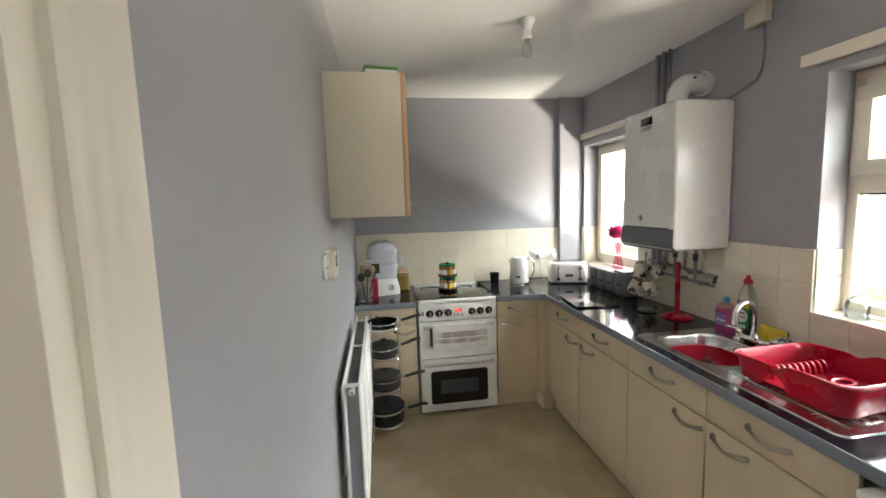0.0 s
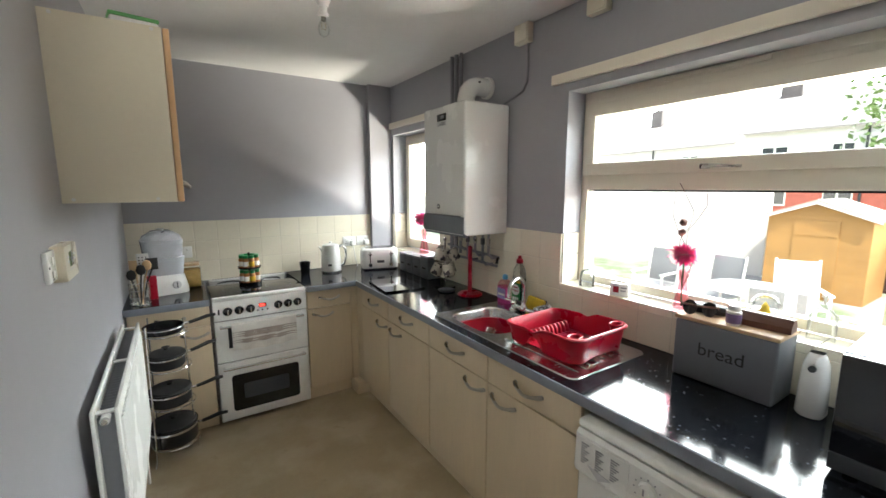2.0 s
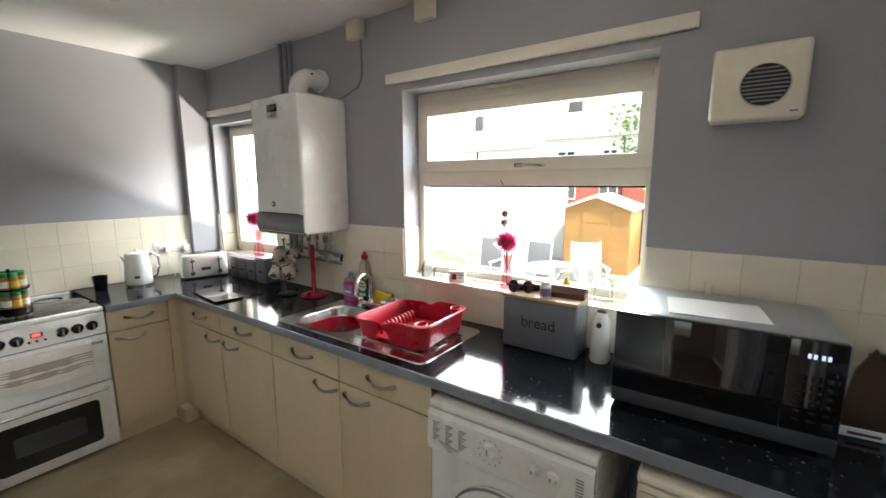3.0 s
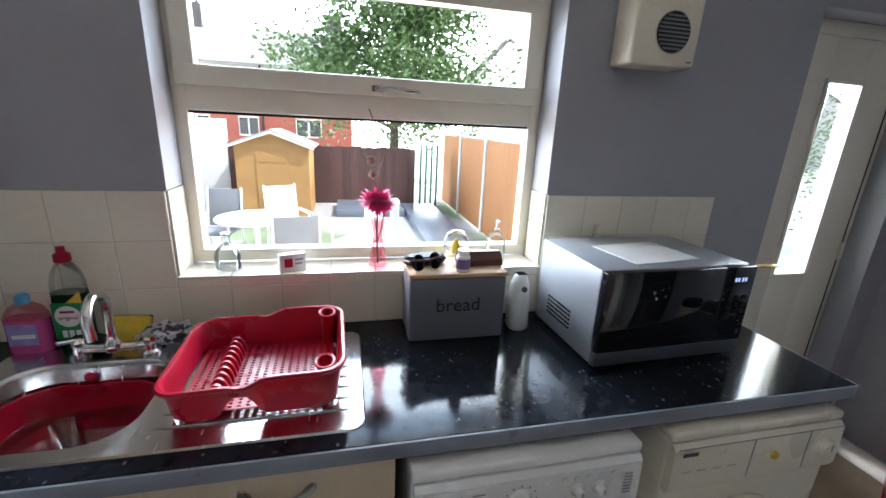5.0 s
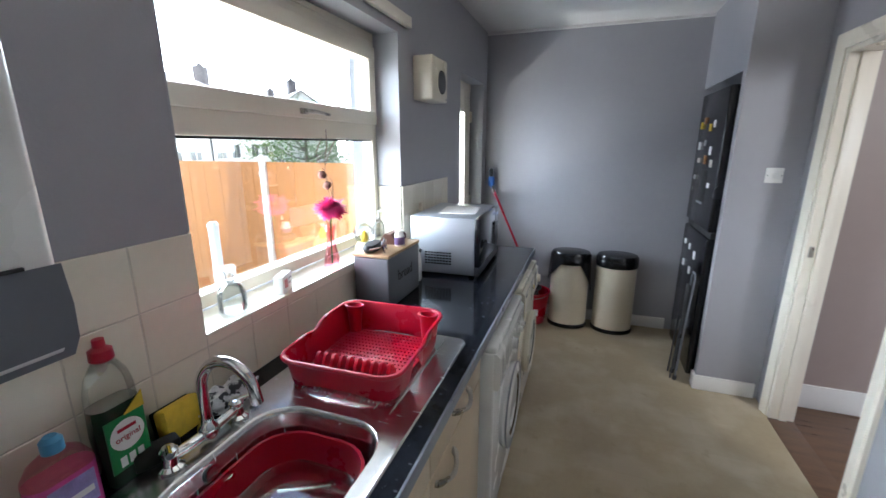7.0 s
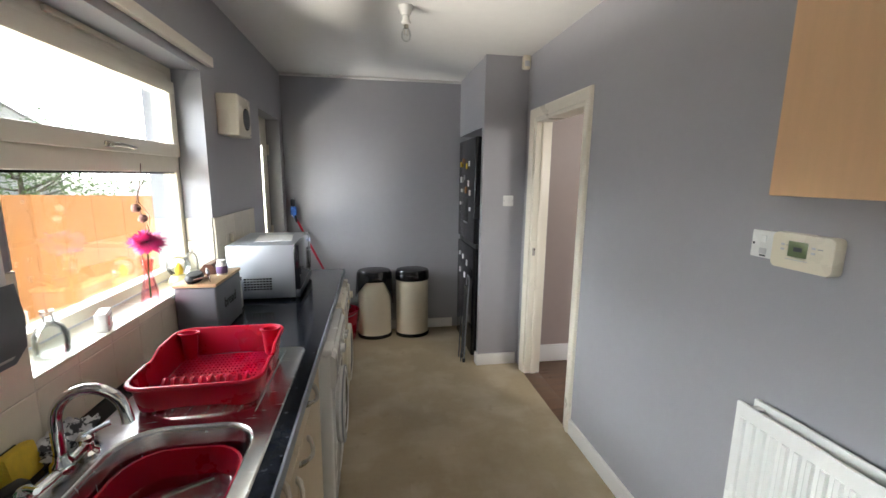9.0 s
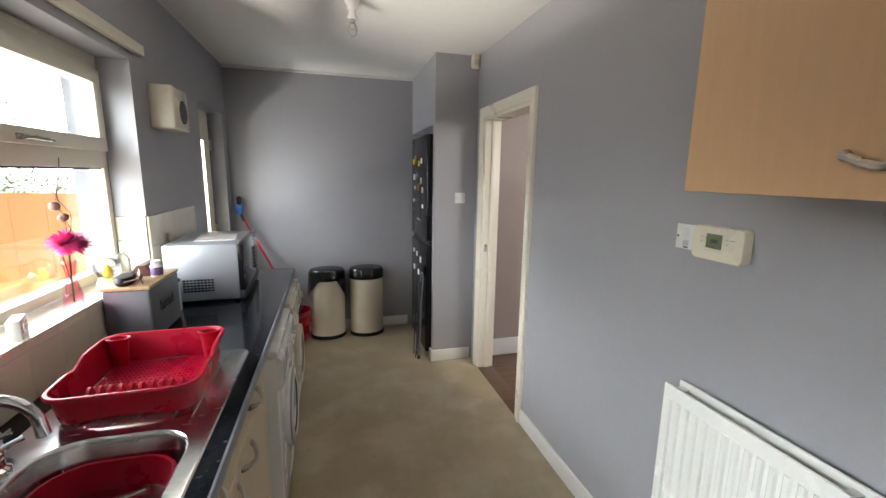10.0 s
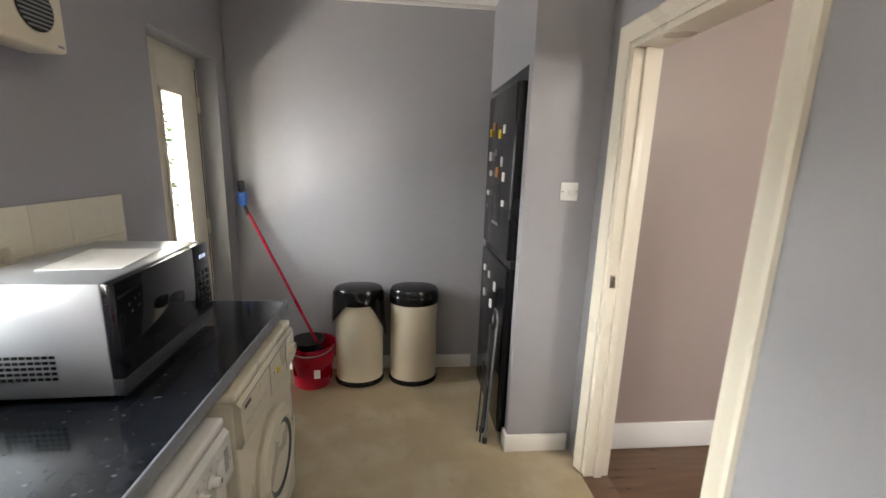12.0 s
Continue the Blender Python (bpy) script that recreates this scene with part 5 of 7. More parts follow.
# ---- worktop corner: toaster, kettle, canisters, mugs ----
def corner_things():
    z = 0.9105
    t = thing("toaster", "white four-slot toaster with chrome levers", "toaster", (1.812, -0.262, z), -16)
    part("body", loft([[(x, y, zz) for x, y in rounded(0.30 - k, 0.20 - k, 0.045)] for zz, k in ((0.012, 0.0), (0.02, 0.0), (0.13, 0.0), (0.155, 0.012), (0.165, 0.035))]), "appliance", t)
    part("base", box(-0.135, 0.135, -0.085, 0.085, 0.0, 0.0125, 0.003), "dark_grey", t)
    part("top_plate", loft([[(x, y, zz) for x, y in rounded(0.24, 0.14, 0.02)] for zz in (0.1645, 0.168)]), "steel", t)
    for sx in (-0.06, 0.06):
        for sy in (-0.03, 0.03):
            part("slot", box(sx - 0.05, sx + 0.05, sy - 0.011, sy + 0.011, 0.1675, 0.169), "matt_black", t)
    for sx in (-0.085, 0.085):
        part("lever_track", box(sx - 0.004, sx + 0.004, -0.1012, -0.0985, 0.05, 0.14), "matt_black", t)
        part("lever", box(sx - 0.017, sx + 0.017, -0.118, -0.099, 0.118, 0.132, 0.005), "chrome", t)
        part("dial", lathe([(0.016, 0), (0.015, 0.012), (0.0, 0.013)], (0, 0, 0), 18), "chrome", t).matrix_basis = pose(sx, -0.0995, 0.040, 90)
    part("nameplate", box(-0.030, 0.030, -0.1018, -0.0990, 0.055, 0.075, 0.002), "dark_grey", t)
    k = thing("kettle", "white jug kettle with a chrome-trimmed handle", "kettle", (1.395, -0.205, z), -25)
    part("jug", lathe([(0.0, 0.014), (0.082, 0.014), (0.084, 0.03), (0.078, 0.12), (0.070, 0.20), (0.068, 0.205)], (0, 0, 0), 32), "appliance", k)
    part("base", lathe([(0.0, 0.0), (0.084, 0.0), (0.084, 0.012), (0.0, 0.0135)], (0, 0, 0), 28), "chrome", k)
    part("lid", lathe([(0.069, 0.204), (0.066, 0.212), (0.030, 0.222), (0.012, 0.224), (0.012, 0.236), (0.0, 0.238)], (0, 0, 0), 28), "appliance", k)
    part("handle", tube([(0.062, 0, 0.195), (0.095, 0, 0.205), (0.122, 0, 0.18), (0.124, 0, 0.11), (0.105, 0, 0.06), (0.080, 0, 0.05)], [0.010, 0.011, 0.011, 0.010, 0.010, 0.010], 10), "chrome", k)
    part("spout", loft([[(-0.060, -0.022, 0.165), (-0.060, 0.022, 0.165), (-0.064, 0.0, 0.12)], [(-0.096, -0.010, 0.203), (-0.096, 0.010, 0.203), (-0.090, 0.0, 0.18)]]), "appliance", k)
    part("badge", box(-0.016, 0.016, -0.0845, -0.076, 0.055, 0.072, 0.003), "dark_grey", k)
    t.scale, k.scale = (1.06, 1.06, 1.12), (1.0, 1.0, 1.1)
    c = thing("black_tumbler", "small black tumbler beside the hob", "tumbler", (1.185, -0.16, z))
    part("cup", lathe([(0.0, 0.0), (0.034, 0.0), (0.044, 0.098), (0.041, 0.098), (0.031, 0.006), (0.0, 0.006)], (0, 0, 0), 24), "black", c)
    b = thing("chopping_board", "dark glass worktop saver board on the worktop", "chopping board", (1.632, -0.955, z), -6)
    part("board", loft([[(x, y, zz) for x, y in rounded(0.30, 0.40, 0.02)] for zz in (0.004, 0.012)]), "blackglass", b)
    for sx in (-0.12, 0.12):
        for sy in (-0.16, 0.16):
            part("foot", rod((sx, sy, 0.0), (sx, sy, 0.0045), 0.009), "rubber", b)
    for i, y in enumerate((-0.50, -0.62, -0.74, -0.88)):
        cn = thing("storage_canister", "slate grey square storage canister against the tiles", "canister", (1.975, y, z), 0, "row of grey canisters")
        s, h = (0.105, 0.145) if i < 3 else (0.12, 0.17)
        part("tin", box(-s / 2, s / 2, -s / 2, s / 2, 0.0, h, 0.010, 3), "slate", cn)
        part("lid", box(-s / 2 - 0.001, s / 2 + 0.001, -s / 2 - 0.001, s / 2 + 0.001, h, h + 0.014, 0.004), "mid_grey", cn)
        part("print_bar", box(-s / 2 - 0.0014, -s / 2 + 0.001, -0.025, 0.025, h * 0.45, h * 0.45 + 0.014), "matt_black", cn, "dark printed word bar")
    m = thing("mug_tree", "dark metal mug tree beside the canisters", "mug tree", (1.915, -1.185, z))
    part("base", lathe([(0.0, 0.0), (0.075, 0.0), (0.075, 0.008), (0.0, 0.011)], (0, 0, 0), 28), "black", m)
    part("pole", rod((0, 0, 0.008), (0, 0, 0.335), 0.006), "chrome", m)
    part("finial", lathe([(0.0, 0.33), (0.012, 0.338), (0.014, 0.35), (0.0, 0.364)], (0, 0, 0), 14), "chrome", m)
    mugm = mat("patterned_mug_glaze", (0.66, 0.60, 0.50), 0.2, vary=0.1)
    ramp_over(mugm, "noise", 26, 0.54, 0.58, (0.10, 0.09, 0.10))
    mug_src = None
    for i in range(6):
        a, zz = radians(60 * i + 20), 0.225 if i % 2 else 0.115
        e = Vector((math.cos(a), math.sin(a), 0))
        part("hook_arm", tube([(0, 0, zz + 0.03), (e.x * 0.03, e.y * 0.03, zz + 0.04), (e.x * 0.055, e.y * 0.055, zz + 0.058)], 0.004, 8), "chrome", m)
        at = (1.915 + e.x * 0.078, -1.185 + e.y * 0.078, z + zz - 0.028)
        mm = pose(at[0], at[1], at[2] + 0.0, 0, 0, math.degrees(a)) @ pose(0, 0, 0, 0, -28, 0)
        if mug_src is None:
            mug_src = thing("mug", "white patterned mug hung on the mug tree", "mug", at, 0, "mugs on the mug tree")
            part("cup", lathe([(0.0, 0.0), (0.034, 0.0), (0.041, 0.01), (0.042, 0.085), (0.039, 0.085), (0.037, 0.012), (0.0, 0.008)], (0, 0, 0), 24), mugm, mug_src)
            part("handle", tube([(-0.040, 0, 0.066), (-0.066, 0, 0.062), (-0.068, 0, 0.034), (-0.040, 0, 0.022)], 0.0055, 8), mugm, mug_src)
            mug_src.matrix_basis = mm
        else:
            copy_thing(mug_src, mm)
    r = thing("kitchen_roll_holder", "red metal kitchen roll holder, empty", "roll holder", (1.925, -1.47, z))
    part("base", lathe([(0.0, 0.0), (0.082, 0.0), (0.084, 0.006), (0.075, 0.014), (0.02, 0.018), (0.0, 0.018)], (0, 0, 0), 32), "red", r)
    part("pole", lathe([(0.016, 0.016), (0.014, 0.03), (0.013, 0.31), (0.015, 0.325), (0.0, 0.335)], (0, 0, 0), 18), "red", r)
    st = tagged(part("marble_dish", lathe([(0.0, 0.0), (0.05, 0.0), (0.06, 0.01), (0.055, 0.012), (0.0, 0.004)], (0, 0, 0), 24), "dark_grey", None), "small dark dish on the worktop", "dish")
    st.location = (1.85, -1.30, z)
    for i, x in enumerate((1.63, 1.76)):
        so = thing("wall_socket", "white double socket on the tiled wall", "socket", (x, -0.009, 1.135), 0, "wall sockets")
        part("plate", box(-0.060, 0.060, -0.009, 0, -0.043, 0.043, 0.003), "appliance", so)
        for sx in (-0.03, 0.03):
            part("rocker", box(sx - 0.008, sx + 0.008, -0.0125, -0.0088, 0.010, 0.028, 0.001), "appliance", so)
            for q in ((0, -0.002), (-0.010, -0.020), (0.010, -0.020)):
                part("pin_hole", box(sx + q[0] - 0.003, sx + q[0] + 0.003, -0.0096, -0.0088, q[1] - 0.004, q[1] + 0.003), "matt_black", so)
        pl = thing("mains_plug", "white mains plug in the socket with a white flex", "plug", (x + 0.03, -0.019, 1.118), 0, "mains plugs")
        part("plug_body", box(-0.024, 0.024, -0.032, 0, -0.022, 0.024, 0.008), "appliance", pl)
        part("flex", tube([(0, -0.015, -0.022), (0.005, -0.03, -0.09), (0.012, -0.04, -0.16), (0.02 + 0.02 * i, -0.06, -0.2045), (0.0, -0.09, -0.2045)], 0.0035, 6), "appliance", pl)
    so = thing("wall_socket", "white double socket on the tiled wall behind the steamer", "socket", (0.335, -0.009, 1.145), 0, "wall sockets")
    part("plate", box(-0.060, 0.060, -0.009, 0, -0.043, 0.043, 0.003), "appliance", so)
    for sx in (-0.03, 0.03):
        part("rocker", box(sx - 0.008, sx + 0.008, -0.0125, -0.0088, 0.010, 0.028, 0.001), "appliance", so)


corner_things()


def hob_things():
    z = 0.9105
    s = thing("spice_carousel", "two-tier black spice carousel with jars, on the hob", "spice rack", (0.742, -0.31, 0.9052))
    part("foot", lathe([(0.0, 0.0), (0.078, 0.0), (0.080, 0.012), (0.03, 0.018), (0.0, 0.018)], (0, 0, 0), 28), "black", s)
    part("pole", rod((0, 0, 0.015), (0, 0, 0.245), 0.008), "black", s)
    for zz in (0.018, 0.128):
        part("tier", lathe([(0.0, zz), (0.078, zz), (0.080, zz + 0.012), (0.076, zz + 0.004), (0.0, zz + 0.004)], (0, 0, 0), 28), "black", s)
    jar = None
    for tier in range(2):
        for i in range(8):
            a = radians(45 * i + 12)
            at = (0.742 + 0.053 * math.cos(a), -0.31 + 0.053 * math.sin(a), 0.9052 + 0.022 + tier * 0.11)
            lid = "green" if tier else "red" if i % 4 == 0 else "green"
            j = thing("spice_jar", "small glass spice jar with a green lid and paper label", "spice jar", at, math.degrees(a), "jars in the spice carousel")
            part("glass", lathe([(0.0, 0.0), (0.019, 0.0), (0.0195, 0.07), (0.016, 0.076)], (0, 0, 0), 14), "spice", j)
            part("label", lathe([(0.0197, 0.016), (0.0201, 0.017), (0.0201, 0.050), (0.0197, 0.051)], (0, 0, 0), 14), "paper" if i % 3 else "yellow", j)
            part("lid", lathe([(0.017, 0.075), (0.018, 0.077), (0.018, 0.096), (0.0, 0.098)], (0, 0, 0), 14), "green", j)
    j = thing("cereal_jar", "square glass jar of golden pasta with a clear lid", "storage jar", (0.375, -0.17, z))
    part("contents", box(-0.055, 0.055, -0.055, 0.055, 0.004, 0.135, 0.012), "jar", j)
    part("glass", loft([[(x, y, zz) for x, y in rounded(0.118 - k, 0.118 - k, 0.022)] for zz, k in ((0.0, 0.0), (0.145, 0.0), (0.160, 0.02))]), "clear", j)
    part("lid", loft([[(x, y, zz) for x, y in rounded(0.105, 0.105, 0.02)] for zz in (0.160, 0.176)]), "wood", j)
    t = thing("food_steamer", "white electric food steamer with hazy clear baskets", "steamer", (0.215, -0.255, z), 10)
    part("base", loft([[(x, y, zz) for x, y in rounded(0.24 - k, 0.20 - k, 0.06)] for zz, k in ((0.0, 0.0), (0.03, 0.0), (0.105, 0.03), (0.115, 0.05))]), "appliance", t)
    kn = part("timer_knob", lathe([(0.024, 0), (0.022, 0.015), (0.0, 0.017)], (0, 0, 0), 20), "pale_grey", t)
    kn.matrix_basis = pose(0.045, -0.096, 0.055, 82)
    part("pointer", box(-0.003, 0.003, -0.018, 0.018, 0.016, 0.019), "dark_grey", kn)
    for i, zz in enumerate((0.117, 0.222)):
        part("basket", loft([[(x, y, zz + q) for x, y in rounded(0.20 + k, 0.165 + k, 0.05)] for q, k in ((0.0, 0.0), (0.098, 0.018), (0.102, 0.018))]), "steamer", t, "hazy clear steaming basket")
    part("lid", loft([[(x, y, zz) for x, y in rounded(0.215 - k, 0.18 - k, 0.06)] for zz, k in ((0.3255, 0.0), (0.350, 0.02), (0.370, 0.08), (0.380, 0.13))]), "steamer", t)
    part("lid_knob", lathe([(0.020, 0.378), (0.022, 0.390), (0.0, 0.393)], (0, 0, 0), 16), "appliance", t)
    u = thing("utensil_holder", "chrome wire utensil holder full of kitchen tools", "utensil holder", (0.085, -0.52, z))
    for zz in (0.004, 0.045, 0.09, 0.135):
        part("wire_ring", tube([(0.052 * math.cos(2 * math.pi * i / 24), 0.052 * math.sin(2 * math.pi * i / 24), zz) for i in range(24)], 0.0022, 6, None, True), "chrome", u)
    for i in range(12):
        a = 2 * math.pi * i / 12
        part("wire", rod((0.052 * math.cos(a), 0.052 * math.sin(a), 0.003), (0.052 * math.cos(a), 0.052 * math.sin(a), 0.136), 0.0018, None, 6), "chrome", u)
    part("floor_disc", lathe([(0.0, 0.0), (0.051, 0.0), (0.051, 0.004), (0.0, 0.004)], (0, 0, 0), 20), "chrome", u)
    for i, (dx, dy, zt, mt, kind) in enumerate(((0.05, 0.0, 0.27, "wood", "spoon"), (0.02, -0.04, 0.25, "matt_black", "spoon"), (0.075, 0.02, 0.27, "matt_black", "turner"), (-0.01, 0.03, 0.26, "wood", "turner"), (0.03, 0.03, 0.30, "appliance", "turner"), (-0.03, -0.03, 0.22, "matt_black", "spoon"))):
        ut = thing("kitchen_utensil", {"wood": "wooden", "matt_black": "black plastic", "appliance": "white slotted"}[mt] + " cooking " + kind + " standing in the holder", "utensil", (0.085, -0.52, z), 0, "tools in the holder")
        part("shaft", tube([(dx * 0.2, dy * 0.2, 0.006), (dx * 0.6, dy * 0.6, zt * 0.5), (dx, dy, zt - 0.06)], 0.005, 8), mt, ut)
        if kind == "spoon":
            part("bowl", lathe([(0.0, 0.0), (0.020, 0.012), (0.026, 0.035), (0.018, 0.06), (0.0, 0.07)], (dx, dy, zt - 0.066), 14, None, (1, 0.35)), mt, ut)
        else:
            b = box(dx - 0.032, dx + 0.032, dy - 0.003, dy + 0.003, zt - 0.065, zt + 0.01, 0.002)
            part("blade", b, mt, ut)
            if mt == "appliance":
                for q in range(3):
                    for w_ in range(3):
                        part("hole", rod((dx - 0.018 + q * 0.018, dy - 0.0036, zt - 0.050 + w_ * 0.018), (dx - 0.018 + q * 0.018, dy - 0.0028, zt - 0.050 + w_ * 0.018), 0.004, None, 10), "matt_black", ut)
    t.scale = (1.08, 1.08, 1.13)
    r = thing("red_cookbook", "small red upright tin beside the steamer", "tin", (0.148, -0.435, z), 8)
    part("tin_body", box(-0.026, 0.026, -0.012, 0.012, 0.0, 0.155, 0.004), "red", r)


hob_things()


def end_things():
    z = 0.9105
    i = thing("steam_iron", "white and dark steam iron standing on its heel", "iron", (1.862, -3.985, z), 6)
    part("soleplate", loft([[(-0.036 + 0.0, y, zz) for y, zz in ((-0.050, 0.03), (0.050, 0.03), (0.052, 0.10), (0.036, 0.20), (0.0, 0.265), (-0.036, 0.20), (-0.052, 0.10))], [(-0.026, y, zz) for y, zz in ((-0.050, 0.03), (0.050, 0.03), (0.052, 0.10), (0.036, 0.20), (0.0, 0.265), (-0.036, 0.20), (-0.052, 0.10))]]), mat("scorched_soleplate", (0.16, 0.11, 0.08), 0.35, 0.8, vary=0.2), i, "brown stained soleplate")
    part("body", loft([[(-0.0258, y, zz) for y, zz in ((-0.052, 0.02), (0.052, 0.02), (0.054, 0.10), (0.030, 0.215), (-0.030, 0.215), (-0.054, 0.10))], [(0.05, y, zz) for y, zz in ((-0.045, 0.02), (0.045, 0.02), (0.046, 0.09), (0.020, 0.18), (-0.020, 0.18), (-0.046, 0.09))]]), "appliance", i)
    part("heel", box(-0.040, 0.075, -0.058, 0.058, 0.0, 0.034, 0.010, 3), "appliance", i)
    part("heel_mark", box(-0.0412, -0.0395, -0.036, 0.036, 0.012, 0.020), "walnut", i)
    part("handle", tube([(0.045, 0, 0.04), (0.085, 0, 0.07), (0.090, 0, 0.14), (0.048, 0, 0.17)], 0.013, 10), "dark_grey", i)
    b = thing("coffee_flask", "dark grey tall flask at the end of the worktop", "flask", (1.965, -4.055, z))
    part("body", box(-0.045, 0.045, -0.045, 0.045, 0.0, 0.205, 0.012, 3), "matt_black", b)
    b2 = thing("pepper_grinder", "dark cylindrical grinder at the end of the worktop", "grinder", (1.955, -4.118, z))
    part("body", lathe([(0.0, 0.0), (0.026, 0.0), (0.028, 0.01), (0.026, 0.12), (0.027, 0.165), (0.0, 0.17)], (0, 0, 0), 20), "dark_grey", b2)
    f = thing("air_purifier_ball", "silver ribbed flower-shaped ornament with a blue centre", "ornament", (1.865, -4.085, z), -20)
    part("stand", lathe([(0.0, 0.0), (0.032, 0.0), (0.030, 0.008), (0.008, 0.02), (0.0, 0.03)], (0, 0, 0), 18), "silver", f)
    for k in range(16):
        a = 2 * math.pi * k / 16
        part("petal", tube([(-0.006, 0.018 * math.cos(a), 0.068 + 0.018 * math.sin(a)), (-0.016, 0.035 * math.cos(a), 0.068 + 0.035 * math.sin(a)), (0.004, 0.052 * math.cos(a), 0.068 + 0.052 * math.sin(a)), (0.024, 0.040 * math.cos(a), 0.068 + 0.040 * math.sin(a))], [0.004, 0.0065, 0.0075, 0.005], 8), "silver", f)
    part("centre", lathe([(0.022, 0.0), (0.020, 0.010), (0.0, 0.014)], (0, 0, 0), 24), "blue", f, "blue round centre").matrix_basis = pose(-0.008, 0, 0.068, 0, -90, 0)


end_things()


# ---- west wall: wall cabinet, controls, radiator, pan stand ----
def wall_cabinet():
    t = thing("wall_cabinet", "cream wall cabinet with a warm maple-effect door", "cabinet", (0.001, -1.817, 1.575))
    part("carcass", box(0.0, 0.318, 0.0, 0.50, 0.0, 0.60, 0.001), "melamine", t)
    d = part("door", box(0.3205, 0.3405, 0.002, 0.498, 0.0, 0.60, 0.003), "maple", t, "warm maple-effect door")
    h = bow_handle(0.115)
    bmesh.ops.transform(h, matrix=pose(0.3405, 0.378, 0.062, 0, 0, 90), verts=h.verts[:])
    part("handle", h, "nickel", d)
    for x, z in ((0.03, 0.59), (0.29, 0.59), (0.03, 0.012), (0.26, 0.012)):
        part("screw_cap", rod((x, -0.0015, z), (x, 0.001, z), 0.006, None, 12), "appliance", t)
    b = thing("biscuit_tin", "green and white lidded box on the wall cabinet", "box", (0.235, -1.70, 2.176), 10)
    part("tub", box(-0.07, 0.07, -0.055, 0.055, 0.0, 0.032, 0.006), "paper", b)
    part("lid", box(-0.073, 0.073, -0.058, 0.058, 0.032, 0.044, 0.004), mat("green_lid", (0.12, 0.36, 0.12), 0.4), b, "green lid")


wall_cabinet()


def controls():
    s = thing("spur_switch", "white fused spur switch on the wall", "switch", (0, -2.107, 1.412))
    part("plate", box(0, 0.012, -0.043, 0.043, -0.043, 0.043, 0.003), "appliance", s)
    part("rocker", box(0.012, 0.017, -0.010, 0.008, 0.004, 0.028, 0.002), "appliance", s)
    part("fuse_holder", box(0.0118, 0.0145, -0.012, 0.012, -0.030, -0.012, 0.001), "pale_grey", s)
    part("print_bar", box(0.0118, 0.0126, -0.010, 0.010, -0.038, -0.033), "dark_grey", s)
    part("screw", rod((0.012, -0.034, 0.0), (0.0132, -0.034, 0.0), 0.004, None, 10), "dark_grey", s)
    p = thing("heating_programmer", "cream heating programmer with a green display", "thermostat", (0, -1.976, 1.408))
    part("case", loft([[(x, y * (1 - k), z * (1 - k)) for y, z in [(a, b - 0.008 * math.cos(a / 0.078 * 1.57) * (b < 0)) for a, b in rounded(0.176, 0.104, 0.014)]] for x, k in ((0.0, 0.0), (0.026, 0.0), (0.032, 0.03))]), "appliance_old", p)
    part("lcd", box(0.0322, 0.0335, -0.036, 0.018, -0.014, 0.030, 0.001), "lcd", p, "grey-green display")
    part("lcd_digits", box(0.0336, 0.0340, -0.020, 0.004, 0.002, 0.014), "dark_grey", p)
    for y in (-0.052, 0.034):
        for z in (0.004, 0.018):
            part("button", box(0.0322, 0.0348, y - 0.005, y + 0.005, z - 0.003, z + 0.003, 0.001), "pale_grey", p)
        part("print_line", box(0.0322, 0.0328, y + 0.010, y + 0.024, 0.016, 0.018), "mid_grey", p)
    part("flap_line", box(0.0322, 0.0330, -0.040, 0.022, -0.0235, -0.0215), "pale_grey", p)
    sw = thing("light_switch", "white light switch on the pier", "switch", (0.133, -4.27, 1.418))
    part("plate", box(-0.043, 0.043, -0.0, 0.010, -0.043, 0.043, 0.003), "appliance", sw)
    part("rocker", box(-0.008, 0.008, 0.0102, 0.015, -0.012, 0.012, 0.002), "appliance", sw)
    for x in (-0.034, 0.034):
        part("screw", rod((x, 0.010, 0), (x, 0.0112, 0), 0.003, None, 10), "dark_grey", sw)
    a = thing("motion_alarm_sensor", "small cream alarm sensor in the ceiling corner", "alarm sensor", (0.035, -4.245, 2.43))
    part("case", loft([[(x, y, z) for x, y in rounded(0.062 - k, 0.048 - k, 0.012)] for z, k in ((0.0, 0.012), (0.012, 0.0), (0.085, 0.0), (0.099, 0.01))]), "appliance_old", a)
    part("sensor_window", box(-0.020, 0.020, 0.0235, 0.0265, 0.018, 0.058, 0.002), "pale_grey", a)


controls()


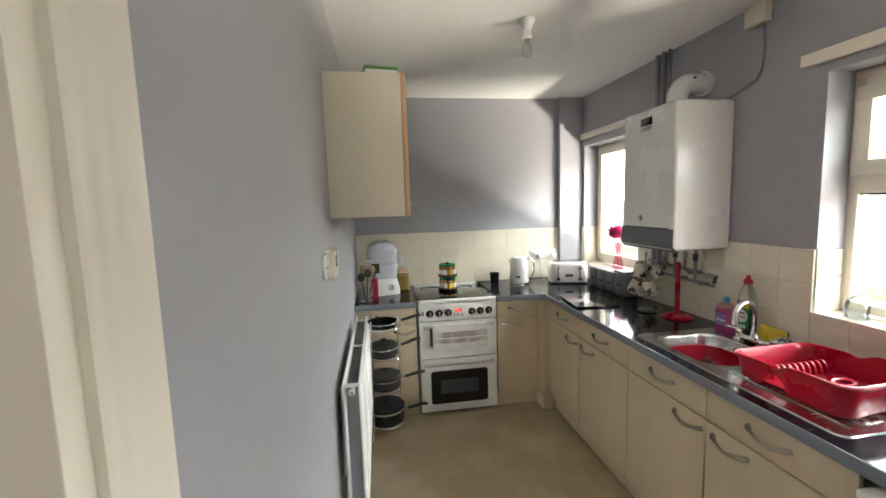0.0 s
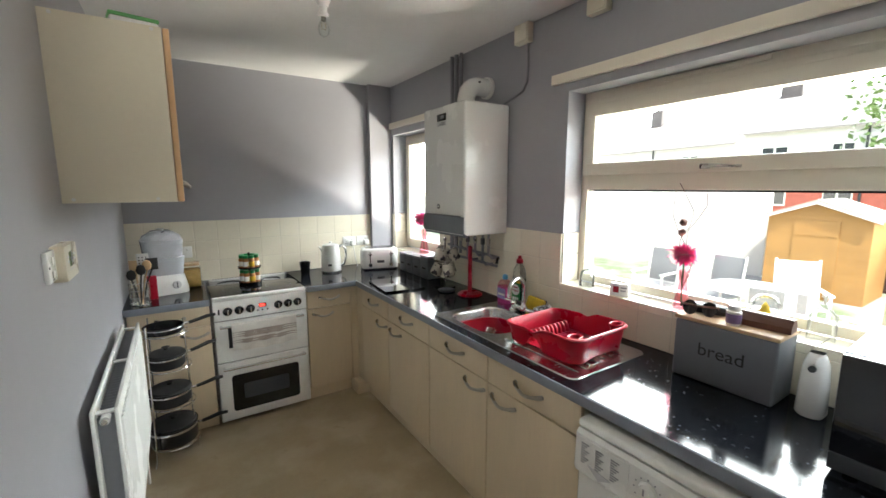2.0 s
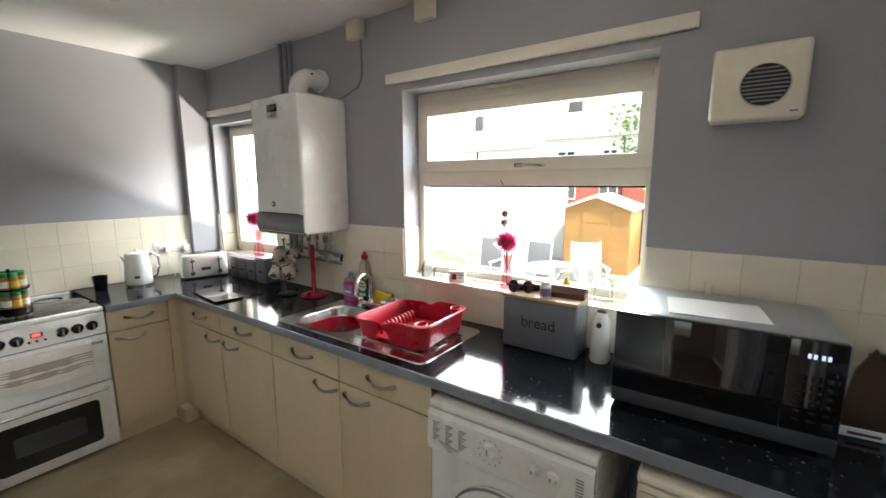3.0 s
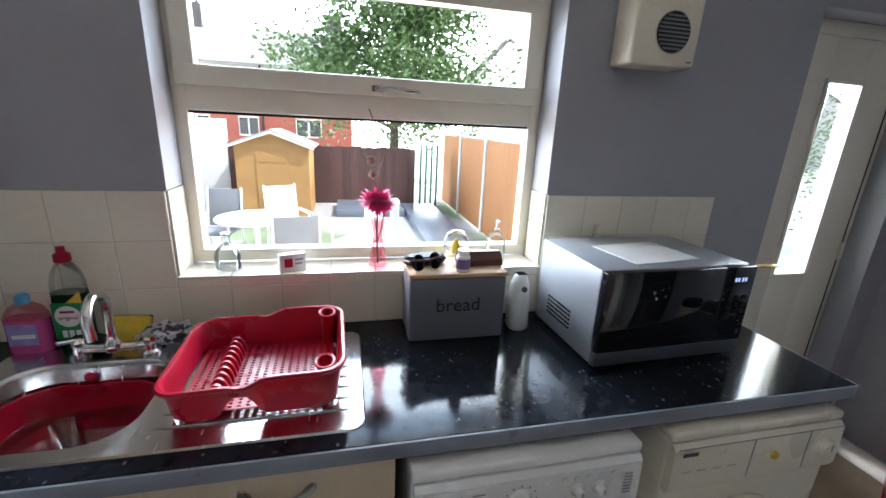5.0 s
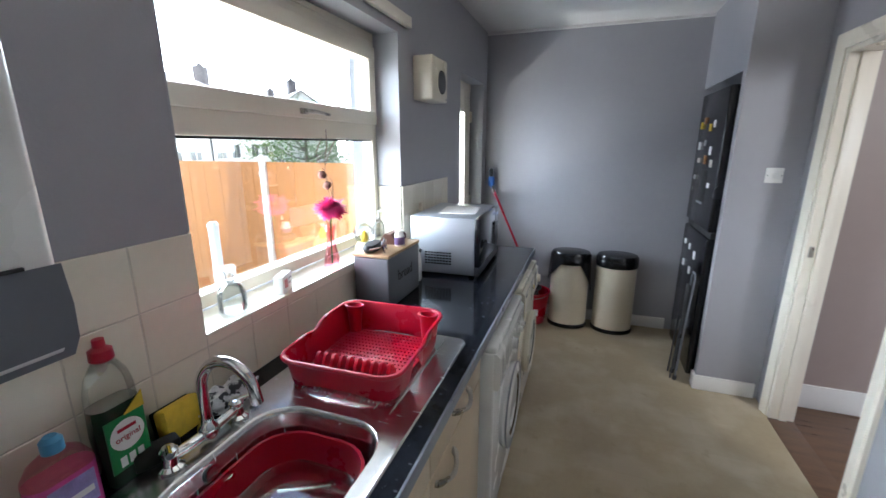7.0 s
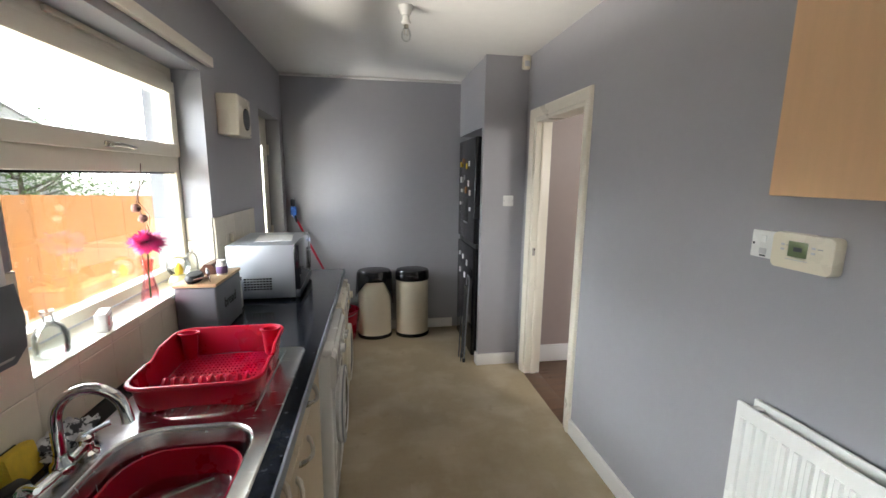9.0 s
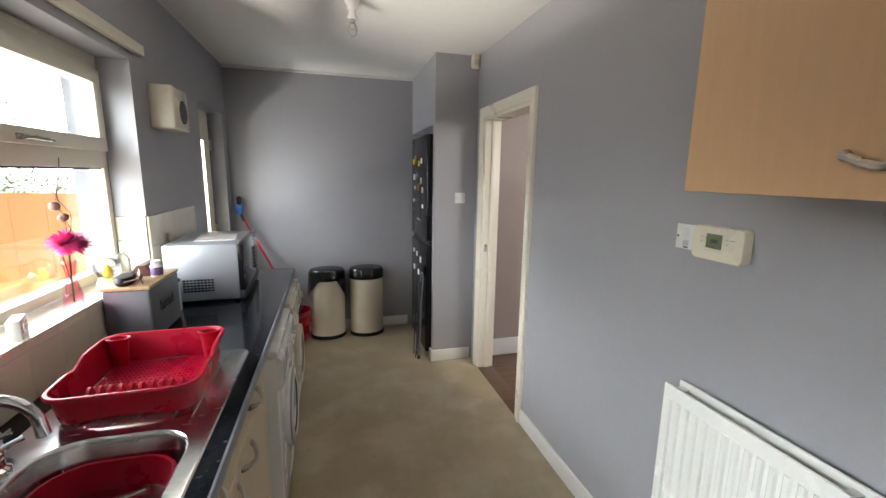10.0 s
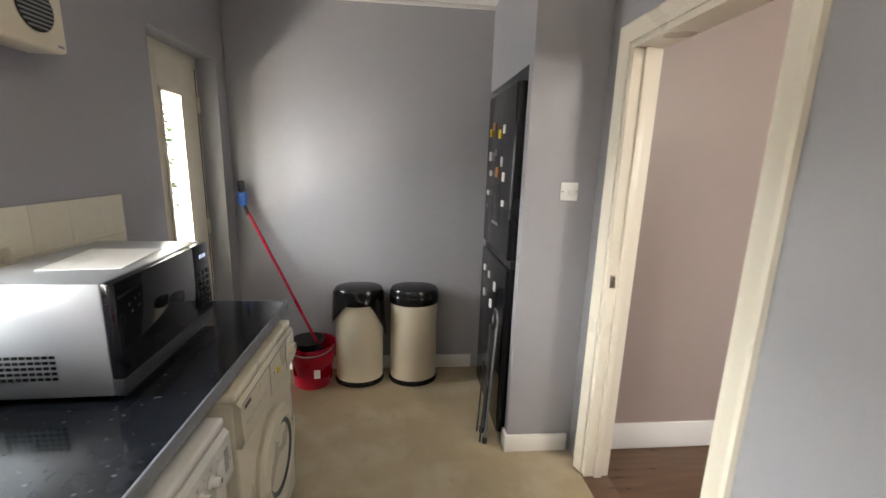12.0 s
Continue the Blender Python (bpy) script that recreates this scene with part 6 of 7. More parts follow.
def radiator():
    t = thing("radiator", "white double-panel radiator on brackets", "radiator", (0.0, -2.035, 0.335))
    ln, h = 1.0, 0.60
    for nm, x0 in (("front_panel", 0.092), ("back_panel", 0.030)):
        part(nm, box(x0, x0 + 0.012, 0.0, ln, 0.0, h, 0.004), "appliance", t)
    n = 29
    for i in range(n):
        y = 0.030 + i * (ln - 0.06) / (n - 1)
        part("flute", loft([[(0.1035 + dx, y + dy, z) for dx, dy in ((0, -0.012), (0.007, -0.006), (0.007, 0.006), (0, 0.012))] for z in (0.045, h - 0.045)]), "appliance", t)
    fins = bmesh.new()
    for i in range(40):
        y = 0.03 + i * 0.0245
        box(0.0435, 0.088, y - 0.0012, y + 0.0012, 0.05, h - 0.035, bm=fins)
    part("convector_grid", fins, "mid_grey", t, "mid-grey convector fins between the panels", kind="stuff")
    for y in (0.03, 0.50, 0.97):
        part("bridge_bar", box(0.041, 0.093, y - 0.012, y + 0.012, h - 0.022, h - 0.016), "appliance", t)
    part("bleed_cap", rod((0.067, -0.006, h - 0.035), (0.067, 0.03, h - 0.035), 0.014, None, 14), "appliance", t)
    part("end_tie", rod((0.067, -0.01, h - 0.035), (0.067, -0.018, h - 0.035), 0.009, None, 12), "nickel", t)
    for y in (-0.03, ln + 0.03):
        part("valve", rod((0.067, y, 0.0), (0.067, y, 0.075), 0.016, None, 14), "chrome", t)
        part("tail_pipe", rod((0.067, y, -0.335), (0.067, y, 0.0), 0.0075, None, 10), "appliance", t)
        part("union", rod((0.067, y - 0.005, 0.030), (0.067, y + (0.035 if y < 0 else -0.035), 0.030), 0.011, None, 12), "chrome", t)
    for y in (0.2, 0.8):
        part("bracket", box(0.0, 0.030, y - 0.02, y + 0.02, 0.10, 0.50), "appliance", t)


radiator()


def pan_stand():
    t = thing("pan_stand", "chrome wire four-tier pan stand", "pan stand", (0.205, -0.765, 0.0))
    for x, y in ((-0.10, 0.115), (-0.10, -0.115), (0.10, 0.0)):
        part("upright", tube([(x * 1.1, y * 1.1, 0.006), (x, y, 0.05), (x * 0.9, y * 0.9, 0.85)], 0.005, 8), "chrome", t)
    tiers = (0.085, 0.335, 0.565, 0.775)
    pans = ((0.125, 0.115, "big"), (0.110, 0.085, "mid"), (0.095, 0.075, "mid"), (0.10, 0.040, "fry"))
    for k, zz in enumerate(tiers):
        r = 0.125 - 0.006 * k
        part("ring", tube([(r * math.cos(2 * math.pi * i / 32), r * math.sin(2 * math.pi * i / 32), zz) for i in range(32)], 0.004, 8, None, True), "chrome", t)
        for q in (-0.05, 0.05):
            part("cross_wire", rod((-0.112, q, zz), (0.112, q, zz), 0.003, None, 6), "chrome", t)
    for (pr, ph, kd), zz, ang in zip(pans, tiers, (-14, -6, 10, 6)):
        p = thing("saucepan", ("black frying pan" if kd == "fry" else "dark non-stick saucepan with a lid") + " on the pan stand", "saucepan", (0.195, -0.765, zz + 0.0045), ang, "pans on the stand")
        part("pan", lathe([(0.0, 0.0), (pr * 0.92, 0.0), (pr, 0.012), (pr * 1.02, ph), (pr * 1.05, ph + 0.002), (pr * 0.99, ph + 0.003), (pr * 0.95, 0.012), (0.0, 0.006)], (0, 0, 0), 32), "black" if kd != "mid" else "matt_black", p)
        part("steel_band", lathe([(pr * 1.022, ph * 0.75), (pr * 1.03, ph * 0.78), (pr * 1.03, ph * 0.84), (pr * 1.022, ph * 0.87)], (0, 0, 0), 32), "chrome", p)
        if kd != "fry":
            part("lid", lathe([(pr * 1.0, ph + 0.003), (pr * 0.98, ph + 0.010), (pr * 0.4, ph + 0.026), (0.012, ph + 0.028), (0.012, ph + 0.036), (0.022, ph + 0.044), (0.0, ph + 0.050)], (0, 0, 0), 32), "matt_black", p)
        part("ferrule", tube([(pr, 0, ph * 0.78), (pr + 0.035, 0, ph * 0.82)], 0.009, 8), "chrome", p)
        part("handle", tube([(pr + 0.03, 0, ph * 0.82), (pr + 0.07, 0, ph * 0.86 + 0.006), (pr + 0.13, 0, ph * 0.95 + 0.016), (pr + 0.175, 0, ph * 0.95 + 0.018)], [0.010, 0.011, 0.012, 0.009], 10), "matt_black", p)


pan_stand()


# ---- lamps ----
def pendant(x, y):
    t = thing("ceiling_lamp", "white batten lamp holder with a bare clear bulb, off", "ceiling lamp", (x, y, H), 0, "bare ceiling lamps")
    part("rose", lathe([(0.0, 0.0), (0.042, 0.0), (0.042, -0.010), (0.030, -0.030), (0.024, -0.048), (0.0, -0.050)], (0, 0, 0), 28), "appliance", t)
    part("holder", lathe([(0.018, -0.046), (0.020, -0.075), (0.026, -0.078), (0.026, -0.092), (0.016, -0.095)], (0, 0, 0), 22), "appliance", t)
    b = part("bulb", lathe([(0.012, -0.094), (0.014, -0.108), (0.024, -0.128), (0.029, -0.150), (0.024, -0.170), (0.010, -0.181), (0.0, -0.183)], (0, 0, 0), 24), "clear", t, "clear glass bulb")
    part("cap", lathe([(0.0125, -0.092), (0.0125, -0.112), (0.0, -0.113)], (0, 0, 0), 18), "nickel", b)
    part("filament", tube([(-0.009, 0, -0.120), (-0.010, 0, -0.150), (0.0, 0.004, -0.146), (0.010, 0, -0.150), (0.009, 0, -0.120)], 0.0012, 5), "brass", b)


pendant(0.985, -1.53)
pendant(1.02, -3.49)


# ---- far end: fridge, folding step, bins, mop ----
def fridge():
    t = thing("fridge_freezer", "tall black fridge-freezer covered with magnets", "fridge", (0.0, -4.685, 0.0))
    y0, y1 = -0.325, 0.325
    part("cabinet", box(-0.30, 0.328, y0, y1, 0.03, 1.93, 0.004), "fridge", t)
    part("plinth", box(-0.28, 0.30, y0 + 0.02, y1 - 0.02, 0.0, 0.03), "matt_black", t)
    for nm, z0, z1 in (("upper_door", 1.045, 1.932), ("lower_door", 0.045, 1.000)):
        d = part(nm, box(0.331, 0.392, y0, y1, z0, z1, 0.012, 3), "fridge", t)
    part("grip_channel", box(0.331, 0.372, y0 + 0.002, y1 - 0.002, 1.001, 1.044), "matt_black", t)
    dp = part("water_dispenser", box(0.391, 0.3945, -0.06, 0.10, 1.20, 1.42, 0.002), "matt_black", t, "recessed water dispenser")
    part("dispenser_lip", box(0.3946, 0.402, -0.05, 0.09, 1.195, 1.21, 0.002), "mid_grey", dp)
    rnd = random.Random(11)
    spots = ((-0.22, 1.72, "yellow"), (-0.13, 1.75, "spice"), (0.02, 1.70, "yellow"), (0.12, 1.72, "paper"), (-0.2, 1.58, "paper"), (-0.05, 1.60, "mid_grey"), (0.1, 1.55, "paper"), (-0.17, 1.48, "towel"), (0.0, 1.49, "spice"), (0.16, 1.47, "towel"), (-0.22, 1.36, "paper"), (0.17, 1.33, "paper"), (-0.2, 0.88, "paper"), (-0.06, 0.87, "paper"), (0.1, 0.84, "paper"), (-0.18, 0.72, "paper"), (0.02, 0.71, "paper"))
    for y, z, m in spots:
        g = thing("fridge_magnet", {"yellow": "yellow", "spice": "orange-brown", "paper": "white", "mid_grey": "grey", "towel": "cream"}[m] + " souvenir magnet on the fridge door", "magnet", (0.392, -4.685 + y, z), 0, "magnets on the fridge")
        w_, h_ = rnd.uniform(0.013, 0.024), rnd.uniform(0.016, 0.030)
        part("plaque", box(0, 0.009, -w_, w_, -h_, h_, 0.004), m, g)
    s = thing("folding_step", "folded grey and black step stool leaning on the fridge", "step stool", (0.412, -4.40, 0.0))
    for y in (-0.035, 0.06):
        part("side_rail", tube([(0.045, y, 0.012), (0.030, y, 0.40), (0.012, y, 0.73), (0.012, y + (0.02 if y < 0 else -0.02), 0.765)], 0.0062, 10), "slate", s)
        part("rear_rail", tube([(0.075, y + 0.008, 0.012), (0.055, y + 0.008, 0.45)], 0.0055, 8), "dark_grey", s)
        part("rubber_foot", rod((0.046, y, 0.0), (0.045, y, 0.03), 0.014), "rubber", s)
    part("top_bar", tube([(0.012, -0.018, 0.765), (0.012, 0.042, 0.765)], 0.0065, 10), "slate", s)
    part("tread", box(0.020, 0.040, -0.026, 0.052, 0.33, 0.68, 0.006), "matt_black", s)
    part("tread", box(0.028, 0.048, -0.026, 0.052, 0.06, 0.31, 0.006), "matt_black", s)


fridge()


def bins():
    def bin_(x, bagged, label):
        t = thing("pedal_bin", label, "bin", (x, -5.08, 0.0), 0, "pair of kitchen bins")
        def sect(z, k, n=28):
            out = []
            for i in range(n):
                a = 2 * math.pi * i / n
                out.append((0.165 * k * math.cos(a), 0.135 * k * (math.sin(a) if math.sin(a) > 0 else max(math.sin(a), -0.92)), z))
            return out
        part("base_ring", loft([sect(0.0, 1.03), sect(0.022, 1.05), sect(0.034, 1.0)]), "black", t)
        part("drum", loft([sect(0.0345, 0.985), sect(0.05, 0.99), sect(0.58, 0.98)]), "cream", t)
        part("rim", loft([sect(0.5805, 1.0), sect(0.59, 1.035), sect(0.635, 1.035), sect(0.642, 1.0)]), "black", t)
        part("lid", loft([sect(0.6425, 1.02), sect(0.66, 1.03), sect(0.683, 0.95), sect(0.69, 0.75)]), "black", t)
        if bagged:
            rings = []
            n = 56
            for j, (zb, k) in enumerate(((0.66, 1.045), (0.60, 1.07), (0.53, 1.10), (0.47, 1.13))):
                ring = []
                for i in range(n):
                    a = 2 * math.pi * i / n
                    drop = 0.055 * j * (0.85 + 0.9 * (0.5 + 0.5 * math.cos(a)) ** 3 + 1.5 * (0.5 + 0.5 * math.cos(a - math.pi)) ** 6 - 0.75 * max(0, math.sin(a)) ** 2) / 1.2
                    kk = k + 0.018 * j * math.sin(a * 9 + j) * 0.6
                    ring.append((0.165 * kk * math.cos(a), 0.135 * kk * max(math.sin(a), -0.93), 0.655 - drop))
                rings.append(ring)
            bm = loft(rings, cap0=False, cap1=False)
            part("bin_liner", bm, "bag", t, "black bin liner hanging over the rim")
        part("pedal", box(-0.03, 0.03, 0.12, 0.155, 0.010, 0.020, 0.004), "black", t)
    bin_(1.225, True, "cream kitchen bin with a black lid and bin liner hanging out")
    bin_(0.845, False, "cream kitchen bin with a black lid")
    b = thing("mop_bucket", "red plastic mop bucket with a dark wringer", "bucket", (1.54, -5.035, 0.0))
    part("tub", lathe([(0.0, 0.0), (0.115, 0.0), (0.122, 0.01), (0.152, 0.285), (0.160, 0.29), (0.160, 0.30), (0.147, 0.298), (0.112, 0.012), (0.0, 0.010)], (0, 0, 0), 32), "red", b)
    part("wringer", lathe([(0.035, 0.19), (0.085, 0.285), (0.115, 0.315), (0.108, 0.318), (0.075, 0.285), (0.028, 0.19)], (0.03, -0.02, 0), 24), "matt_black", b)
    part("handle", tube([(0.15 * math.cos(a), 0.15 * math.sin(a) * 0.98 + 0.01, 0.292 - 0.03 * math.sin(a)) for a in [math.pi * i / 16 for i in range(17)]], 0.004, 8), "mid_grey", b)
    part("print_patch", loft([[(-0.075 + 0.02 * i, 0.1415 - 0.008 * abs(i - 3) * 0.35, z) for i in range(3)] + [(-0.04, 0.134, z)] for z in (0.10, 0.16)]), "paper", b, "white printed patch")
    m = thing("mop", "red-handled floor mop with a blue head, leaning in the corner", "mop", (1.545, -5.09, 0.02))
    part("pole", tube([(-0.075, 0.02, 0.16), (0.17, -0.04, 0.66), (0.43, -0.075, 1.20)], 0.0105, 10), "red", m)
    part("ferrule", tube([(0.405, -0.072, 1.135), (0.432, -0.075, 1.205)], 0.014, 10), "matt_black", m)
    part("head", loft([[(0.43 + 0.012 * k, -0.075 + y * 0.75, 1.19 + z * 0.55 + 0.02 * k) for y, z in rounded(0.05 + 0.02 * k, 0.06, 0.018)] for k in (0, 1, 2)]), "blue", m, "blue mop socket")
    part("blue_clip", box(0.41, 0.465, -0.10, -0.05, 1.20, 1.285, 0.012), "blue", m)
    part("foot_pad", box(0.420, 0.460, -0.095, -0.055, 1.285, 1.36, 0.012), "matt_black", m)
    part("lower_sleeve", tube([(-0.089, 0.024, 0.13), (-0.035, 0.010, 0.245)], 0.018, 10), "matt_black", m)


bins()


# ---- garden and street beyond the windows ----
G = -0.40
M["paving"] = mat("pale_concrete_paving", (0.36, 0.34, 0.31), 0.85, vary=0.18, scale=1.2, bump=0.2)
M["fence_new"] = mat("orange_larch_lap", (0.20, 0.078, 0.014), 0.75, vary=0.10, scale=3, stretch=(6, 6, 0.6), rand=0.05)
M["fence_old"] = mat("dark_stained_fence", (0.085, 0.042, 0.032), 0.8, vary=0.25, scale=3, stretch=(6, 6, 0.6), rand=0.2)
M["concrete"] = mat("concrete_post", (0.48, 0.46, 0.42), 0.85, vary=0.12, scale=6)
M["shed"] = mat("honey_shed_boards", (0.38, 0.20, 0.06), 0.7, vary=0.12, scale=3, rand=0.06)
M["felt"] = mat("shed_roof_felt", (0.36, 0.33, 0.27), 0.9, vary=0.15, scale=8)
M["brick"] = mat("red_brick_wall", (0.36, 0.10, 0.065), 0.85, vary=0.2, scale=5)
M["boundary"] = mat("pale_rendered_boundary", (0.62, 0.58, 0.52), 0.9, vary=0.1, scale=2)
M["sooty"] = mat("sooty_chimney_brick", (0.10, 0.085, 0.080), 0.9, vary=0.2, scale=6)
M["render"] = mat("cream_render", (0.66, 0.62, 0.55), 0.85, vary=0.08, scale=2)
M["rooftile"] = mat("grey_brown_roof_tiles", (0.30, 0.27, 0.25), 0.8, vary=0.2, scale=8)
M["leaf"] = mat("leaf_green", (0.12, 0.18, 0.05), 0.6, vary=0.45, scale=1.5)
M["bark"] = mat("bark", (0.10, 0.075, 0.05), 0.9, vary=0.3, scale=9, bump=0.5)
M["greenpaint"] = mat("dark_green_gate_paint", (0.02, 0.10, 0.05), 0.5)
M["woven"] = mat("grey_woven_seat", (0.17, 0.165, 0.16), 0.75, vary=0.15, scale=60)
ramp_over(M["paving"], "noise", 0.35, 0.52, 0.60, (0.16, 0.19, 0.09), detail=5)
tagged(part("ground", box(WO - 0.02, 900, -450, 450, G - 0.3, G), "paving"), "sunlit pale paved garden ground", "ground", kind="structure")
tagged(part("step_block", box(WO, WO + 0.7, -5.15, -4.3, G, -0.10, 0.01), "concrete"), "concrete step outside the back door", "step", kind="structure")


def fence_panel(x, y, ln, top, n, along, material, label, group, post=True):
    t = thing("fence_panel", label, "fence", (x, y, G), 0 if along == "x" else 90, group)
    w = ln / n
    rnd = random.Random(int(x * 10 + y * 3))
    b0 = None
    for i in range(n):
        dz = rnd.uniform(-0.02, 0.02) if not post else 0.0
        b = part("board", box(i * w + 0.0005, (i + 1) * w - 0.0005, -0.010 + 0.002 * (i % 2), 0.010 + 0.002 * (i % 2), 0.03, top - G + dz), material, t)
    for z in (0.25, 1.0):
        part("rail", box(0, ln, -0.05, -0.0105, z, z + 0.07), material, t)
    if post:
        part("post", box(-0.075, -0.005, -0.05, 0.05, 0.0, top - G + 0.07, 0.008), "concrete", t, "pale concrete post")


for i in range(5):
    fence_panel(2.87 + i * 1.83, -5.25, 1.75, 1.40, 14, "x", "fence_new", "orange-brown close-board fence panel with a concrete post", "orange fence along the garden")
for i in range(2):
    fence_panel(11.35, -4.35 + i * 2.2, 2.2, 1.03, 18, "y", "fence_old", "dark brown weathered board fence panel", "dark fence at the garden's end", False)
tagged(part("boundary_wall", box(11.3, 11.5, 0.06, 14.0, G, 1.55, 0.01), "boundary"), "sunlit pale rendered boundary wall of the garden", "wall", kind="structure")
gate = thing("garden_gate", "dark green metal gate at the end of the garden", "gate", (11.2, -4.9, G))
for y in (0.0, 0.14, 0.28, 0.42):
    part("bar", rod((0, y, 0.0), (0, y, 1.55), 0.025, None, 8), "greenpaint", gate)


post = thing("garden_post", "slim blue-grey metal post outside the window", "post", (2.87, -2.90, G))
part("tube", rod((0, 0, 0.0), (0, 0, 1.60), 0.024, None, 16), "mid_grey", post)
part("cap", lathe([(0.026, 1.59), (0.027, 1.605), (0.018, 1.618), (0.0, 1.620)], (0, 0, 0), 16), "mid_grey", post)


def shed():
    t = thing("garden_shed", "honey-coloured wooden garden shed with a felt roof", "shed", (9.9, -1.15, G))
    hw, d, eave, ridge = 0.72, 1.3, 1.48, 1.76
    for i in range(15):
        z0, z1 = i * 0.10, i * 0.10 + 0.099
        part("front_board", box(-0.012, 0.006, -hw, hw, z0, z1), "shed", t)
        part("side_board", box(0.008, d, -hw, -hw + 0.016, z0, z1), "shed", t)
        part("side_board", box(0.008, d, hw - 0.016, hw, z0, z1), "shed", t)
    part("gable", loft([[(x, -hw, 1.5), (x, hw, 1.5), (x, 0.0, ridge)] for x in (-0.012, 0.006)]), "shed", t)
    for s in (-1, 1):
        part("roof_slope", loft([[(x, s * (hw + 0.12), eave - 0.03), (x, s * (hw + 0.12), eave + 0.0), (x, 0, ridge + 0.04), (x, 0, ridge + 0.0)] for x in (-0.14, d + 0.1)]), "felt", t)
        part("barge_board", loft([[(x, s * (hw + 0.12), eave - 0.07), (x, s * (hw + 0.12), eave - 0.03), (x, 0, ridge + 0.0), (x, 0, ridge - 0.04)] for x in (-0.155, -0.141)]), "render", t)
    part("door", box(-0.03, -0.013, -0.32, 0.32, 0.05, 1.42), "shed", t)
    for z in (0.3, 1.15):
        part("ledge", box(-0.045, -0.031, -0.30, 0.30, z, z + 0.09), "shed", t)


shed()


def garden_chair(at, rz, pale=False):
    t = thing("garden_chair", "white plastic garden armchair by the table" if pale else "grey woven garden chair with a pale frame", "garden chair", at, rz, "chairs round the garden table")
    fm = "appliance" if pale else "concrete"
    for x in (-0.24, 0.24):
        part("leg", tube([(x, -0.22, 0.0), (x, -0.22, 0.62)], 0.018, 8), fm, t)
        part("leg", tube([(x, 0.26, 0.0), (x, 0.22, 0.45), (x, 0.30, 1.02)], 0.018, 8), fm, t)
        part("armrest", box(x - 0.03, x + 0.03, -0.26, 0.24, 0.62, 0.65, 0.008), fm, t)
    part("seat", box(-0.23, 0.23, -0.23, 0.22, 0.42, 0.45, 0.010), "appliance" if pale else "woven", t)
    b = box(-0.23, 0.23, 0.225, 0.245, 0.46, 1.0, 0.008)
    bmesh.ops.rotate(b, verts=b.verts[:], cent=(0, 0.22, 0.45), matrix=Matrix.Rotation(radians(-8), 3, "X"))
    part("backrest", b, "appliance" if pale else "woven", t)


garden_chair((6.9, 0.05, G), -90)
garden_chair((6.9, -0.85, G), -100)
garden_chair((5.6, -2.05, G), 100)
garden_chair((6.3, -2.75, G), 150, True)
garden_chair((7.3, -1.75, G), -60, True)
tb = thing("garden_table", "round white garden table", "table", (6.5, -1.45, G))
part("tabletop", lathe([(0.0, 0.70), (0.5, 0.70), (0.51, 0.715), (0.5, 0.73), (0.0, 0.73)], (0, 0, 0), 36), "appliance", tb)
part("column", rod((0, 0, 0.04), (0, 0, 0.70), 0.035), "appliance", tb)
part("foot", lathe([(0.0, 0.0), (0.28, 0.0), (0.26, 0.03), (0.05, 0.05), (0.0, 0.05)], (0, 0, 0), 28), "appliance", tb)
for nm, a in (("slab_bed", (7.2, 10.9, -4.75, -3.95, G, G + 0.12)), ("slab_step", (9.8, 11.1, -3.9, -2.4, G, G + 0.16))):
    tagged(part(nm, box(*a, 0.01), "slate"), "low dark slate edging in the garden", "edging", kind="structure")


def house(at, rz, w, d, eave, ridge, lower, upper, label, wins, chimneys=(0.3,)):
    t = thing("terraced_house", label, "house", at, rz, "houses beyond the garden")
    part("wall_lower", box(-w / 2, w / 2, 0, d, 0, eave * 0.47), lower, t)
    part("wall_upper", box(-w / 2, w / 2, 0.0, d, eave * 0.47 + 0.001, eave), upper, t)
    part("roof", loft([[(x, -0.35, eave - 0.1), (x, d / 2, ridge), (x, d + 0.35, eave - 0.1), (x, d + 0.35, eave), (x, d / 2, ridge + 0.15), (x, -0.35, eave)] for x in (-w / 2 - 0.2, w / 2 + 0.2)]), "rooftile", t)
    part("gable", loft([[(x, 0.02, eave), (x, d - 0.02, eave), (x, d / 2, ridge - 0.05)] for x in (-w / 2 + 0.02, -w / 2 + 0.2)]), upper, t)
    part("gable", loft([[(x, 0.02, eave), (x, d - 0.02, eave), (x, d / 2, ridge - 0.05)] for x in (w / 2 - 0.2, w / 2 - 0.02)]), upper, t)
    for u in chimneys:
        x = -w / 2 + u * w
        part("chimney", box(x - 0.55, x + 0.55, d / 2 - 0.4, d / 2 + 0.4, ridge - 0.6, ridge + 1.35, 0.02), "sooty", t)
        for q in (-0.25, 0.25):
            part("chimney_pot", rod((x + q, d / 2, ridge + 1.3), (x + q, d / 2, ridge + 1.65), 0.13, 0.10, 10), "sooty", t)
    for u, z, ww, hh in wins:
        x = -w / 2 + u * w
        wn_ = part("window", box(x - ww / 2, x + ww / 2, -0.05, 0.04, z, z + hh), "upvc", t)
        for k in (-0.25, 0.25):
            part("window_pane", box(x + k * ww - ww * 0.21, x + k * ww + ww * 0.21, -0.065, -0.051, z + 0.1, z + hh - 0.1), "blackglass", wn_)
    part("downpipe", rod((0.0, -0.08, 0), (0.0, -0.08, eave), 0.06, None, 8), "matt_black", t)


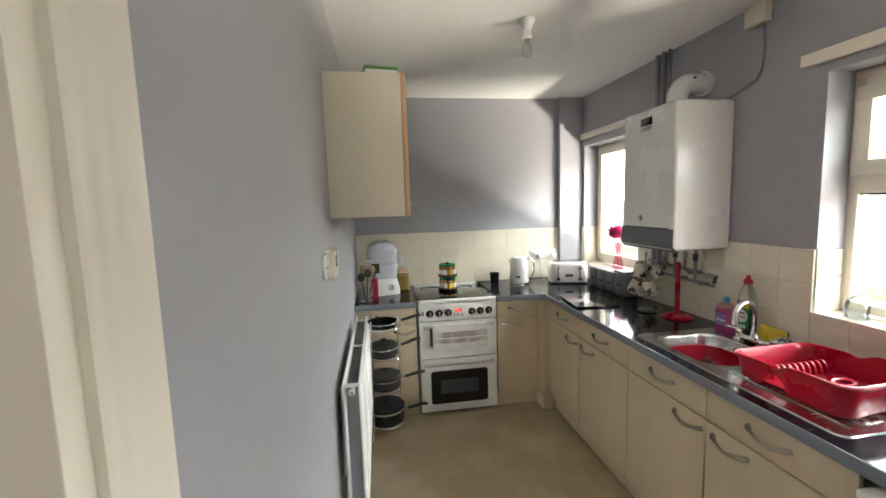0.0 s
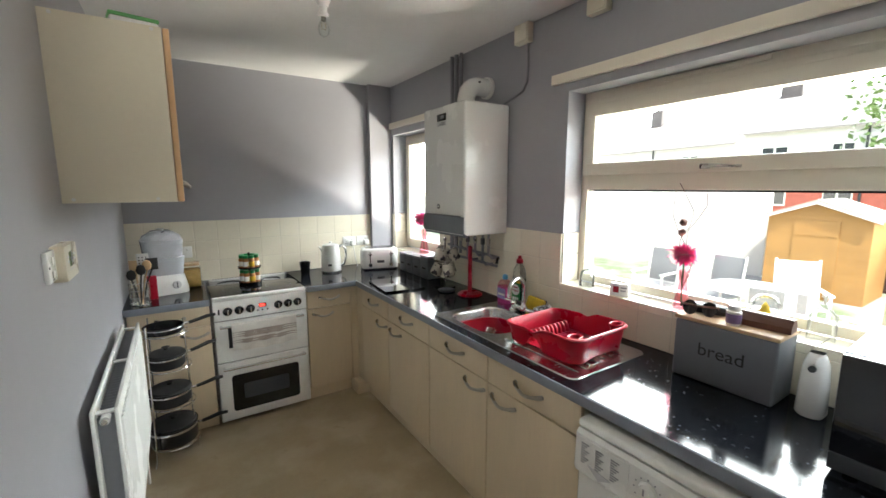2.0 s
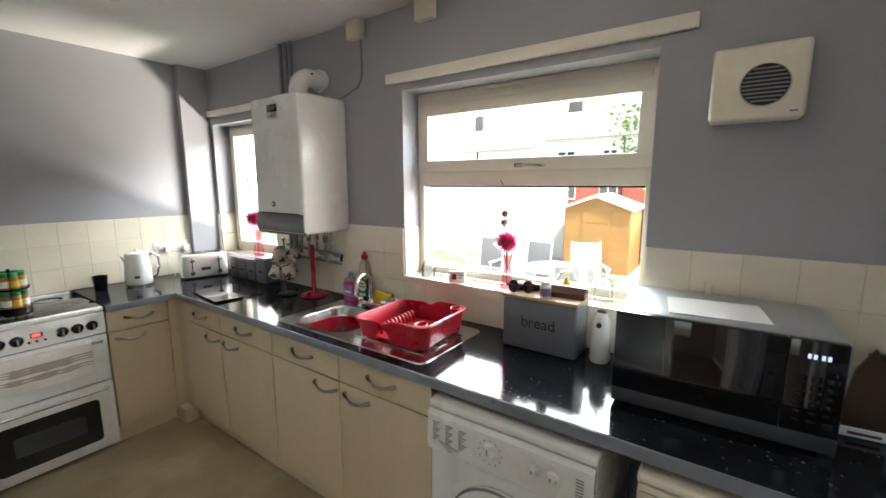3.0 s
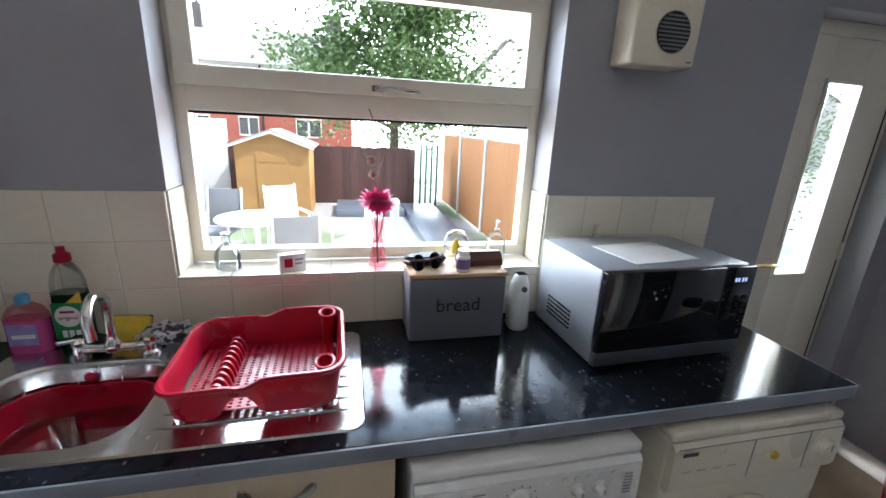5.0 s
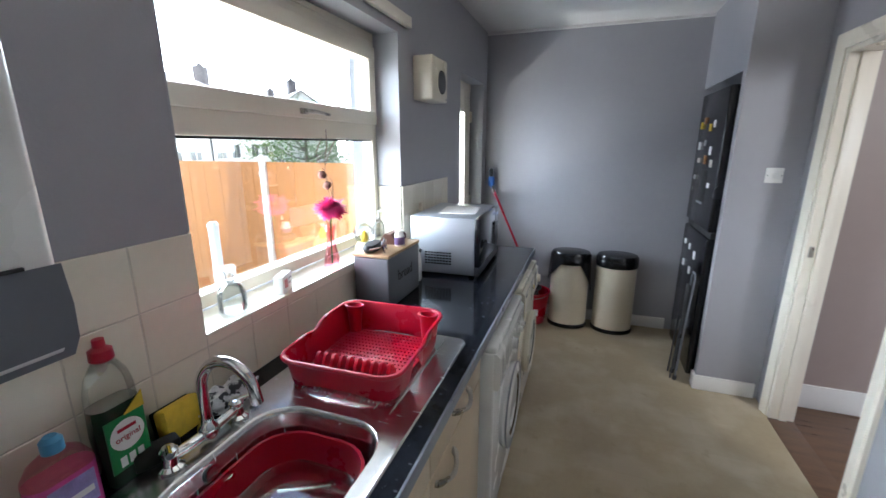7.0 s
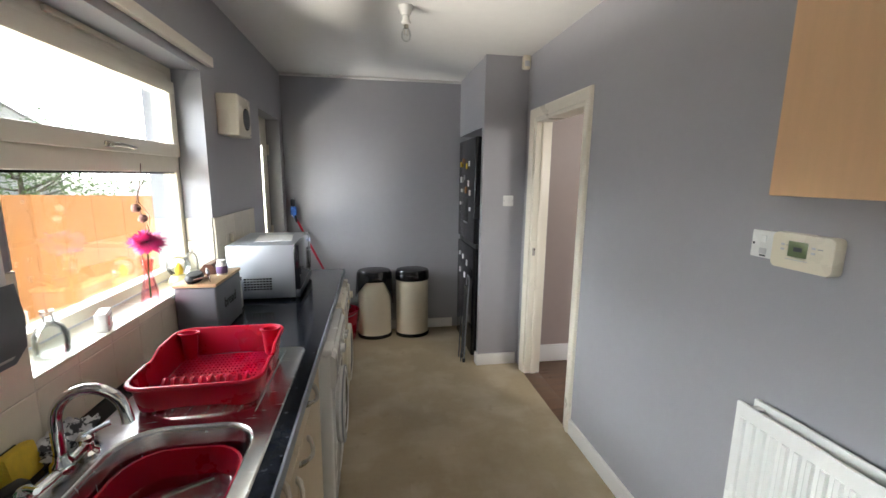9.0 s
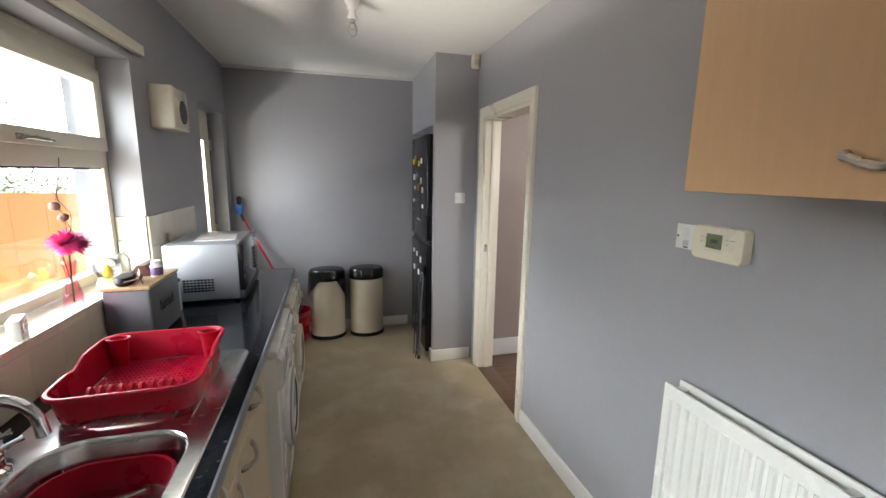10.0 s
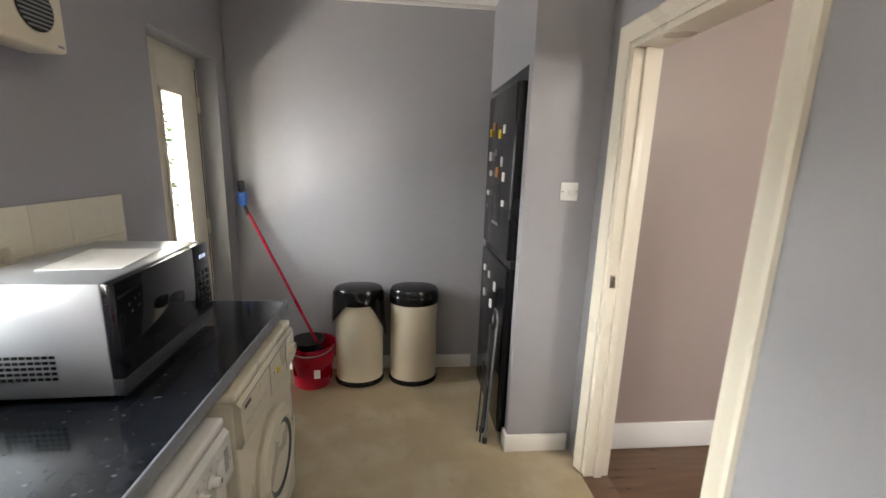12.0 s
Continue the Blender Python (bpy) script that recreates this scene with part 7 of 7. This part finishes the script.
TW = ((0.15, 0.9, 1.5, 1.2), (0.42, 0.9, 1.2, 1.2), (0.75, 0.9, 1.6, 1.2), (0.15, 3.2, 1.3, 1.15), (0.42, 3.2, 0.9, 1.15), (0.75, 3.2, 1.4, 1.15))
house((30, 2.5, G), -90, 11, 7, 5.2, 7.6, "brick", "render", "red brick and cream rendered house behind the dark fence", TW, (0.1, 0.9))
TW2 = tuple((u, z, 1.5, 1.25) for z in (0.9, 3.1) for u in (0.07, 0.17, 0.31, 0.41, 0.56, 0.66, 0.82, 0.92))
house((26.6, -24.3, G), -68, 24, 7, 5.0, 7.0, "render", "render", "long cream rendered terrace with two chimneys beyond the fence", TW2, (0.205, 0.795))
house((34, -46, G), -35, 16, 7, 5.0, 7.3, "render", "render", "cream rendered terrace with paired windows", TW, (0.2, 0.75))
house((6, -52, G), 2, 14, 7, 5.0, 7.3, "render", "render", "cream rendered terrace with paired windows", TW, (0.5,))
house((34, 16, G), -100, 13, 7, 5.0, 7.4, "render", "render", "pale rendered house beyond the shed", TW, (0.3,))


def tree(at, h, spread, clumps, seed, label):
    rnd = random.Random(seed)
    t = thing("tree", label, "tree", at)
    tr = tube([(0, 0, 0), (0.08, 0.02, h * 0.25), (0.0, 0.1, h * 0.5), (0.05, 0.0, h * 0.85)], [h * 0.028, h * 0.022, h * 0.014, h * 0.004], 10)
    tips = []
    for i in range(14):
        a, z0 = rnd.uniform(0, 6.28), h * rnd.uniform(0.22, 0.7)
        ln = spread * rnd.uniform(0.5, 1.0) * (1.15 - z0 / h * 0.7)
        tip = Vector((math.cos(a) * ln, math.sin(a) * ln, z0 + ln * rnd.uniform(0.25, 0.8)))
        tube([(0.03, 0.03, z0), tuple(tip * 0.5 + Vector((0, 0, z0 * 0.5 - 0.02 * h))), tuple(tip)], [h * 0.010, h * 0.006, h * 0.002], 6, tr)
        tips += [tip, tip * 0.7 + Vector((0, 0, z0 * 0.3))]
    part("trunk", tr, "bark", t)
    verts, faces = [], []
    for k in range(clumps):
        c = Vector(rnd.choice(tips)) + Vector((rnd.gauss(0, 1), rnd.gauss(0, 1), rnd.gauss(0, 0.8))) * spread * 0.24
        for _ in range(16):
            p = c + Vector((rnd.gauss(0, 1), rnd.gauss(0, 1), rnd.gauss(0, 1))) * spread * 0.075
            a = Vector((rnd.gauss(0, 1), rnd.gauss(0, 1), rnd.gauss(0, 0.6))).normalized() * rnd.uniform(0.06, 0.11) * (h / 7)
            b = a.cross(Vector((rnd.gauss(0, 1), rnd.gauss(0, 1), rnd.gauss(0, 1)))).normalized() * a.length * 0.55
            n0 = len(verts)
            verts += [tuple(p - a), tuple(p + b), tuple(p + a), tuple(p - b)]
            faces.append((n0, n0 + 1, n0 + 2, n0 + 3))
    me = bpy.data.meshes.new("crown")
    me.from_pydata(verts, [], faces)
    me.materials.append(M["leaf"])
    cr = new("crown", me)
    cr.parent = t
    cr["kind"] = "stuff"


tree((17.5, -4.5, G), 7.8, 3.2, 1700, 3, "leafy green tree behind the dark fence")
tree((9.5, -12.5, G), 3.6, 2.0, 300, 7, "bushy green tree over the orange fence")
tree((4.5, -11.0, G), 3.2, 1.9, 300, 8, "bushy green tree over the orange fence")


# glowing far backdrop in place of the bright low sky, also lighting the room
M["haze"] = emit_mat("hazy_sky_glow", (0.97, 0.97, 0.95), 6.5)
tagged(part("backdrop_sky", loft([[(4, -110, z), (70, -110, z), (95, -60, z), (95, 60, z), (70, 110, z), (4, 110, z), (4, 111, z), (71, 111, z), (96, 61, z), (96, -61, z), (71, -111, z), (4, -111, z)] for z in (0.0, 75.0)]), "haze"), "glowing backdrop standing in for bright hazy sky above the roofs", "sky", kind="structure")


# ---- wall tiles: 150 mm squares, three courses above the worktop ----
TS, TG = 0.1525, 0.0025
ROWS = [0.9125 + i * 0.1545 for i in range(3)]
tile_mesh = {}


def tile_piece(parent, u, z, w, h, place):
    """One glazed tile, shared between alike pieces. place turns (u, z) into a pose."""
    key = (round(w, 3), round(h, 3))
    if key not in tile_mesh:
        bm = box(-w / 2, w / 2, -0.006, 0.0, -h / 2, h / 2, 0.0)
        top = [e for e in bm.edges if all(v.co.y < -0.005 for v in e.verts)]
        bmesh.ops.bevel(bm, geom=top, offset=0.0014, segments=1, affect="EDGES")
        me = bpy.data.meshes.new("tile")
        bm.to_mesh(me)
        bm.free()
        me.materials.append(M["tile"])
        tile_mesh[key] = me
    ob = new("tile", tile_mesh[key])
    ob.parent = parent
    ob.matrix_basis = place(u, z)
    return ob


def tile_field(name, label, u0, u1, z_ranges, place, start=None):
    """Fills u0..u1 with tiles on the grid; z_ranges lists (z0, z1) of each course."""
    t = thing(name, label, "tiles", (0, 0, 0), 0, "", "structure")
    for z0, z1 in z_ranges:
        u = u0 if start is None else start
        while u < u1 - 0.004:
            a, b = max(u, u0), min(u + 0.1545, u1)
            if b - a > 0.012:
                tile_piece(t, (a + b) / 2, (z0 + z1) / 2, b - a - TG, z1 - z0 - TG, place)
            u += 0.1545
    return t


COURSES = [(r, r + 0.1545) for r in ROWS]
north = lambda u, z: pose(u, -0.0035, z)
east = lambda u, z: pose(W - 0.0035, -u, z, 0, 0, -90)
tile_field("tiles_north", "cream glazed wall tiles behind the cooker", 0.0, 1.845, COURSES, north, -0.046)
tile_field("tiles_column", "cream glazed tiles beside the corner column", 0.058, 0.09, COURSES, east)
tile_field("tiles_east_1", "cream glazed tiles below the small window", 0.09, 0.90, [(ROWS[0], 1.045)], east, 0.0)
tile_field("tiles_east_2", "cream glazed tiles between the two windows", 0.90, 2.122, COURSES, east, 0.732)
tile_field("tiles_east_3", "cream glazed tiles below the large window", 2.122, 3.37, [(ROWS[0], ROWS[1]), (ROWS[1], 1.095)], east, 2.122)
tile_field("tiles_east_4", "cream glazed tiles behind the microwave", 3.37, 4.105, COURSES, east, 3.37)
# tiled sills and the lower part of the reveals
for nm, (y0, y1, z0, z1), n in (("tiles_sill_1", WIN1, 8), ("tiles_sill_2", WIN2, 5)):
    t = thing(nm, "white glazed tiles on the window sill", "tiles", (0, 0, 0), 0, "", "structure")
    w = (y1 - y0) / n
    for i in range(n):
        tile_piece(t, 0, 0, w - TG, 0.145, lambda u, z, i=i: pose(W + 0.0625, y0 + w * (i + 0.5), z0 + 0.001, -90, 0, -90) @ Matrix.Identity(4))
    for yy, rz in ((y1 - 0.001, 0), (y0 + 0.001, 180)):
        z = z0 + 0.007
        while z < 1.372:
            zz = min(1.376, z + 0.1545)
            tile_piece(t, 0, 0, 0.130, zz - z - TG, lambda u, q, yy=yy, rz=rz, zm=(z + zz) / 2: pose(W + 0.068, yy, zm, 0, 0, rz))
            z = zz
for nm, a in (("grout_north", (0.0, 1.845, -0.0080, 0.0, 0.912, 1.374)), ("grout_east_a", (W - 0.0080, W, -0.90, -0.09, 0.912, 1.045)), ("grout_east_b", (W - 0.0080, W, -2.122, -0.90, 0.912, 1.374)), ("grout_east_c", (W - 0.0080, W, -3.37, -2.122, 0.912, 1.095)), ("grout_east_d", (W - 0.0080, W, -4.105, -3.37, 0.912, 1.374))):
    tagged(part(nm, box(*a), "grout"), "pale grout bed behind the wall tiles", "grout", kind="structure")
